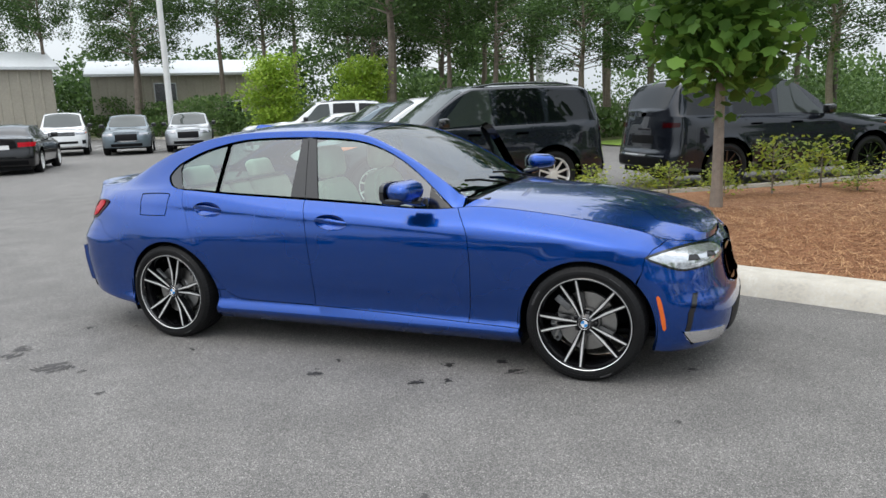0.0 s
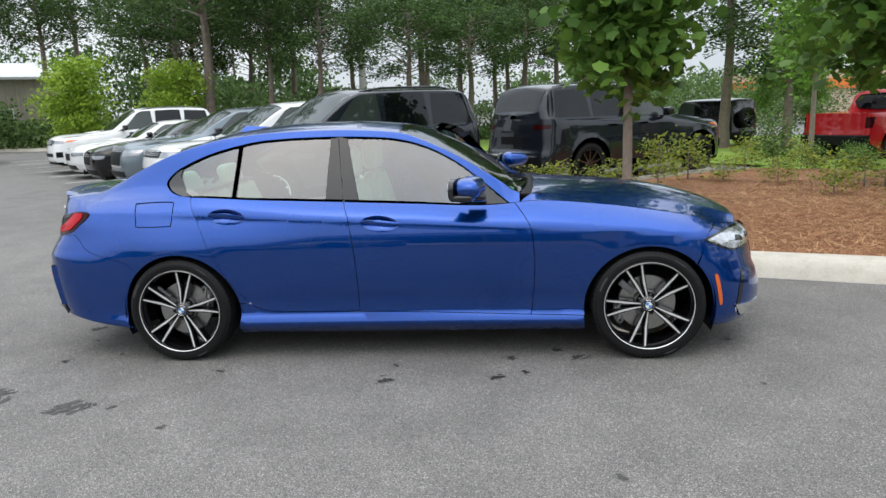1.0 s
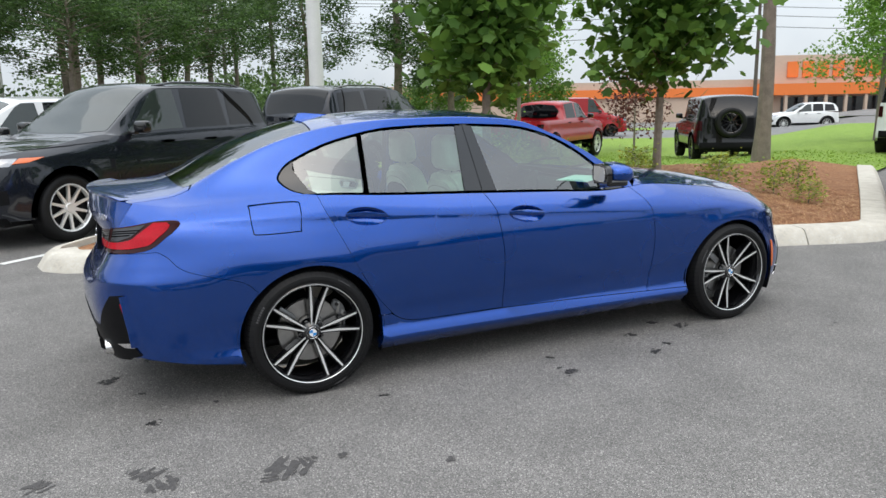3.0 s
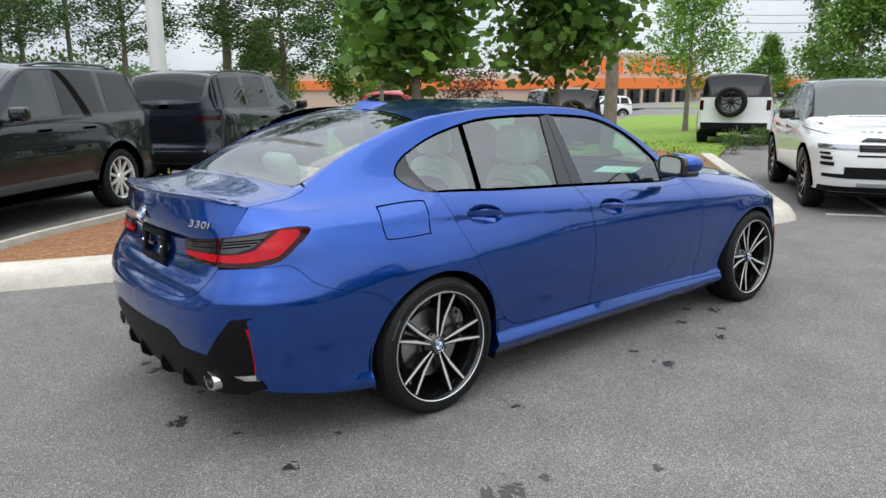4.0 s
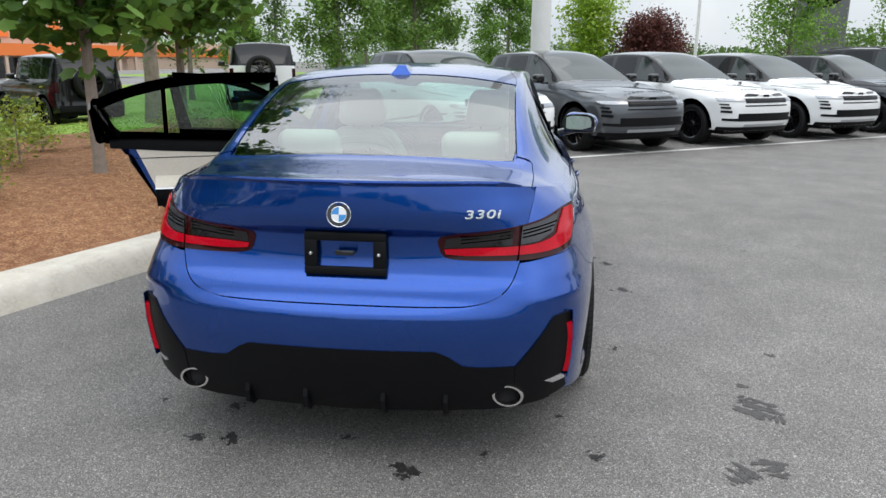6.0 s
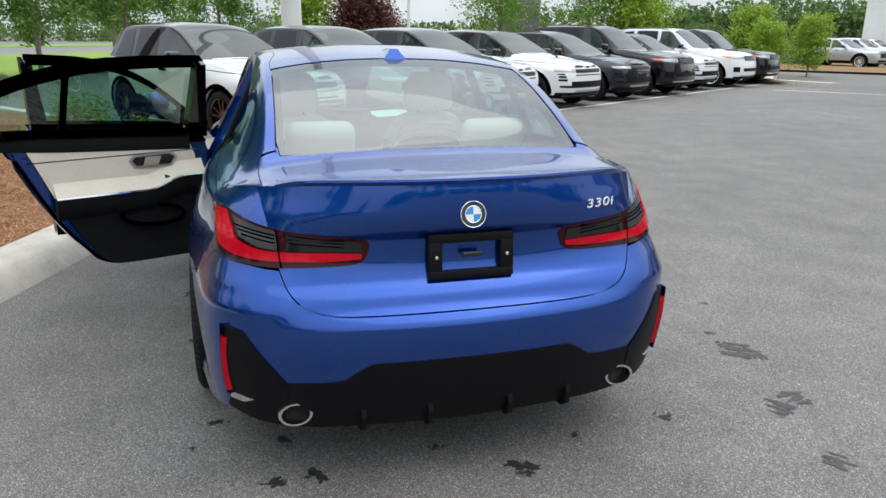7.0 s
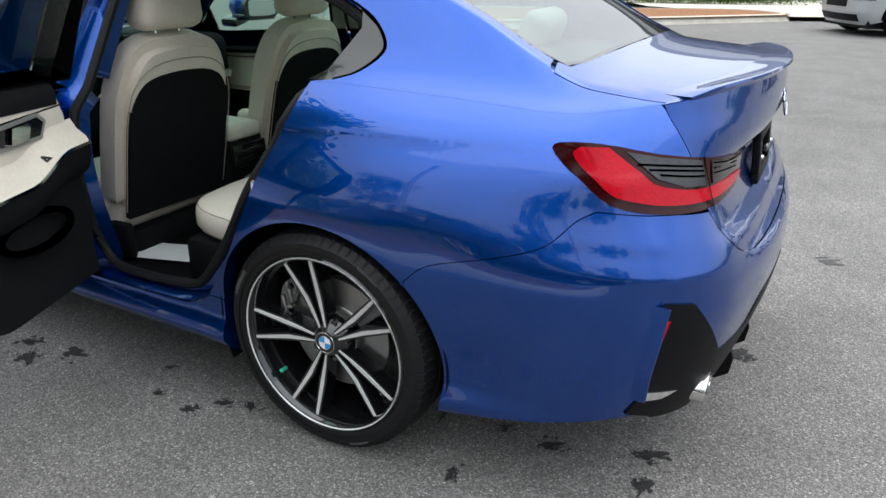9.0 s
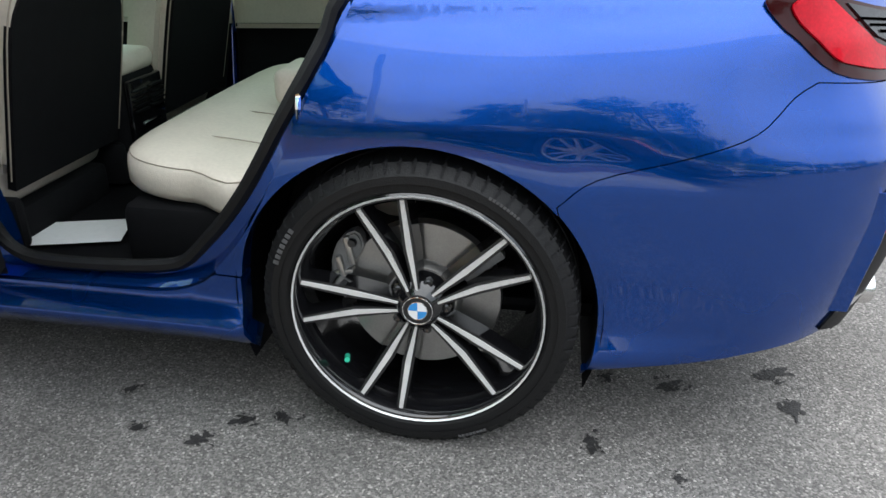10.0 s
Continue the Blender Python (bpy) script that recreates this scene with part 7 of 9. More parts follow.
def put_wheels(parent, wb, track, r, style, face, key):
    if key not in wheel_kinds:
        wheel_kinds[key] = simple_wheel(style, r, r * 0.70, 0.25, face)
    t, a, d = wheel_kinds[key]
    for x in (0, wb):
        for sg in (-1, 1):
            m = Matrix.Translation((x, sg * (track - 0.125), r))
            if sg < 0:
                m = m @ Matrix.Rotation(math.pi, 4, "Z")
            w = new("wheel", t)
            w.parent, w.matrix_local = parent, m
            for nm, me in (("rim", a), ("brake", d)):
                o = new(nm, me)
                o.parent = w


def gen_shell(d):
    """A shell from a few sizes: L length, w half width, H height, wb, ro rear overhang, belt, hood, ws (screen base), wt (screen top), rt (roof's rear end)."""
    w, ro, wb, H, belt, hood = d["w"], d["ro"], d["wb"], d["H"], d["belt"], d["hood"]
    xf = d["L"] - ro
    ws, wt, rt = d["ws"], d["wt"], d["rt"]
    yt = d.get("yt", 0.74) * w
    rz = d.get("rz", 0.07)
    rear = d.get("rear_z", belt + 0.06)
    r = d["r"]
    spec = dict(
        plan=[(-ro, 0), (-ro + 0.01, 0.35 * w), (-ro + 0.04, 0.68 * w), (-ro + 0.12, 0.885 * w), (-ro + 0.30, 0.965 * w), (0, 0.99 * w), (wb / 2, 0.985 * w), (wb, 0.995 * w), (xf - 0.5, 0.97 * w), (xf - 0.24, 0.88 * w), (xf - 0.09, 0.70 * w), (xf - 0.02, 0.36 * w), (xf, 0)],
        edge_z=[(-ro, rear), (-ro + 0.3, rear - 0.01), (wb * 0.5, belt + 0.015), (ws - 0.1, belt), (ws + 0.1, belt + 0.02), (wb + 0.2, hood - 0.09), (xf - 0.25, hood - 0.15), (xf, hood - 0.2)],
        edge_in=[(-ro, 0.04), (0, 0.075), (ws - 0.1, 0.075), (ws + 0.15, 0.12), (wb + 0.2, 0.13), (xf, 0.1)],
        crease=[(-ro, belt - 0.10), (wb * 0.5, belt - 0.13), (wb, hood - 0.22), (xf, hood - 0.32)],
        low=[(0.1, 0.16), (0.2, 0.09), (0.28, 0.055), (0.34, 0.05), (0.42, 0.035), (0.6, 0.012), (0.75, 0.004), (0.9, 0.012), (1.05, 0.03), (1.5, 0.05)],
        low_end=[(0.1, 0.12), (0.25, 0.05), (0.4, 0.02), (0.7, 0.004), (0.9, 0.012), (1.5, 0.05)],
        ends=(-0.5, -0.3, wb + 0.3, wb + 0.5),
        tail_c=d.get("tail", [(0.1, 0.14), (0.3, 0.05), (0.45, 0.0), (0.6, 0.01), (0.72, 0.06), (1.0, 0.07), (1.3, 0.10)]),
        tail_k=d.get("tail", [(0.1, 0.14), (0.3, 0.05), (0.45, 0.0), (0.6, 0.01), (0.72, 0.05), (1.0, 0.07), (1.3, 0.10)]),
        nose=d.get("nose", [(0.1, 0.2), (0.3, 0.06), (0.45, 0.0), (0.6, 0.0), (0.8, 0.03), (hood - 0.2, 0.08), (hood, 0.16)]),
        mid=d.get("mid") or [(-ro + 0.06, rear + 0.02), (-ro + 0.12, rear + 0.12), (rt, H - 0.06), (rt + 0.25, H - 0.015), ((rt + wt) / 2, H), (wt - 0.2, H - 0.02), (wt, H - 0.06), (wt + (ws - wt) * 0.55, belt + (H - belt) * 0.48), (ws, belt + 0.07), (ws + 0.12, hood + 0.0), (wb + 0.1, hood - 0.02), (xf - 0.3, hood - 0.06), (xf - 0.08, hood - 0.16)],
        rail_y=d.get("rail_y") or [(-ro, yt * 0.92), (rt, yt * 0.97), ((rt + wt) / 2, yt), (wt, yt * 1.01), (ws, w * 0.84), (ws + 0.3, w * 0.7), (xf, w * 0.4)],
        rail_z=d.get("rail_z") or [(-ro + 0.06, rear + 0.01), (-ro + 0.12, rear + 0.09), (rt, H - 0.06 - rz), (rt + 0.25, H - 0.015 - rz), ((rt + wt) / 2, H - rz), (wt - 0.15, H - 0.02 - rz), (wt, H - 0.07 - rz), (wt + (ws - wt) * 0.55, belt + (H - belt) * 0.42), (ws, belt + 0.04), (ws + 0.12, hood - 0.03), (xf - 0.3, hood - 0.10), (xf, hood - 0.18)],
        shoulder=pchip([(-ro, 0.3), (0, 0.15), (ws, 0.1), (xf, 0.2)]),
        arches=[(0, r - 0.01), (wb, r - 0.01)], arch_r=r + 0.055, flare=0.02)
    return Shell(**spec)


made_vehicles = {}


def vehicle(name, label, d, paint, m, roof_paint=None, step=0.075, cladding=True, category="car"):
    """A parked vehicle with its parts, its rear axle at the origin of m, the nose along +x."""
    key = (id(d), paint.name, roof_paint.name if roof_paint else "")
    if key in made_vehicles:
        return tagged(copy_thing(made_vehicles[key], m), label, category)
    root = tagged(empty(name), label, category)
    made_vehicles[key] = root
    G = gen_shell(d)
    wb, r, ro, w, belt, hood, H = d["wb"], d["r"], d["ro"], d["w"], d["belt"], d["hood"], d["H"]
    xf = d["L"] - ro
    ws, wt, rt = d["ws"], d["wt"], d["rt"]
    ar, zb = r + 0.05, d.get("sill", 0.30)
    X = lambda *p: [G.at_x(x, z) for x, z in p]  # noqa: E731
    bottom = [(0.0, zb + 0.06), G.at_y(0.6 * w, zb + 0.05)] + X((-ro + 0.25, zb + 0.04)) + X(*arc(0, r - 0.01, ar, 188, -8)) + X((ar + 0.05, zb), (wb - ar - 0.05, zb)) + X(*arc(wb, r - 0.01, ar, 188, -8)) + X((xf - 0.25, zb)) + [G.at_nose(0.6 * w, zb), (G.L, zb)]
    edge = [(float(a), float(G.edge_z(np.interp(a, G.s, G.bx)))) for a in np.linspace(G.L, 0, 60)]
    half = bottom + edge
    for fl in (lambda q: q, other):
        panel("body_side", G.side, fl(half), paint, root, step, 0.0, 0.05)
    xs = np.linspace(G.ex[0] + 0.002, G.ex[-1] - 0.002, 70)
    sk = [(x, 0.0) for x in xs] + [(x, 2.0) for x in xs[::-1]]
    panel("upper_body", G.top, sk, roof_paint or paint, root, step, 0.0, 0.0)
    if roof_paint:
        bx = np.linspace(ws - 0.02, G.ex[-1] - 0.004, 40)
        panel("bonnet", G.top, [(x, 0.002) for x in bx] + [(x, 1.998) for x in bx[::-1]], paint, root, step, 0.0, 0.01, 0.004)
    # glass
    T = G.on_top
    zt = lambda x: float(np.interp(x, [rt, (rt + wt) / 2, wt - 0.1, wt, ws], [H - 0.06, H, H - 0.02, H - 0.07, belt + 0.03])) - d.get("rz", 0.07) - 0.03  # noqa: E731
    bars = d["posts"]
    for a, b in zip(bars, bars[1:]):
        a2, b2 = a + 0.035, b - 0.035
        lean = d.get("lean", 0.0)
        top = [T(x, zt(x)) for x in np.linspace(b2 - (0.05 if b < ws - 0.3 else max(0.0, (b2 - wt) * 0.98)), a2 + lean * (1 if a == bars[0] else 0.2), 10)]
        win = [(x, 0.03) for x in np.linspace(a2, b2, 8)] + top
        for fl in (lambda q: q, other_top):
            panel("side_window", G.top, fl(win), PALE_GLASS if b == bars[-1] else DARK_GLASS, root, step, 0.0, 0.004, 0.003)
    wsl = [(x, 0.545) for x in np.linspace(wt + 0.02, ws - 0.02, 8)]
    panel("windscreen", G.top, wsl + [(ws + 0.05, 0.8), (ws + 0.06, 1.0), (ws + 0.05, 1.2)] + [(x, 2 - s) for x, s in wsl[::-1]] + [(wt - 0.0, 1.2), (wt - 0.02, 1.0), (wt - 0.0, 0.8)], PALE_GLASS, root, step, 0.0, 0.004, 0.004)
    if not d.get("mid"):
        rw = np.linspace(-ro + 0.135, rt - 0.03, 8)
        panel("rear_window", G.top, [(x, 0.56) for x in rw] + [(x, 1.44) for x in rw[::-1]], DARK_GLASS, root, 0.04, 0.0, 0.004, 0.004)
    if d.get("rear_pane"):
        px_, py_, z0, z1 = d["rear_pane"]
        bm = bmesh.new()
        prism(bm, rounded([(-py_, z0), (py_, z0), (py_ * 0.9, z1), (-py_ * 0.9, z1)], 2, True), px_ - 0.012, px_ + 0.03, "x", Matrix.Identity(4))
        part("rear_window", bm, DARK_GLASS, root, smooth=False)
    # face
    for nm, y0, y1, z0, z1, mat in d["face"]:
        if y0 < 0:
            q = [G.at_nose(y1, z0), G.at_nose(y1, z1), (G.L, z1)]
            poly = q + [(2 * G.L - a, z) for a, z in q[::-1][1:]] + [(G.L, z0)]
            panel(nm, G.side, poly, mat, root, 0.06, 0.0, 0.01, 0.006)
        else:
            for fl in (lambda q: q, other):
                panel(nm, G.side, fl([G.at_nose(y0, z0), G.at_nose(y1, z0 + 0.01), G.at_nose(y1, z1), G.at_nose(y0, z1)]), mat, root, 0.05, 0.0, 0.01, 0.007)
    if d.get("lattice"):
        yl, z0, z1 = d["lattice"]
        bm = bmesh.new()
        for j in range(4):
            for i in range(-9, 10):
                y = (i + 0.5 * (j % 2)) * yl / 9.5
                z = z0 + (z1 - z0) * (j + 0.5) / 4
                x = float(G.side(np.array([G.at_nose(abs(y), z)[0]]), np.array([z]))[0][0]) + 0.012
                prism(bm, [(y - 0.024, z), (y, z - 0.010), (y + 0.024, z), (y, z + 0.010)], x, x + 0.006, "x")
        part("grille_mesh", bm, SILVER_P, root, "small bright lozenges of the grille", smooth=False)["kind"] = "stuff"
    for nm, y0, y1, z0, z1, mat in d["back"]:
        if y0 < 0:
            q = [G.at_y(y1, z0), G.at_y(y1, z1), (0.0, z1)]
            panel(nm, G.side, q + [(-a, z) for a, z in q[::-1][1:]] + [(0.0, z0)], mat, root, 0.06, 0.0, 0.01, 0.006)
        else:
            for fl in (lambda q: q, other):
                panel(nm, G.side, fl([G.at_y(y0, z0), G.at_y(y1, z0 + 0.01), G.at_y(y1, z1), G.at_y(y0, z1)]), mat, root, 0.05, 0.0, 0.01, 0.007)
    for fl in (lambda q: q, other):
        for x in d["doors"]:
            ribbon("door_joint", G.side, fl(X((x, zb + 0.08), (x + 0.01, 0.7), (x, belt - 0.02))), 0.004, GAP, root, 0.002)
        ribbon("shoulder_joint", G.side, fl(X(*[(x, hood - 0.085 - 0.05 * (x - wb)) for x in np.linspace(ws + 0.1, xf - 0.35, 8)])), 0.003, GAP, root, 0.002)
        for x in d["handles"]:
            ribbon("door_handle", G.side, fl(X((x - 0.1, belt - 0.10), (x + 0.1, belt - 0.10))), 0.014, paint, root, 0.022, thick=0.02)
        if cladding:
            ribbon("sill_trim", G.side, fl(X((ar + 0.06, zb + 0.05), (wb - ar - 0.06, zb + 0.05))), 0.05, BLACK_MATT, root, 0.006, thick=0.01)
            for cx in (0, wb):
                ribbon("arch_trim", G.side, fl(X(*arc(cx, r - 0.01, ar + 0.02, 185, -5))), d.get("flare", 0.03), d.get("arch", BLACK_MATT), root, 0.006, thick=0.01)
    for sg in (-1, 1):
        bm = bmesh.new()
        box(bm, (-0.07, -0.10, -0.075), (0.07, 0.10, 0.075), Matrix.Translation((ws - 0.30, sg * (w + 0.085), belt + 0.10)), 0.04, 3)
        box(bm, (-0.03, -0.07, -0.03), (0.05, 0.05, 0.01), Matrix.Translation((ws - 0.26, sg * (w - 0.02), belt + 0.04)), 0.01)
        part("wing_mirror", bm, d.get("mirror", BLACK_GLOSS), root)
        if d.get("rails"):
            tube("roof_rail", [tuple(G.top(np.array([x]), np.array([0.56]))[0] * np.array([1, sg * -1 if sg < 0 else -1, 1]) + np.array([0, 0, 0.035 if 0 < i < 5 else -0.005])) for i, x in enumerate(np.linspace(rt + 0.1, wt - 0.15, 6))], 0.016, BLACK_GLOSS, root, 6)
        for cx in (0, wb):
            bm = bmesh.new()
            lathe(bm, [(0.05, sg * (w - 0.42)), (ar + 0.01, sg * (w - 0.42)), (ar + 0.01, sg * (w - 0.03))], 20, Matrix.Translation((cx, 0, r - 0.01)), radians(-105), radians(105))
            part("arch_liner", bm, BLACK_MATT, root)
    bm = bmesh.new()
    box(bm, (-ro + 0.2, -w + 0.18, zb - 0.06), (xf - 0.25, w - 0.18, zb + 0.12))
    part("underbody", bm, BLACK_MATT, root)
    put_wheels(root, wb, w - 0.015, r, d["style"], d["alloy"], (d["style"], round(r, 3), d["alloy"].name))
    if d.get("spare"):
        t, a, k = wheel_kinds[(d["style"], round(r, 3), d["alloy"].name)]
        o = new("spare_wheel", t)
        o.parent = root
        o.matrix_local = Matrix.Translation((-ro - 0.10, 0.08, belt - 0.06)) @ Matrix.Rotation(math.pi / 2, 4, "Z")
        b = new("rim", a)
        b.parent = o
    if d.get("badge_bars"):
        for i in range(10):
            bm = bmesh.new()
            y = (i - 4.7) * 0.085 + (0.04 if i > 4 else -0.04)
            box(bm, (-0.012, -0.024, 0), (0.012, 0.024, 0.006), Matrix.Translation((xf - 0.24, y, float(G.mid(xf - 0.24)) + 0.002)) @ Matrix.Rotation(radians(14), 4, "Y"))
            part("badge_bar", bm, BLACK_GLOSS, root, smooth=False)
    root.matrix_world = m
    return root


def stand(cx, cy, nx, ny, d):
    """The pose that puts a vehicle's middle at (cx, cy) with its nose along (nx, ny)."""
    n = math.hypot(nx, ny)
    nx, ny = nx / n, ny / n
    back = d["L"] / 2 - d["ro"]
    x, y = cx - nx * back, cy - ny * back
    return pose(x, y, float(fall(cx, cy)), 0, 0, math.degrees(math.atan2(ny, nx)))


WHITE_P = car_paint("white_paint", (0.78, 0.79, 0.79), 0.0, 0.35, 0.02)
GREY_P = car_paint("grey_paint", (0.10, 0.108, 0.12), 0.5, 0.3, 0.15)
DARKGREY_P = car_paint("charcoal_paint", (0.011, 0.014, 0.021), 0.4, 0.25, 0.2, ior=1.5)
BLACK_P = car_paint("black_paint", (0.005, 0.005, 0.006), 0.2, 0.25, 0.1)
RED_P = car_paint("red_paint", (0.36, 0.007, 0.012), 0.15, 0.3, 0.06)
SILVER_P = car_paint("silver_paint", (0.48, 0.50, 0.52), 0.6, 0.34, 0.1)
STEEL_P = car_paint("steel_blue_paint", (0.16, 0.20, 0.23), 0.55, 0.34, 0.12)
GRILLE_M = plain("black_mesh", (0.006, 0.006, 0.007), 0.45, spec=0.15, vary=0.5, scale=60)

EVOQUE = dict(L=4.37, w=0.955, H=1.66, wb=2.68, ro=0.80, belt=1.06, hood=1.06, ws=2.05, wt=1.22, rt=-0.38, yt=0.72, r=0.365, sill=0.28, posts=(-0.35, 0.25, 0.98, 1.98), lean=0.12, doors=(0.42, 1.0, 2.12), handles=(0.35, 1.25),
              face=[("grille", -1, 0.50, 0.762, 0.838, GRILLE_M), ("headlamp", 0.51, 0.88, 0.785, 0.842, CLEAR_LAMP), ("intake", -1, 0.64, 0.45, 0.585, GRILLE_M), ("intake_wing", 0.62, 0.84, 0.45, 0.50, GRILLE_M), ("air_slot", -1, 0.52, 0.705, 0.726, GRILLE_M), ("grille_slat", -1, 0.47, 0.784, 0.789, BLACK_GLOSS), ("grille_slat", -1, 0.47, 0.808, 0.813, BLACK_GLOSS), ("side_vent", 0.74, 0.86, 0.59, 0.635, GRILLE_M), ("side_vent", 0.76, 0.86, 0.66, 0.70, GRILLE_M), ("side_vent", 0.78, 0.87, 0.72, 0.75, GRILLE_M), ("lower_trim", -1, 0.86, 0.285, 0.35, BLACK_MATT), ("skid_plate", -1, 0.5, 0.355, 0.40, SILVER_P)],
              back=[("tail_lamp", 0.4, 0.9, 0.92, 1.0, RED_GLOW)], style="double", alloy=ALLOY_BLACK, badge_bars=True)
EVOQUE_W = dict(EVOQUE, arch=WHITE_P)
EVOQUE_G = dict(EVOQUE, arch=GREY_P)
DISCO = dict(L=4.97, w=1.0, H=1.86, wb=2.92, ro=1.08, belt=1.17, hood=1.17, ws=2.18, wt=1.42, rt=-0.70, yt=0.75, r=0.39, sill=0.32, posts=(-0.78, 0.10, 0.98, 2.12), lean=0.10, doors=(0.35, 1.02, 2.2), handles=(0.55, 1.35), rails=True,
             face=[("grille", -1, 0.50, 0.85, 1.00, GRILLE_M), ("headlamp", 0.52, 0.90, 0.895, 0.985, CLEAR_LAMP), ("turn_lamp", 0.905, 0.955, 0.93, 0.985, ORANGE), ("intake", -1, 0.60, 0.52, 0.62, GRILLE_M), ("side_vent", 0.76, 0.90, 0.50, 0.66, GRILLE_M), ("lower_trim", -1, 0.86, 0.30, 0.365, BLACK_MATT), ("skid_plate", -1, 0.72, 0.38, 0.41, CHROME)], lattice=(0.48, 0.865, 0.985),
             back=[("tail_lamp", 0.58, 0.90, 1.05, 1.13, DARK_RED), ("plate_recess", -1, 0.35, 0.78, 0.92, GRILLE_M), ("bumper_trim", -1, 0.8, 0.40, 0.55, BLACK_MATT), ("silver_trim", -1, 0.7, 0.575, 0.60, CHROME)], style="ten", alloy=SILVER_FACE, arch=DARKGREY_P)
DISCO_B = dict(DISCO, alloy=ALLOY_BLACK)
SPORT = dict(DISCO, L=4.6, w=0.97, H=1.73, wb=2.74, ro=0.92, belt=1.1, hood=1.1, ws=2.08, wt=1.32, rt=-0.5, posts=(-0.55, 0.2, 0.95, 2.02), arch=BLACK_MATT, rails=False,
             face=[("grille", -1, 0.5, 0.84, 0.95, GRILLE_M), ("headlamp", 0.52, 0.90, 0.84, 0.94, CLEAR_LAMP), ("intake", -1, 0.6, 0.5, 0.64, GRILLE_M), ("side_vent", 0.74, 0.87, 0.5, 0.66, GRILLE_M), ("skid_plate", -1, 0.6, 0.36, 0.41, SILVER_P)])
CROSS = dict(SPORT, H=1.68, face=[("grille", -1, 0.42, 0.60, 0.86, GRILLE_M), ("grille_frame", -1, 0.47, 0.55, 0.59, CHROME), ("headlamp", 0.50, 0.88, 0.78, 0.90, CLEAR_LAMP), ("intake", -1, 0.6, 0.36, 0.48, GRILLE_M)], alloy=SILVER_FACE)
DEFENDER = dict(L=4.55, w=0.99, H=1.95, wb=2.80, ro=0.80, belt=1.24, hood=1.26, ws=2.02, wt=1.70, rt=-0.62, yt=0.82, r=0.41, sill=0.40, posts=(-0.6, 0.15, 0.98, 1.95), lean=0.02, doors=(0.4, 1.0, 2.05), handles=(0.5, 1.3),
                face=[("grille", -1, 0.5, 0.9, 1.02, GRILLE_M), ("headlamp", 0.55, 0.85, 0.88, 1.04, CLEAR_LAMP), ("intake", -1, 0.7, 0.5, 0.68, GRILLE_M)], back=[("tail_lamp", 0.80, 0.90, 0.95, 1.22, DARK_RED), ("bumper_trim", -1, 0.85, 0.45, 0.62, BLACK_MATT)], style="ten", alloy=ALLOY_BLACK, spare=True,
                tail=[(0.1, 0.1), (0.3, 0.03), (0.5, 0.0), (0.7, 0.03), (1.3, 0.06)])
SALOON = dict(L=4.75, w=0.92, H=1.45, wb=2.88, ro=1.02, belt=0.98, hood=0.99, ws=2.10, wt=1.38, rt=0.15, yt=0.66, r=0.34, sill=0.2, rear_z=1.03, posts=(0.05, 0.95, 2.02), lean=0.12, doors=(0.25, 1.1, 2.15), handles=(0.45, 1.35),
              mid=[(-0.97, 1.05), (-0.7, 1.09), (-0.5, 1.12), (-0.2, 1.27), (0.15, 1.39), (0.7, 1.45), (1.1, 1.44), (1.38, 1.395), (1.75, 1.22), (2.10, 1.03), (2.2, 1.0), (2.9, 0.96), (3.4, 0.88), (3.65, 0.78)],
              rail_y=[(-0.97, 0.5), (-0.5, 0.62), (0.1, 0.6), (1.3, 0.6), (1.75, 0.68), (2.1, 0.74), (2.4, 0.6), (3.7, 0.4)],
              rail_z=[(-0.97, 1.04), (-0.5, 1.08), (-0.2, 1.22), (0.15, 1.33), (0.7, 1.39), (1.1, 1.385), (1.38, 1.34), (1.75, 1.17), (2.1, 1.0), (2.2, 0.97), (2.9, 0.92), (3.7, 0.76)],
              face=[("grille", -1, 0.34, 0.50, 0.68, GRILLE_M), ("headlamp", 0.44, 0.82, 0.62, 0.71, CLEAR_LAMP), ("intake", -1, 0.6, 0.26, 0.38, GRILLE_M)], back=[("tail_lamp", 0.48, 0.88, 0.80, 0.93, RED_GLOW), ("number_plate", -1, 0.26, 0.74, 0.86, PAPER), ("bumper_trim", -1, 0.7, 0.30, 0.42, BLACK_MATT)], style="double", alloy=SILVER_FACE)
LIMO = dict(SALOON, alloy=CALIPER, style="ten", L=5.2, w=0.975, H=1.52, wb=3.2, ro=1.05, belt=1.06, hood=1.08, r=0.37, ws=2.38, wt=1.62, posts=(0.15, 1.2, 2.3), doors=(0.3, 1.25, 2.45), handles=(0.55, 1.55), rear_z=1.08,
            mid=[(-1.0, 1.10), (-0.7, 1.14), (-0.5, 1.17), (-0.2, 1.31), (0.2, 1.45), (0.8, 1.52), (1.3, 1.51), (1.62, 1.46), (2.0, 1.28), (2.38, 1.11), (2.5, 1.09), (3.2, 1.04), (3.8, 0.97), (4.1, 0.86)],
            rail_y=[(-1.0, 0.5), (-0.5, 0.66), (0.1, 0.64), (1.6, 0.64), (2.0, 0.72), (2.38, 0.79), (2.7, 0.64), (4.1, 0.4)],
            rail_z=[(-1.0, 1.09), (-0.5, 1.13), (-0.2, 1.26), (0.2, 1.39), (0.8, 1.455), (1.3, 1.45), (1.62, 1.40), (2.0, 1.22), (2.38, 1.08), (2.5, 1.05), (3.2, 1.0), (4.1, 0.84)])
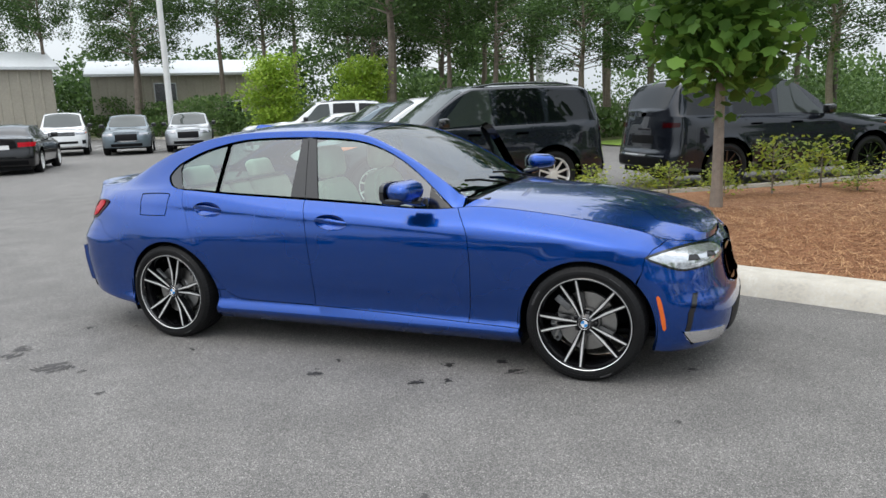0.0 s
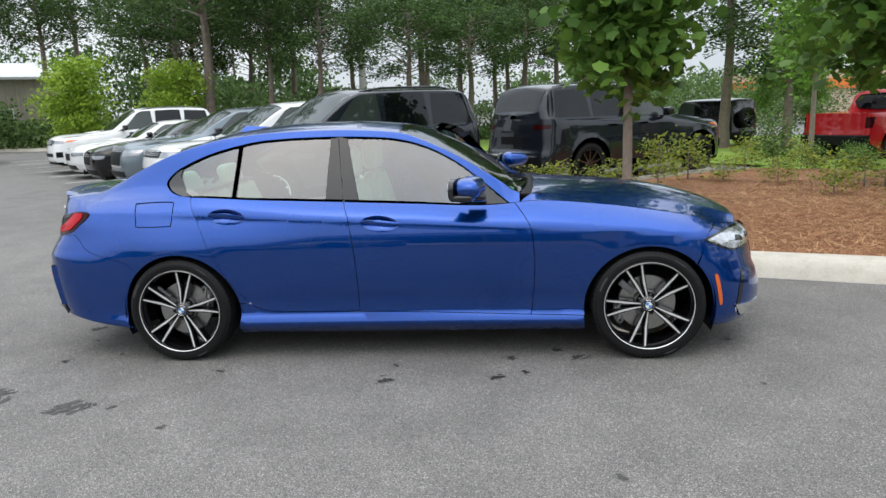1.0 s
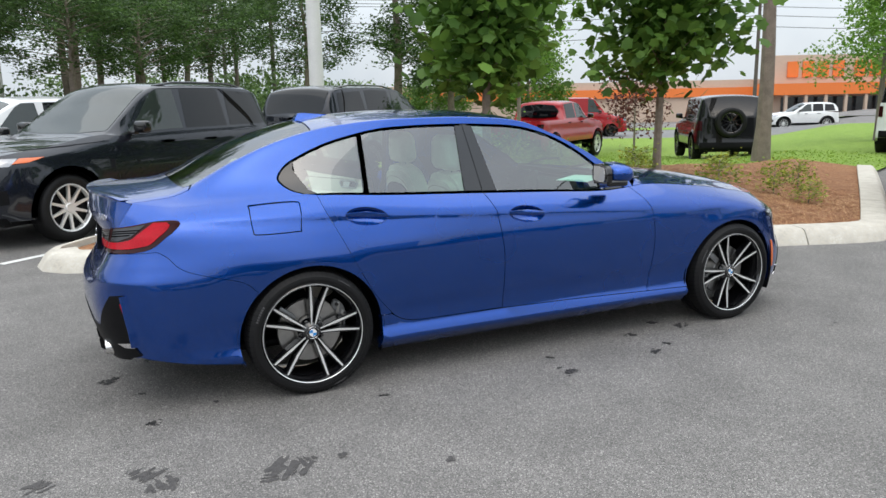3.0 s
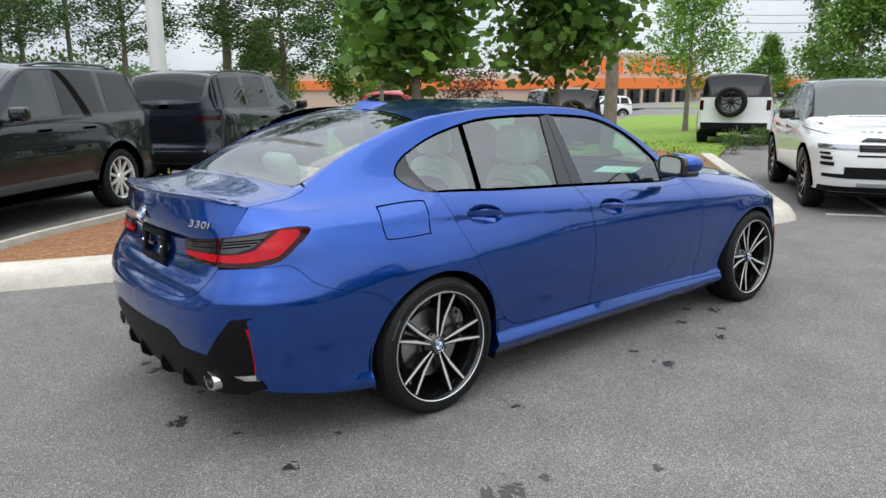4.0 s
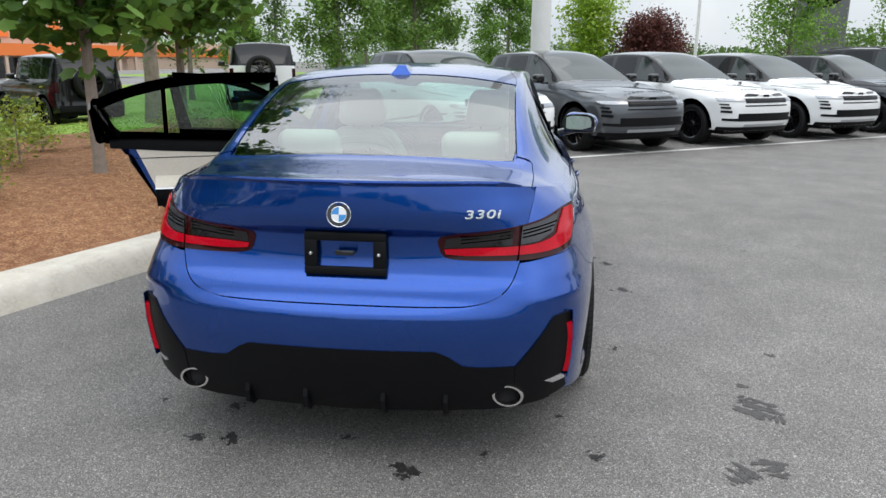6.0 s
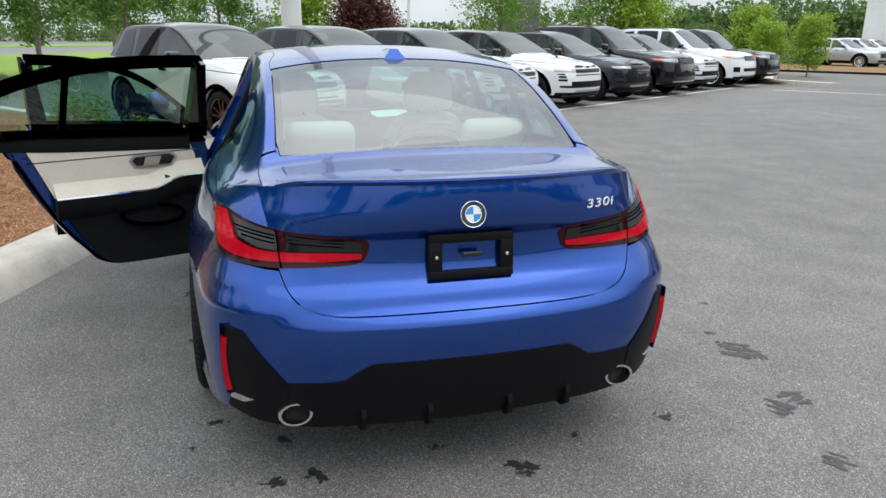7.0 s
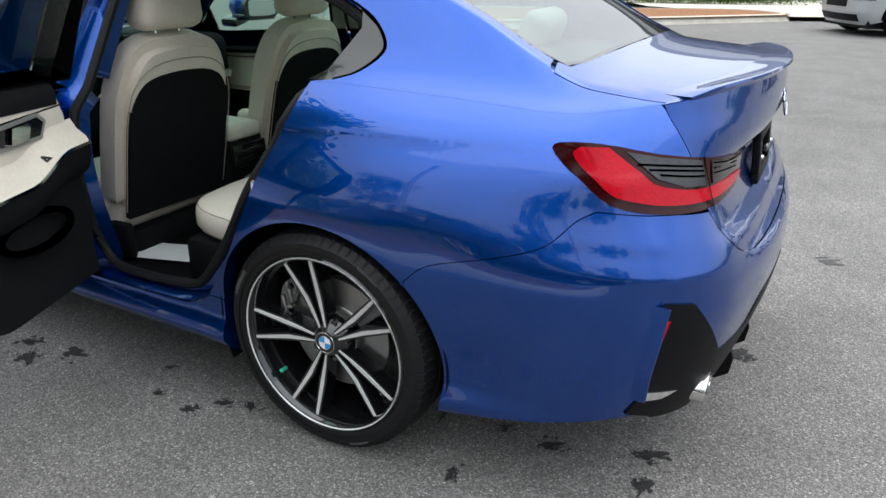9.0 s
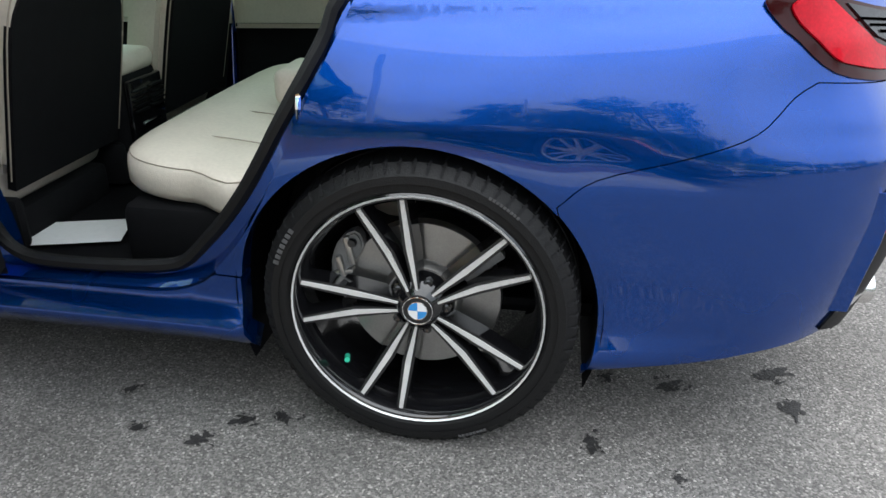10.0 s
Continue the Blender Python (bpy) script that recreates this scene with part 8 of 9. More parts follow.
PICKUP = dict(L=5.9, w=1.03, H=2.0, wb=3.67, ro=1.25, belt=1.36, hood=1.36, ws=3.0, wt=2.35, rt=0.95, yt=0.78, r=0.445, sill=0.55, rear_z=1.37, posts=(1.0, 1.85, 2.95), lean=0.03, doors=(1.0, 1.95, 3.0), handles=(1.2, 2.2),
              mid=[(-1.22, 1.375), (-0.2, 1.37), (0.86, 1.37), (0.95, 1.90), (1.2, 1.98), (1.8, 2.0), (2.2, 1.98), (2.38, 1.92), (2.7, 1.68), (3.0, 1.44), (3.15, 1.38), (3.9, 1.34), (4.4, 1.28), (4.58, 1.18)],
              rail_y=[(-1.22, 0.9), (0.86, 0.9), (0.95, 0.80), (2.3, 0.80), (2.7, 0.82), (3.0, 0.87), (3.3, 0.75), (4.6, 0.4)],
              rail_z=[(-1.22, 1.37), (0.86, 1.368), (0.95, 1.82), (1.2, 1.90), (1.8, 1.92), (2.2, 1.9), (2.38, 1.84), (2.7, 1.62), (3.0, 1.4), (3.15, 1.36), (3.9, 1.30), (4.6, 1.15)],
              face=[("grille", -1, 0.6, 0.85, 1.12, GRILLE_M), ("headlamp", 0.66, 0.95, 0.95, 1.12, CLEAR_LAMP), ("intake", -1, 0.9, 0.5, 0.75, BLACK_MATT)], back=[("tail_lamp", 0.86, 0.97, 0.98, 1.26, DARK_RED), ("rear_bumper", -1, 0.98, 0.55, 0.80, BLACK_MATT)], style="double", alloy=SILVER_FACE, rear_pane=(0.855, 0.62, 1.46, 1.83), arch=BLACK_MATT, flare=0.05,
              tail=[(0.3, 0.02), (0.5, 0.0), (0.79, 0.0), (0.84, 0.10), (1.3, 0.12)])
VAN = dict(L=5.8, w=1.0, H=2.4, wb=3.6, ro=1.1, belt=1.45, hood=1.35, ws=3.25, wt=2.55, rt=-0.95, yt=0.86, r=0.36, sill=0.35, posts=(2.2, 3.15), doors=(0.9, 2.2), handles=(2.4,), rear_z=1.5, face=[("grille", -1, 0.6, 0.8, 1.0, GRILLE_M), ("headlamp", 0.6, 0.9, 0.95, 1.15, CLEAR_LAMP)], back=[("tail_lamp", 0.85, 0.95, 0.9, 1.3, DARK_RED)], style="ten", alloy=ALLOY_BLACK)

# row by the bed
hx_, hy_ = LROW_H
row0 = Vector((-0.83, 6.58))
vehicle("suv_car", "charcoal seven-seat SUV with roof rails parked on asphalt", DISCO, DARKGREY_P, stand(row0.x, row0.y, hx_, hy_, DISCO))
vehicle("suv_car", "gloss dark grey SUV parked beyond the planting bed", DISCO_B, DARKGREY_P, stand(3.95, 9.85, 0.794, 0.608, DISCO_B))
for i, (d, pt, lb) in enumerate(((SPORT, WHITE_P, "white compact SUV with black grille and arches"), (CROSS, STEEL_P, "steel-blue crossover with black lower grille"), (SALOON, BLACK_P, "black saloon car in the parked row"), (SALOON, WHITE_P, "white saloon car in the parked row"), (DISCO, WHITE_P, "large white SUV at the end of the row"))):
    q = row0 + LROW_D * 2.75 * (i + 1)
    vehicle("suv_car" if d is not SALOON else "saloon", lb, d, pt, stand(q.x, q.y, hx_, hy_, d))
# row across the lane
row = (("white compact SUV with black roof and black wheels", WHITE_P, EVOQUE_W, BLACK_P), ("dark grey compact SUV with black wheels", GREY_P, EVOQUE_G, BLACK_P), ("white compact SUV with black wheels beside a grey one", WHITE_P, EVOQUE_W, BLACK_P), ("white SUV with black wheels and silver badge strip", WHITE_P, EVOQUE_W, BLACK_P),
       ("charcoal compact SUV in the parked row", DARKGREY_P, EVOQUE_G, BLACK_P), ("black SUV in the parked row", BLACK_P, DISCO_B, None), ("white SUV with black lower trim in the row", WHITE_P, EVOQUE_W, BLACK_P), ("tall white SUV with silver wheels in the row", WHITE_P, DISCO, None), ("large black SUV at the row's end", BLACK_P, DISCO, None))
for i, (lb, pt, d, rp) in enumerate(row):
    q = Vector((8.4, 2.45)) + ROW_D * 2.62 * i + ROW_N * (0.9 if i < 5 else 1.1)
    q = q + Vector((0.45, -0.75)) + ROW_D * 0.9 - ROW_N * 1.1
    vehicle("suv_car", lb, d, pt, stand(q.x, q.y, -ROW_N.x, -ROW_N.y, d), rp)
# lawn and street
vehicle("pickup_truck", "red four-door pickup with black bumper on the lawn", PICKUP, RED_P, stand(12.95, 17.2, 0.84, 0.54, PICKUP), category="truck")
vehicle("off_roader", "black off-road SUV with rear spare wheel on the lawn", DEFENDER, BLACK_P, stand(16.3, 12.9, 0.55, 0.83, DEFENDER))
vehicle("off_roader", "white off-road SUV with black rear and spare wheel", DEFENDER, WHITE_P, stand(18.9, 7.9, 0.92, 0.42, DEFENDER), BLACK_P)
vehicle("off_roader", "black off-road SUV parked by the pine trees", DEFENDER, BLACK_P, stand(9.8, 27.0, -0.6, 0.8, DEFENDER))
vehicle("panel_van", "red delivery van on the street", VAN, RED_P, stand(25.5, 33.5, 0.88, -0.47, VAN), category="van")
vehicle("suv_car", "white SUV driving lane beyond the lawn", SPORT, WHITE_P, stand(41, 30.5, -0.88, 0.47, SPORT))
# left of the car park
vehicle("saloon", "dark blue-black saloon with red tail lamps", SALOON, BLACK_P, stand(-17.4, 11.6, -0.65, 0.76, SALOON))
vehicle("suv_car", "white pickup-like SUV facing the lane", DISCO, WHITE_P, stand(-24.6, 19.6, 0.72, -0.69, DISCO))
vehicle("suv_car", "blue-grey crossover with chrome grille facing the lane", CROSS, STEEL_P, stand(-21.3, 20.1, 0.66, -0.75, CROSS))
vehicle("suv_car", "silver crossover with broad grille facing the lane", CROSS, SILVER_P, stand(-19.5, 21.9, 0.62, -0.78, CROSS))
# far side
vehicle("limousine", "long black saloon with bright wheels beside the island", LIMO, BLACK_P, stand(6.7, -16.0, 0.9, 0.43, LIMO))
vehicle("off_roader", "grey boxy off-roader beyond the black saloon", DEFENDER, DARKGREY_P, stand(16.2, -27.0, -0.85, -0.5, DEFENDER))
vehicle("saloon", "silver saloon with black multi-spoke wheels", dict(SALOON, alloy=ALLOY_BLACK, style="ten"), SILVER_P, stand(-2.9, -15.0, 0.86, 0.5, SALOON))
vehicle("suv_car", "white SUV before the showroom", SPORT, WHITE_P, stand(-7.4, -13.0, 0.75, 0.65, SPORT))
for i in range(6):
    vehicle("suv_car", "pale car in the far parking row", SPORT if i % 2 else CROSS, (SILVER_P, WHITE_P, WHITE_P, DARKGREY_P, WHITE_P, BLACK_P)[i], stand(33.5 + 4.2 * i, -34.5 - 5.5 * i, -0.9, -0.35, SPORT), step=0.12)

# ---- plants ----
def leaf_mat(name, dark, light, trans=0.35):
    m = bpy.data.materials.new(name)
    m.use_nodes = True
    n, l = m.node_tree.nodes, m.node_tree.links
    n.clear()
    out, mix = n.new("ShaderNodeOutputMaterial"), n.new("ShaderNodeMixShader")
    b, tr = n.new("ShaderNodeBsdfPrincipled"), n.new("ShaderNodeBsdfTranslucent")
    geo, ramp = n.new("ShaderNodeNewGeometry"), n.new("ShaderNodeValToRGB")
    ramp.color_ramp.elements[0].color, ramp.color_ramp.elements[1].color = rgba(dark), rgba(light)
    l.new(geo.outputs["Random Per Island"], ramp.inputs[0])
    l.new(ramp.outputs[0], b.inputs["Base Color"])
    l.new(ramp.outputs[0], tr.inputs[0])
    b.inputs["Roughness"].default_value = 0.55
    b.inputs["Specular IOR Level"].default_value = 0.35
    mix.inputs[0].default_value = trans
    l.new(b.outputs[0], mix.inputs[1])
    l.new(tr.outputs[0], mix.inputs[2])
    l.new(mix.outputs[0], out.inputs[0])
    return m


LEAF_MAPLE = leaf_mat("maple_leaf", (0.05, 0.12, 0.018), (0.16, 0.30, 0.05))
LEAF_MID = leaf_mat("green_leaf", (0.07, 0.155, 0.022), (0.20, 0.33, 0.06))
LEAF_LIGHT = leaf_mat("light_leaf", (0.12, 0.25, 0.035), (0.24, 0.41, 0.07))
LEAF_DARK = leaf_mat("dark_leaf", (0.03, 0.066, 0.018), (0.105, 0.185, 0.048), 0.4)
LEAF_SHRUB = leaf_mat("shrub_leaf", (0.12, 0.20, 0.025), (0.42, 0.46, 0.06))
LEAF_FAR = leaf_mat("far_leaf", (0.055, 0.11, 0.03), (0.15, 0.24, 0.065), 0.35)
LEAF_RED = leaf_mat("red_leaf", (0.075, 0.025, 0.022), (0.18, 0.065, 0.05))
LEAF_YEL = leaf_mat("yellow_green_leaf", (0.20, 0.34, 0.03), (0.36, 0.48, 0.06))
BARK = plain("grey_bark", (0.20, 0.17, 0.14), 0.9, vary=0.35, scale=5, bump=0.8, bscale=14)
BARK_P = plain("pine_bark", (0.19, 0.155, 0.125), 0.92, vary=0.45, scale=4, bump=1.0, bscale=9)
BARK_Y = plain("young_bark", (0.24, 0.20, 0.165), 0.85, vary=0.3, scale=14, bump=0.3, bscale=50)

LOBES = [(0.0, -0.42), (0.22, -0.36), (0.46, -0.27), (0.40, 0.02), (0.50, 0.27), (0.26, 0.33), (0.0, 0.58), (-0.26, 0.33), (-0.50, 0.27), (-0.40, 0.02), (-0.46, -0.27), (-0.22, -0.36)]


def leaf_mesh(name, cen, size, mat, seed, lobed=False, flat=0.6, droop=0.3):
    """Many leaves as one mesh: cen (n, 3); each leaf a small bent blade turned its own way."""
    rs = np.random.RandomState(seed)
    n = len(cen)
    nor = rs.normal(size=(n, 3)) * np.array([1, 1, 0.6])
    nor[:, 2] = np.abs(nor[:, 2]) + flat
    nor /= np.linalg.norm(nor, axis=1)[:, None]
    t = rs.normal(size=(n, 3))
    t -= nor * (t * nor).sum(1)[:, None]
    t /= np.linalg.norm(t, axis=1)[:, None]
    b = np.cross(nor, t)
    sz = size * rs.uniform(0.6, 1.25, n)
    shape = np.array(LOBES) if lobed else np.array([(0.0, -0.55), (0.34, 0.0), (0.0, 0.6), (-0.34, 0.0)])
    k = len(shape)
    bend = -droop * (np.abs(shape[:, 1]) ** 2 + 0.6 * np.abs(shape[:, 0]) ** 2)
    V = cen[:, None] + sz[:, None, None] * (shape[None, :, :1] * t[:, None] + shape[None, :, 1:] * b[:, None] + bend[None, :, None] * nor[:, None])
    idx = np.arange(n)[:, None] * k
    if lobed:
        tris = np.array([(0, 1, 11), (1, 2, 3), (1, 3, 9), (1, 9, 11), (9, 10, 11), (3, 4, 5), (3, 5, 9), (5, 7, 9), (7, 8, 9), (5, 6, 7)])
    else:
        tris = np.array([(0, 1, 3), (1, 2, 3)])
    F = (idx[:, :, None] + tris[None]).reshape(-1, 3)
    me = bpy.data.meshes.new(name)
    me.vertices.add(n * k)
    me.vertices.foreach_set("co", V.reshape(-1).astype(np.float32))
    me.loops.add(len(F) * 3)
    me.loops.foreach_set("vertex_index", F.reshape(-1).astype(np.int32))
    me.polygons.add(len(F))
    me.polygons.foreach_set("loop_start", np.arange(0, len(F) * 3, 3, dtype=np.int32))
    me.update(calc_edges=True)
    me.materials.append(mat)
    return me


def limb_points(rs, h0, h1, r_of, count, trunk_r, tips=False):
    """Limbs that leave a straight stem between two heights, and points along them where leaves sit."""
    limbs, pts = [], []
    for i in range(count):
        u = (i + rs.uniform(0, 1)) / count
        z0 = h0 + (h1 - h0) * u * 0.92
        az = i * 2.4 + rs.uniform(-0.5, 0.5)
        ln = r_of(u) * rs.uniform(0.7, 1.1)
        up = rs.uniform(0.25, 0.8) * ln
        p = [np.array([0.0, 0.0, z0]), np.array([math.cos(az) * ln * 0.5, math.sin(az) * ln * 0.5, z0 + up * 0.55]), np.array([math.cos(az) * ln, math.sin(az) * ln, z0 + up * 0.8])]
        limbs.append((p, trunk_r * (1 - 0.7 * u) * 0.4))
        for j in range(4 if tips else 7):
            s = rs.uniform(0.7, 1.05) if tips else rs.uniform(0.3, 1.05)
            q = p[0] * (1 - s) ** 2 + 2 * s * (1 - s) * p[1] + s * s * p[2]
            pts.append(q + rs.normal(size=3) * 0.12 * ln)
    return limbs, np.array(pts)


def make_tree(name, label, H, trunk_r, h0, r_of, limbs_n, leaves_n, size, lmat, bmat, seed, m, lobed=False, lean=0.0, spread=0.28, category="tree", flat=0.6, tips=False):
    rs = np.random.RandomState(seed)
    root = tagged(empty(name), label, category)
    limbs, pts = limb_points(rs, h0, H, r_of, limbs_n, trunk_r, tips)
    bm = bmesh.new()
    k, seg = 14, 9
    prev = None
    ph = rs.uniform(0, 6.28, 3)
    sway = lambda z: np.array([lean * z + 0.03 * trunk_r * 8 * math.sin(z * 0.7 + ph[0]), 0.03 * trunk_r * 8 * math.sin(z * 0.55 + ph[1]), 0])  # noqa: E731
    for i in range(k + 1):
        z = H * 0.96 * i / k
        rr = trunk_r * (1 - 0.8 * (i / k) ** 1.1) * (1.35 if i == 0 else 1)
        c = sway(z)
        ring = [bm.verts.new((c[0] + rr * math.cos(a) * (1 + 0.08 * math.sin(3 * a + i)), c[1] + rr * math.sin(a), z - (0.15 if i == 0 else 0))) for a in np.linspace(0, 2 * math.pi, seg + 1)[:-1]]
        if prev:
            for j in range(seg):
                bm.faces.new((prev[j], prev[(j + 1) % seg], ring[(j + 1) % seg], ring[j]))
        prev = ring
    part("trunk", bm, bmat, root)
    bm = bmesh.new()
    for p, rr in limbs:
        q = [p[0] + sway(p[0][2]), p[1] + sway(p[0][2]), p[2] + sway(p[0][2])]
        prev = None
        for i in range(5):
            s = i / 4
            c = q[0] * (1 - s) ** 2 + 2 * s * (1 - s) * q[1] + s * s * q[2]
            r2 = max(rr * (1 - 0.85 * s), 0.004)
            ring = [bm.verts.new((c[0] + r2 * math.cos(a), c[1] + r2 * math.sin(a) * 0.8, c[2] + r2 * math.sin(a) * 0.6)) for a in (0, 2.09, 4.19)]
            if prev:
                for j in range(3):
                    bm.faces.new((prev[j], prev[(j + 1) % 3], ring[(j + 1) % 3], ring[j]))
            prev = ring
    lb = part("branchwork", bm, bmat, root)
    lb["kind"] = "stuff"
    pts = pts + np.array([sway(z) for z in pts[:, 2]])
    pick = rs.randint(0, len(pts), leaves_n)
    cen = pts[pick] + rs.normal(size=(leaves_n, 3)) * spread * np.array([1, 1, 0.8])
    me = leaf_mesh("crown", cen, size, lmat, seed + 5, lobed, flat)
    cr = new("crown", me)
    cr.parent = root
    cr["kind"] = "stuff"
    root.matrix_world = m
    return root


def bed_z(x, y):
    return float(bed_h(np.array([x]), np.array([y]))[0])


# young trees in the bed and on the lawn
crown = lambda r: (lambda u: r * (0.72 + 0.43 * math.sin(math.pi * min(1, 0.18 + 0.72 * u))))  # noqa: E731
make_tree("young_maple", "young broad-leaved tree with large lobed leaves in the bed", 5.2, 0.062, 1.32, crown(0.66), 34, 4600, 0.155, LEAF_MAPLE, BARK_Y, 3, pose(3.40, 3.62, 0.24, 0, 0, 20), True, -0.012, 0.20)
make_tree("young_maple", "young broad-leaved tree with dark lobed leaves near the kerb", 5.0, 0.065, 1.32, crown(0.98), 36, 4600, 0.165, LEAF_MAPLE, BARK_Y, 8, pose(6.70, 4.34, 0.28, 0, 0, 140), True, -0.008, 0.24)
make_tree("young_tree", "slender light green tree on the lawn", 6.2, 0.06, 1.9, crown(0.95), 44, 6500, 0.12, LEAF_LIGHT, BARK_Y, 12, pose(8.5, 11.6, float(fall(8.5, 11.6)), 0, 0, 60), False, 0.0, 0.26)
light_tree = make_tree("young_tree", "feathery light green tree on the lawn", 6.4, 0.10, 1.5, lambda u: 2.1 * (1 - 0.62 * u), 46, 8500, 0.13, LEAF_LIGHT, BARK, 17, pose(22, 11.6, float(fall(22, 11.6))), False, 0.0, 0.22, tips=False)
mid_tree = make_tree("street_tree", "round green tree beyond the parked row", 6.6, 0.11, 1.5, lambda u: 2.0 * (0.7 + 0.35 * math.sin(6 * u)) * (1 - 0.45 * u), 38, 12000, 0.16, LEAF_MID, BARK, 21, pose(27.6, 4.4, float(fall(27.6, 4.4))), False, 0.0, 0.26, tips=True)
yellow_tree = make_tree("young_tree", "bright yellow-green young tree by the wood", 3.5, 0.05, 0.6, crown(0.95), 40, 7000, 0.13, LEAF_YEL, BARK_Y, 25, pose(-13.3, 19.6, 0.0), False, 0.0, 0.2)
for x, y, a, s, src in ((-11.2, 23.0, 80, 1.0, yellow_tree), (24.1, 6.7, 30, 0.85, mid_tree), (25.3, -9.7, 200, 0.9, light_tree), (30.5, 12.9, 130, 0.58, mid_tree), (39, 6.4, 10, 1.15, mid_tree), 
                        (22.6, -20.2, 70, 0.62, yellow_tree), (23.6, -23.2, 170, 0.7, yellow_tree), (25.0, -21.2, 260, 0.8, yellow_tree), (28.0, -17.0, 20, 1.2, yellow_tree), (29.0, -15.4, 20, 0.9, light_tree), (45, 1.2, 75, 1.15, mid_tree), (45, -3.9, 190, 1.6, yellow_tree), (42, -50, 0, 0.9, mid_tree), (16.5, 24.5, 40, 0.9, mid_tree), (48, -30, 200, 1.3, light_tree), (14, 29, 10, 0.8, mid_tree)):
    copy_thing(src, pose(x, y, float(fall(x, y)), 0, 0, a) @ Matrix.Scale(s, 4))
make_tree("red_leaved_tree", "dark red-leaved tree in the distance", 3.6, 0.12, 0.8, lambda u: 2.7 * (1 - 0.5 * u), 44, 14000, 0.17, LEAF_RED, BARK, 31, pose(45, -7.6, float(fall(45, -7.6))), False, 0.0, 0.4)
make_tree("red_leaved_tree", "small dark red-leaved tree on the lawn", 3.2, 0.05, 0.7, crown(1.2), 26, 1600, 0.14, LEAF_RED, BARK_Y, 33, pose(18.5, 19.5, float(fall(18.5, 19.5))), False, 0.0, 0.3)
make_tree("slender_tree", "tall narrow thin-leaved tree by the street", 9.5, 0.12, 2.0, lambda u: 0.8 * (1 - 0.5 * u), 40, 2600, 0.2, LEAF_FAR, BARK, 36, pose(38.5, 14.3, float(fall(38.5, 14.3))), False, 0.0, 0.25)

# tall trees of the wood
tall = []
for i, (seed, H, h0, rr, nl) in enumerate(((41, 16, 7.8, 3.4, 10500), (45, 14, 6.2, 3.4, 12000), (52, 17, 9.0, 3.0, 9000))):
    tall.append(make_tree("tall_tree", ("tall pine with bare lower trunk and dark crown", "tall dark broad-leaved tree of the wood", "tall slender pine with high crown")[i], H, (0.27, 0.24, 0.25)[i], h0, (lambda q: (lambda u: q * (0.45 + 0.75 * math.sin(math.pi * min(1, 0.12 + 0.8 * u)))))(rr), 46, nl, 0.21, LEAF_DARK, BARK_P, seed,
                          pose(*((-10.0, 23.4), (-2.3, 30.5), (10.2, 24.6))[i], (0.0, 0.0, float(fall(10.2, 24.6)))[i]) @ Matrix.Diagonal((0.85, 0.85, (0.66, 0.76, 0.72)[i], 1)), False, (0.006, -0.004, 0.012)[i], 0.40, flat=0.3, tips=True))
rt_ = random.Random(5)
spots = [(-11.6, 40.0), (2.5, 31.0), (-1.0, 37.5), (4.5, 38), (6.5, 42), (0.8, 41), (-16, 33.5), (-20, 38), (-25, 36), (-30, 37.5), (-14.5, 45), (-22, 47), (-31, 46), (-38, 38), (-42, 33.5), (-9, 52), (1, 50), (-44, 44), (-50, 36), (-27, 42.5), (-34.5, 34.2), (-36, 52), (-17.5, 39.5), (12.2, 23.5), (-46, 29), (-52, 26), (-58, 30), (-6.5, 46), (8.5, 44), (-13, 36.5)]
for x, y in [p for p in spots if p[1] < 43]:
    src = tall[rt_.choice((0, 1, 2, 2))]
    copy_thing(src, pose(x, y, float(fall(x, y)), rt_.uniform(-2, 2), rt_.uniform(-2, 2), rt_.uniform(0, 360)) @ Matrix.Diagonal((*[rt_.uniform(0.85, 1.1)] * 2, (1.5 + 0.29 * math.hypot(x - 1.5, y)) / 16 * rt_.uniform(0.92, 1.1), 1)))
for i, (x, y) in enumerate(((-7.8, 24.1), (-5.6, 23.6), (-5.1, 27.7), (-1.8, 22.1), (-1.8, 28.1), (0.3, 24.1), (1.7, 33.1), (6.5, 24.4))):
    copy_thing(tall[(2, 0)[i % 2]], pose(x, y, float(fall(x, y)), 0, (1.2, 2.5, -0.5, -1.6, 0, 0.8, -1, 1.5)[i], 70 * i) @ Matrix.Diagonal((0.68, 0.68, (1.5 + 0.29 * math.hypot(x - 1.5, y)) / 16 * (1.0, 1.1, 0.94)[i % 3], 1)))
copy_thing(tall[2], pose(13.3, 8.4, float(fall(13.3, 8.4)) - 0.1, 0, 0, 77) @ Matrix.Diagonal((0.85, 0.85, 1.15, 1)))

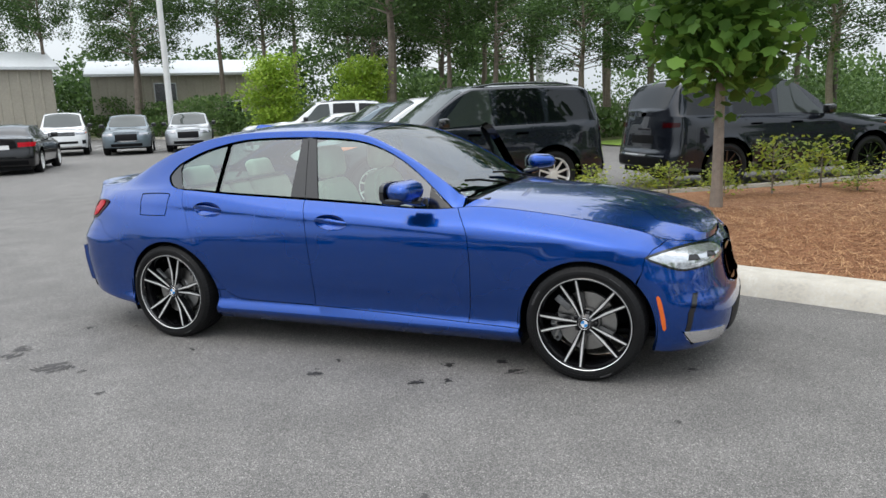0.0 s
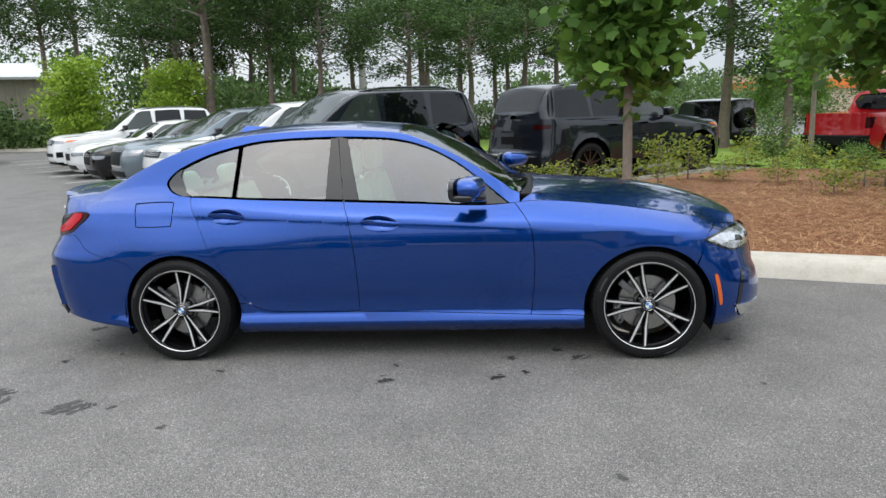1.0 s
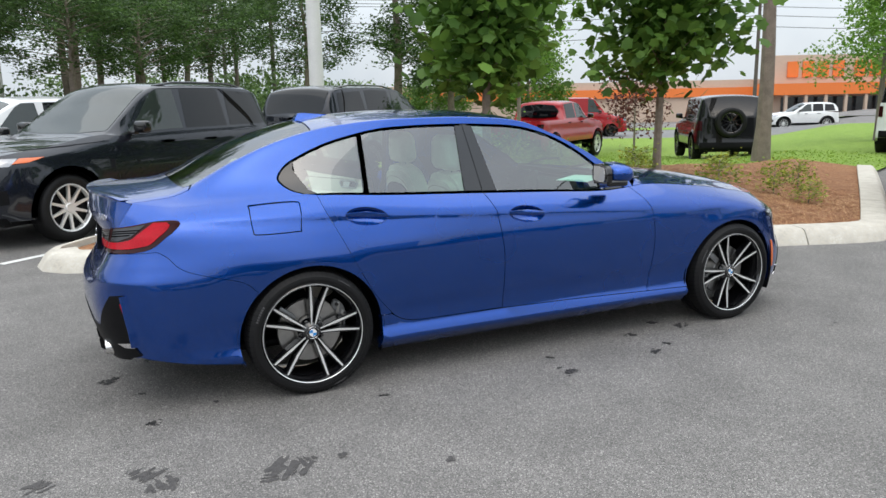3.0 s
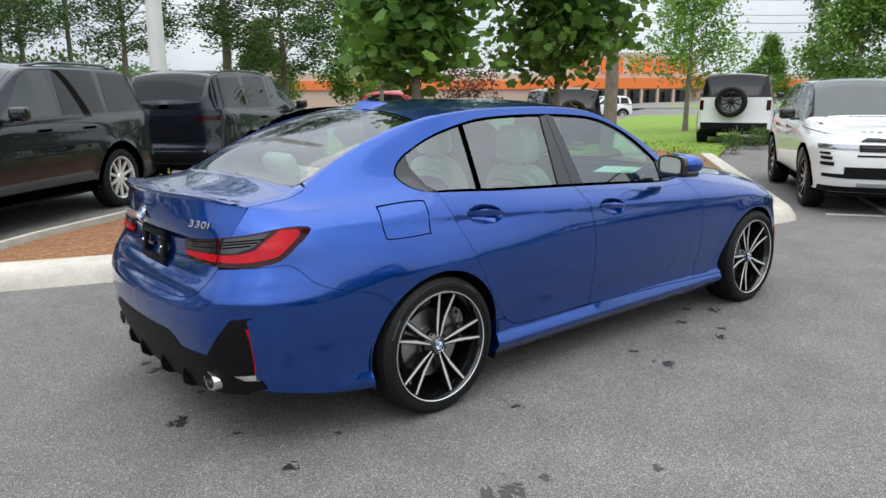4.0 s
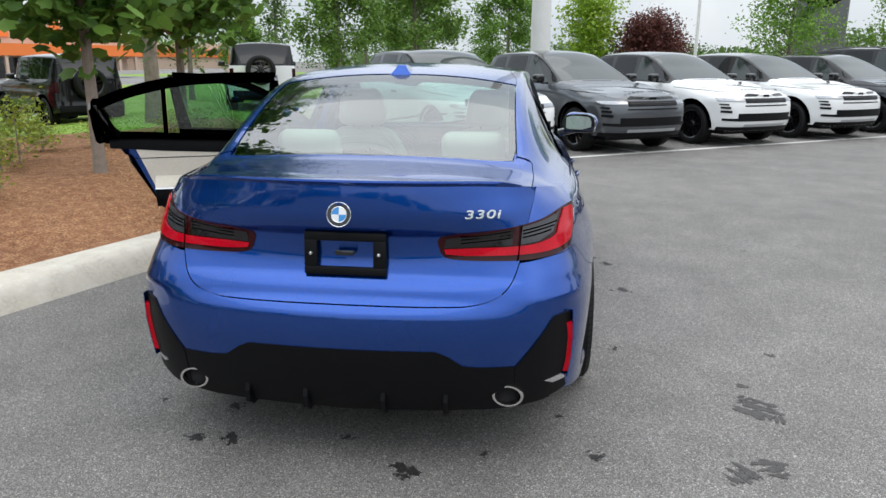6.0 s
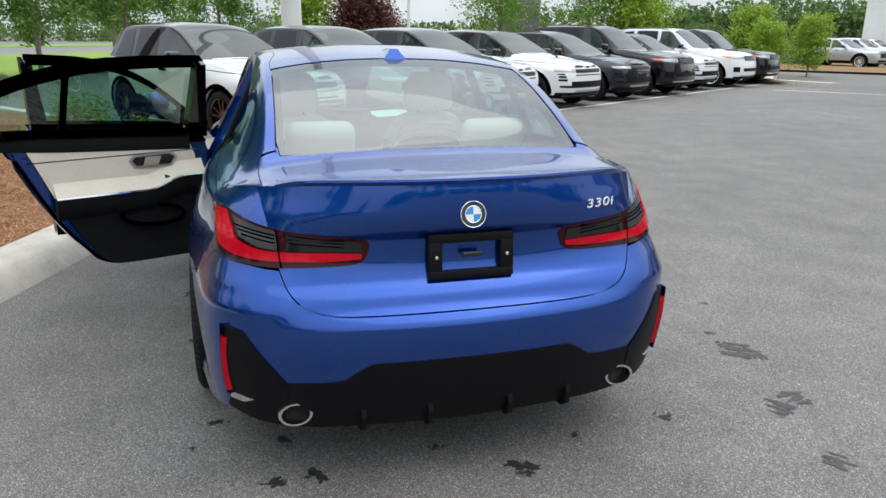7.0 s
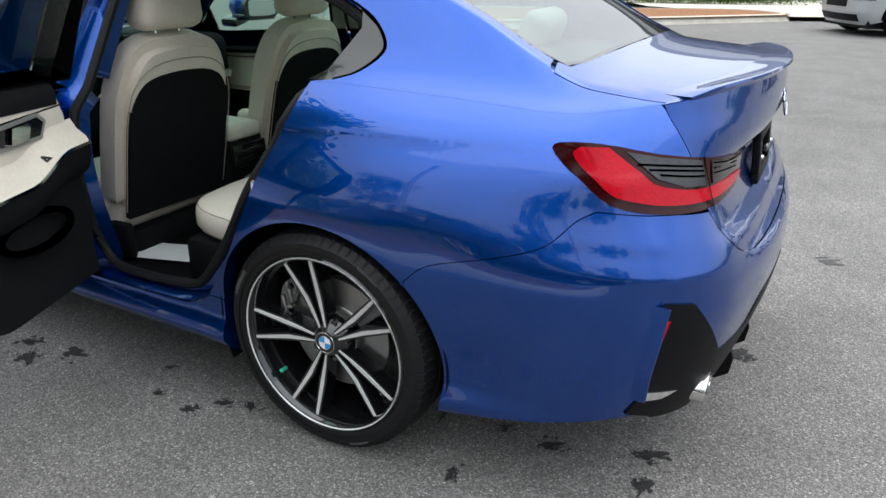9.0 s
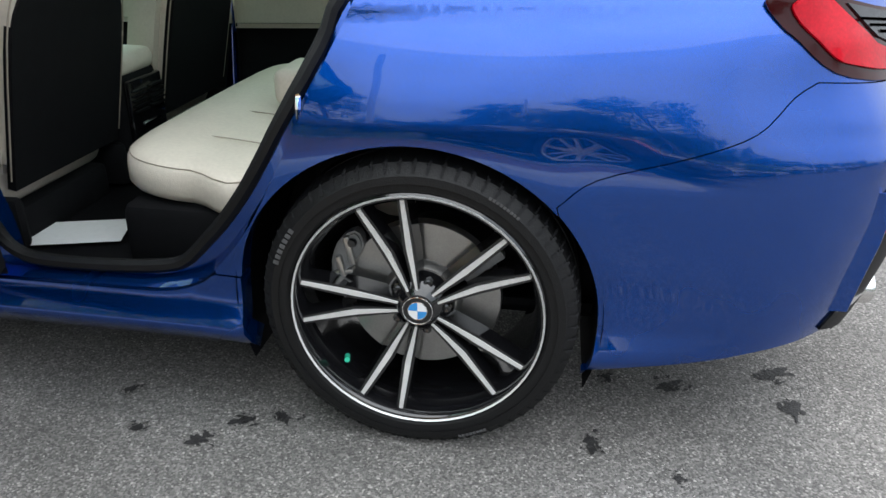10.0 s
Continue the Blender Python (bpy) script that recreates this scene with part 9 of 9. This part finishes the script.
# shrubs in the bed
shrub = make_tree("shrub", "low shrub with yellow-green new leaves in pine straw", 0.62, 0.012, 0.06, lambda u: 0.34 * (1 - 0.35 * u), 26, 420, 0.055, LEAF_SHRUB, BARK_Y, 61, pose(3.99, 4.94, bed_z(3.99, 4.94)), False, 0.0, 0.06, "shrub")
for i, (x, y, s) in enumerate(((2.72, 5.75, 1.05), (4.60, 5.9, 1.25), (4.95, 5.35, 0.95), (1.75, 5.2, 1.0), (2.35, 5.5, 0.9), (5.55, 4.95, 0.95), (5.75, 3.7, 0.95), (6.05, 2.45, 1.15), (6.40, 4.42, 1.05), (6.90, 2.35, 0.85), (7.0, 1.9, 0.8), (8.0, 2.9, 0.9), (6.45, 6.6, 0.9), (1.10, 4.75, 1.0), (0.62, 4.2, 0.9), (2.05, 3.85, 0.75), (3.3, 6.3, 0.9), (5.7, 6.9, 1.0), (7.6, 4.0, 0.8), (4.4, 6.6, 0.9), (3.45, 4.75, 0.8))):
    copy_thing(shrub, pose(x, y, bed_z(x, y) - 0.01, 0, 0, 47 * i) @ Matrix.Diagonal((0.9 * s, 0.9 * s, 0.66 * s * (1.0 + 0.2 * math.sin(i * 2.3)), 1)))
GREEN_SHRUB = leaf_mat("green_shrub_leaf", (0.05, 0.11, 0.02), (0.13, 0.22, 0.04))
round_shrub = make_tree("shrub", "rounded green shrub on the lawn's edge", 0.8, 0.02, 0.05, lambda u: 0.5 * (1 - 0.3 * u), 30, 1200, 0.06, GREEN_SHRUB, BARK_Y, 66, pose(6.9, 9.2, 0.1), False, 0.0, 0.1, "shrub")
for x, y in ((7.9, 9.9), (9.0, 10.8), (8.4, 8.9), (16.2, 5.9), (14.4, 5.6)):
    copy_thing(round_shrub, pose(x, y, float(fall(x, y)), 0, 0, x * 50) @ Matrix.Scale(0.62, 4))


def scatter(name, label, boxes, n, size, mat, seed, category, h_of=None):
    """A mass of leaves over stretches of the plan: boxes of (x0, y0, x1, y1, width, low, high)."""
    rs = np.random.RandomState(seed)
    tot = sum(math.hypot(b[2] - b[0], b[3] - b[1]) for b in boxes)
    out = []
    for x0, y0, x1, y1, w, lo, hi in boxes:
        ln = math.hypot(x1 - x0, y1 - y0)
        k = int(n * ln / tot)
        clumps = max(3, int(ln / 1.6))
        cu, cw, ch = rs.uniform(0, 1, clumps), rs.uniform(-0.5, 0.5, clumps), rs.uniform(0.35, 1.0, clumps)
        j = rs.randint(0, clumps, k)
        u = cu[j] + rs.normal(size=k) * 1.1 / ln
        v = cw[j] + rs.normal(size=k) * 0.16
        z = lo + (hi - lo) * ch[j] * np.clip(np.sqrt(rs.uniform(0, 1, k)) - rs.uniform(0, 0.25, k) ** 2, 0, 1)
        nx, ny = -(y1 - y0) / ln, (x1 - x0) / ln
        x, y = x0 + (x1 - x0) * u + nx * v * w, y0 + (y1 - y0) * u + ny * v * w
        out.append(np.stack([x, y, z + fall(x, y)], 1))
    me = leaf_mesh(name, np.concatenate(out), size, mat, seed, False, 0.25)
    return tagged(new(name, me), label, category, kind="stuff")


scatter("undergrowth", "dense low growth along the wood's edge", [(-44, 38, -20, 33.5, 4, 0, 3.2), (-20, 33.5, -7, 28, 4, 0, 3.0), (-7, 28, 0, 26, 4, 0, 2.6), (0, 27, 8, 38, 5, -0.3, 2.0), (-60, 32, -44, 38, 5, 0, 5), (8, 38, 24, 55, 8, -0.5, 4.5), (-14, 45, 14, 48, 6, -0.3, 4.6)], 70000, 0.22, LEAF_FAR, 71, "undergrowth")
scatter("wood_screen", "dark tree mass of the wood behind the car park", [(-75, 55, -30, 56, 14, 0, 9), (-30, 56, -15, 58, 14, 0, 9), (-70, 20, -66, 55, 8, 0, 9)], 42000, 0.42, LEAF_DARK, 73, "woods")
scatter("far_trees", "distant tree line", [(6, 72, 30, 118, 16, -1, 8), (30, 118, 150, 92, 12, -1.5, 6), (120, 70, 170, -40, 20, -1, 6), (62, -14, 70, -48, 12, -1, 4.2), (70, -48, 60, -95, 14, 0, 6.5), (62, -40, 58, -88, 5, 0, 5.5), (64, -44, 60, -88, 6, 0, 6), (60, -95, 10, -110, 12, 0, 8)], 110000, 0.5, LEAF_FAR, 75, "woods")
scatter("planted_trees", "green planting beyond the parked row", [(30, -10, 46, -18, 7, 0, 2.4), (26, -15, 40, -34, 6, 0, 2.0), (44, -20, 60, -40, 8, 0, 3.2)], 30000, 0.2, LEAF_FAR, 77, "planting")
# added trees outside every view: they darken the horizon that the paint mirrors
scatter("unseen_back_trees", "added tree line out of view behind the showroom and lane", [(10, -110, -90, -70, 14, 0, 10), (-90, -70, -100, 20, 14, 0, 10)], 40000, 0.8, LEAF_FAR, 79, "woods")
scatter("hedge", "clipped green hedge before the showroom", [(5.6, -18.6, 1.6, -20.6, 0.45, 0.10, 0.66)], 18000, 0.05, GREEN_SHRUB, 81, "hedge")

# pine straw needles on the bed
rs = np.random.RandomState(9)
need = []
while len(need) < 15000:
    x, y = rs.uniform(-1.5, 8.5), rs.uniform(0.6, 5.5)
    d = y - (2.51 - 0.348 * x)
    if d < 0.32 or y > 0.75 * (x - 6.3) + 5.6 or (x > 6.4 and y < 0.7 * (x - 6.5) + 0.75) or y > 0.87 * x + 4.4:
        continue
    need.append((x, y))
need = np.array(need)
nz_ = bed_h(need[:, 0], need[:, 1])
for nm, mat, sel in (("straw_light", STRAW_A, slice(0, 8000)), ("straw_dark", STRAW_B, slice(8000, 15000))):
    q, z = need[sel], nz_[sel]
    n = len(q)
    a, ln = rs.uniform(0, math.pi * 2, n), rs.uniform(0.07, 0.17, n)
    dx, dy = np.cos(a) * ln / 2, np.sin(a) * ln / 2
    wx, wy = -np.sin(a) * 0.0022, np.cos(a) * 0.0022
    zz = z + rs.uniform(0.002, 0.02, n)
    tl = rs.uniform(-0.02, 0.02, n)
    V = np.stack([np.stack([q[:, 0] - dx + wx, q[:, 1] - dy + wy, zz - tl], 1), np.stack([q[:, 0] - dx - wx, q[:, 1] - dy - wy, zz - tl], 1), np.stack([q[:, 0] + dx - wx, q[:, 1] + dy - wy, zz + tl], 1), np.stack([q[:, 0] + dx + wx, q[:, 1] + dy + wy, zz + tl], 1)], 1)
    me = bpy.data.meshes.new(nm)
    me.from_pydata(V.reshape(-1, 3).tolist(), [], (np.arange(n)[:, None] * 4 + np.arange(4)[None]).tolist())
    tagged(finish("pine_straw", me, mat, smooth=False), "loose pine needles lying on the bed", "pine straw", kind="stuff")

# grass blades near the bed
rs = np.random.RandomState(19)
gp = []
while len(gp) < 9000:
    x, y = rs.uniform(6.5, 17, 500), rs.uniform(5, 19, 500)
    ok = inside(LAWN, np.stack([x, y], 1))
    gp += list(zip(x[ok], y[ok]))
gp = np.array(gp[:9000])
me = leaf_mesh("grass", np.stack([gp[:, 0], gp[:, 1], fall(gp[:, 0], gp[:, 1]) + 0.05], 1), 0.045, leaf_mat("grass_blade", (0.17, 0.31, 0.03), (0.32, 0.45, 0.07)), 20, False, -0.2)
tagged(new("grass", me), "short mown grass of the lawn", "grass", kind="stuff")

# ---- spots on the asphalt ----
def blot(x, y, r, mat, seed, stretch=1.0, ang=0.0, lumps=1):
    rs = np.random.RandomState(seed)
    bm = bmesh.new()
    for j in range(lumps):
        ox, oy = (rs.normal(size=2) * r * 0.9) if j else (0, 0)
        rr = r * (1 if j == 0 else rs.uniform(0.08, 0.5) ** 1.3)
        ph = rs.uniform(0, 6.28, 4)
        c = bm.verts.new((x + ox, y + oy, 0.003))
        ring = []
        for w in np.linspace(0, 2 * math.pi, 21)[:-1]:
            q = rr * (1 + 0.28 * math.sin(2 * w + ph[0]) + 0.2 * math.sin(3 * w + ph[1]) + 0.16 * math.sin(5 * w + ph[2]) + 0.15 * math.sin(9 * w + ph[3])) * rs.uniform(0.78, 1.18)
            u, v = q * math.cos(w) * stretch, q * math.sin(w) / stretch
            ring.append(bm.verts.new((x + ox + u * math.cos(ang) - v * math.sin(ang), y + oy + u * math.sin(ang) + v * math.cos(ang), 0.0024)))
        for i in range(20):
            bm.faces.new((c, ring[i], ring[(i + 1) % 20]))
    o = part("oil_stain", bm, mat, smooth=False)
    tagged(o, "dark oil spot soaked into the asphalt", "stain", group="oil spots on the asphalt")


for i, (x, y, r) in enumerate(((2.33, -0.74, 0.045), (2.44, -0.87, 0.05), (2.05, -0.88, 0.04), (1.97, -1.2, 0.045), (1.36, -1.0, 0.03), (1.34, -1.24, 0.05), (2.13, -1.12, 0.03), (0.3, -1.09, 0.03), (-0.98, -0.21, 0.06), (-0.80, -0.91, 0.035), (-0.85, 0.50, 0.045), (-0.86, 0.645, 0.04), (-0.83, -0.49, 0.022), (-0.49, -0.78, 0.02),
                                (-0.78, 0.06, 0.025), (-0.58, 0.6, 0.035), (-0.38, 0.85, 0.03), (1.08, 0.92, 0.05), (-0.43, 0.59, 0.02), (0.48, 0.98, 0.03), (0.63, 0.96, 0.02), (0.32, 0.87, 0.025), (0.41, 0.9, 0.03), (0.72, 0.83, 0.02), (-0.56, 0.93, 0.015), (3.4, -0.55, 0.03), (1.2, 1.02, 0.045), (1.3, 0.95, 0.04))):
    blot(x, y, r * 0.64, STAIN, 100 + i, 1.3, i * 1.3, 15)
for i, (x, y, r, s) in enumerate(((-0.30, -1.64, 0.10, 1.5), (-0.22, -1.60, 0.045, 1.6), (-0.40, -1.68, 0.04, 1.6), (-0.86, -1.42, 0.07, 1.5), (-0.80, -1.55, 0.07, 1.3), (-0.08, -1.63, 0.03, 1.3), (-1.24, -1.35, 0.06, 1.5), (1.35, -1.25, 0.04, 1.2), (0.32, -1.86, 0.03, 1.2), (2.5, -2.3, 0.03, 1.0), (3.38, -1.29, 0.02, 2.0))):
    for k in range(3):
        off = (k - 1) * r * 0.62
        blot(x + off * math.sin(0.9 + i), y - off * math.cos(0.9 + i), r * (0.52, 0.44, 0.30)[k], DAMP, 200 + 7 * i + k, s + 0.15, 0.9 + i, 2 if k else 1)

# ---- poles, wires, buildings ----
POLE_W = plain("white_pole_paint", (0.70, 0.70, 0.68), 0.5, vary=0.08, scale=3)
POLE_D = plain("dark_wood_pole", (0.10, 0.085, 0.07), 0.9, vary=0.3, scale=4, bump=0.5, bscale=20)


def light_pole(x, y, r, h, mat, label, lean=0.0):
    root = tagged(empty("light_pole"), label, "light pole")
    z = float(fall(x, y))
    bm = bmesh.new()
    lathe(bm, [(0.0, h), (r * 0.75, h), (r, 0.0), (0.0, 0.0)], 16, pose(x, y, z, 90, 0, 0) @ Matrix.Identity(4))
    bmesh.ops.recalc_face_normals(bm, faces=bm.faces)
    part("mast", bm, mat, root)
    bm = bmesh.new()
    lathe(bm, [(0.0, 0.75), (r * 1.7, 0.72), (r * 1.8, 0.0)], 16, pose(x, y, z, 90, 0, 0))
    bmesh.ops.recalc_face_normals(bm, faces=bm.faces)
    part("pole_base", bm, CONCRETE, root)
    return root


light_pole(-4.3, 25.9, 0.17, 11, POLE_W, "tall white lamp post at the wood's edge")
light_pole(4.2, 14.7, 0.20, 11, POLE_W, "thick white lamp post behind the dark SUVs")
light_pole(14.6, -0.7, 0.24, 11, POLE_W, "thick white lamp post behind the parked row")
light_pole(-22.6, 24.2, 0.16, 11, POLE_W, "white lamp post by the far lane")
light_pole(39.6, -9.3, 0.1, 5, POLE_W, "small white lamp post in the distance")
light_pole(8.1, 39, 0.13, 10, POLE_D, "dark utility pole near the street")
ups = []
for x, y in ((-30, 78), (8.1, 58), (46, 39), (84, 19.5), (122, 0)):
    root = tagged(empty("utility_pole"), "brown utility pole with cross-arm along the street", "utility pole")
    z = float(fall(x, y))
    tube("mast", [(x, y, z - 0.2), (x, y, z + 11.5)], 0.15, POLE_D, root, 10, radii=[0.17, 0.11])
    tube("cross_arm", [(x - 0.6, y - 1.0, z + 10.6), (x + 0.6, y + 1.0, z + 10.6)], 0.07, POLE_D, root, 6)
    ups.append((x, y, z))
WIRE = plain("power_cable", (0.05, 0.05, 0.055), 0.6, vary=0)
for k, (dh, off) in enumerate(((11.2, 0.0), (10.8, -0.9), (10.8, 0.9), (9.4, 0.1), (8.7, -0.1), (7.9, 0.1))):
    pts = []
    for (x0, y0, z0), (x1, y1, z1) in zip(ups, ups[1:]):
        for u in np.linspace(0, 1, 9)[:-1]:
            pts.append((x0 + (x1 - x0) * u + 0.5 * off, y0 + (y1 - y0) * u + 0.85 * off, z0 + (z1 - z0) * u + dh - 0.9 * 4 * u * (1 - u)))
    tagged(tube("power_line", pts, 0.024, WIRE, None, 4), "thin dark cable between the utility poles", "cable", group="cables along the street")

TAN = plain("tan_metal_wall", (0.36, 0.33, 0.27), 0.6, vary=0.12, scale=0.7)
ROOF_W = plain("pale_metal_roof", (0.62, 0.64, 0.65), 0.45, metal=0.2, vary=0.1, scale=0.5)
WIN_D = plain("dark_window", (0.02, 0.022, 0.025), 0.1, spec=0.8, vary=0.2)


def shed(name, label, a, b, depth, h, windows):
    """A ribbed metal hall with its front from a to b."""
    root = tagged(empty(name), label, "building")
    ax, ay = a
    dx, dy = b[0] - ax, b[1] - ay
    ln = math.hypot(dx, dy)
    m = pose(ax, ay, 0, 0, 0, math.degrees(math.atan2(dy, dx)))
    bm = bmesh.new()
    k = int(ln / 0.6)
    prof = []
    for i in range(k):
        x = ln * i / k
        w = ln / k
        prof += [(x, 0.0), (x + w * 0.72, 0.0), (x + w * 0.8, -0.05), (x + w * 0.92, -0.05)]
    prof += [(ln, 0), (ln, depth), (0, depth)]
    prism(bm, prof, -0.2, h, "z", m)
    part("wall", bm, TAN, root, smooth=False)
    bm = bmesh.new()
    prism(bm, [(-0.4, h), (depth / 2, h + 1.3), (depth + 0.4, h), (depth + 0.4, h + 0.18), (depth / 2, h + 1.5), (-0.4, h + 0.18)], -0.4, ln + 0.4, "x", m)
    part("roof", bm, ROOF_W, root, smooth=False)
    for x, z, w, hh in windows:
        bm = bmesh.new()
        box(bm, (x - w / 2 - 0.08, -0.10, z - 0.08), (x + w / 2 + 0.08, -0.02, z + hh + 0.08), m, 0.01)
        fr = part("window", bm, ROOF_W, root)
        bm = bmesh.new()
        box(bm, (x - w / 2, -0.125, z), (x + w / 2, -0.09, z + hh), m)
        part("pane", bm, WIN_D, fr)
    return root


shed("metal_hall", "tan ribbed metal hall with pale roof behind the trees", (-41.5, 37.0), (-31.5, 46.5), 10, 4.6, ((5.2, 2.6, 1.5, 1.4), (10.0, 0.1, 1.6, 2.4)))
shed("metal_hall", "tan ribbed metal hall at the lane's end", (-43.5, 24.0), (-38.8, 31.5), 9, 4.8, ((2.2, 2.4, 1.2, 1.6),))

BEIGE = plain("beige_store_wall", (0.55, 0.42, 0.33), 0.8, vary=0.06, scale=0.2)
ORANGE_B = plain("orange_band", (0.80, 0.20, 0.04), 0.6, vary=0.05)
store = tagged(empty("store_building"), "long low beige store with an orange band across the street", "building")
SM = pose(32, 104, -1.7, 0, 0, math.degrees(math.atan2(60.7 - 100.1, 126 - 46.5)))
for nm, lo, hi, mat in (("wall", (0, 0, 0), (118, 30, 6.0), BEIGE), ("orange_band", (0, -0.4, 3.6), (118, -0.05, 4.9), ORANGE_B), ("entrance_block", (62, -2.5, 0), (86, -0.06, 9.2), BEIGE), ("canopy_band", (60, -4.5, 3.6), (88, -2.55, 5.2), ORANGE_B), ("shop_front", (64, -2.62, 0.2), (84, -2.52, 3.3), WIN_D)):
    bm = bmesh.new()
    box(bm, lo, hi, SM)
    part(nm, bm, mat, store, smooth=False)
for i in range(9):
    bm = bmesh.new()
    x = 64.6 + i * 2.15 + (0.9 if i > 3 else 0)
    box(bm, (x, -2.75, 6.1), (x + 1.55, -2.52, 8.3), SM)
    part("sign_bar", bm, ORANGE_B, store, smooth=False)
for i in range(10):
    bm = bmesh.new()
    box(bm, (61 + i * 2.8, -4.4, 0), (61.4 + i * 2.8, -4.0, 3.6), SM)
    part("column", bm, BEIGE, store, smooth=False)

# showroom, pylon sign, far white building
SHOW = plain("grey_metal_panel", (0.16, 0.165, 0.17), 0.45, metal=0.3, vary=0.06, scale=0.4)
SHOW_L = plain("light_stone_panel", (0.50, 0.50, 0.49), 0.7, vary=0.08, scale=0.8)
show = tagged(empty("showroom"), "grey-panelled showroom with dark glazing behind the hedge", "building")
WM = pose(8.5, -22.6, 0, 0, 0, math.degrees(math.atan2(-26.6 + 22.6, 2.0 - 8.5)))
for nm, lo, hi, mat in (("wall", (0, 0.05, 0), (30, 9, 6.0), SHOW), ("stone_panel", (3.3, -0.05, 0), (4.3, 0.04, 1.4), SHOW_L), ("stone_panel", (3.3, -0.05, 1.42), (4.3, 0.04, 2.9), SHOW_L), ("stone_panel", (4.32, -0.05, 0), (5.3, 0.04, 1.4), SHOW_L), ("stone_panel", (4.32, -0.05, 1.42), (5.3, 0.04, 2.9), SHOW_L), ("glazing", (5.6, -0.03, 0.1), (9.4, 0.02, 3.4), WIN_D), ("glazing", (9.6, -0.03, 0.1), (14, 0.02, 3.4), WIN_D), ("mullion", (9.4, -0.08, 0), (9.6, 0.04, 3.5), SHOW), ("fascia", (0, -0.6, 4.2), (30, 0.04, 5.2), SHOW_L)):
    bm = bmesh.new()
    box(bm, lo, hi, WM, 0.01)
    part(nm, bm, mat, show, smooth=False)
pyl = tagged(empty("pylon_sign"), "tall grey pylon sign with an oval emblem", "sign")
PY = pose(29.7, -12.2, 0, 0, 0, 62)
for nm, lo, hi, mat in (("panel", (-0.95, -0.2, 0.0), (0.95, 0.2, 7.0), SHOW), ("white_edge", (0.96, -0.2, 0.0), (1.10, 0.2, 7.0), POLE_W)):
    bm = bmesh.new()
    box(bm, lo, hi, PY, 0.02)
    part(nm, bm, mat, pyl, smooth=False)
bm = bmesh.new()
lathe(bm, [(0.0, 0.25), (0.55, 0.24), (0.6, 0.2)], 24, PY @ Matrix.Translation((0, 0, 4.0)) @ Matrix.Diagonal((1.15, 1, 0.6, 1)))
part("oval_emblem", bm, BLACK_GLOSS, pyl)
wh = tagged(empty("white_building"), "white modern building in the distance", "building")
WB_M = pose(52, -66, -0.2, 0, 0, 38)
for nm, lo, hi, mat in (("wall", (-2.4, 0, 0), (2.4, 5, 2.9), WHITE_P), ("canopy", (-3.4, -1.2, 2.7), (2.8, 0.0, 3.1), ROOF_W), ("glazing", (-2.0, -0.06, 0.3), (2.0, -0.01, 2.1), WIN_D)):
    bm = bmesh.new()
    box(bm, lo, hi, WB_M, 0.02)
    part(nm, bm, mat, wh, smooth=False)
sg_ = tagged(empty("round_sign"), "white pylon sign with a dark round emblem", "sign")
SGM = pose(43.5, -46.8, 0, 0, 0, 45)
for nm, lo, hi, mat in (("panel", (-0.9, -0.15, 1.2), (0.9, 0.15, 4.6), POLE_W), ("post", (-0.15, -0.1, 0), (0.15, 0.1, 1.25), POLE_W)):
    bm = bmesh.new()
    box(bm, lo, hi, SGM, 0.02)
    part(nm, bm, mat, sg_, smooth=False)
bm = bmesh.new()
lathe(bm, [(0.0, 0.2), (0.55, 0.19), (0.6, 0.15)], 24, SGM @ Matrix.Translation((0, 0, 3.6)) @ Matrix.Rotation(math.pi, 4, "Z"))
part("emblem", bm, BLACK_GLOSS, sg_)
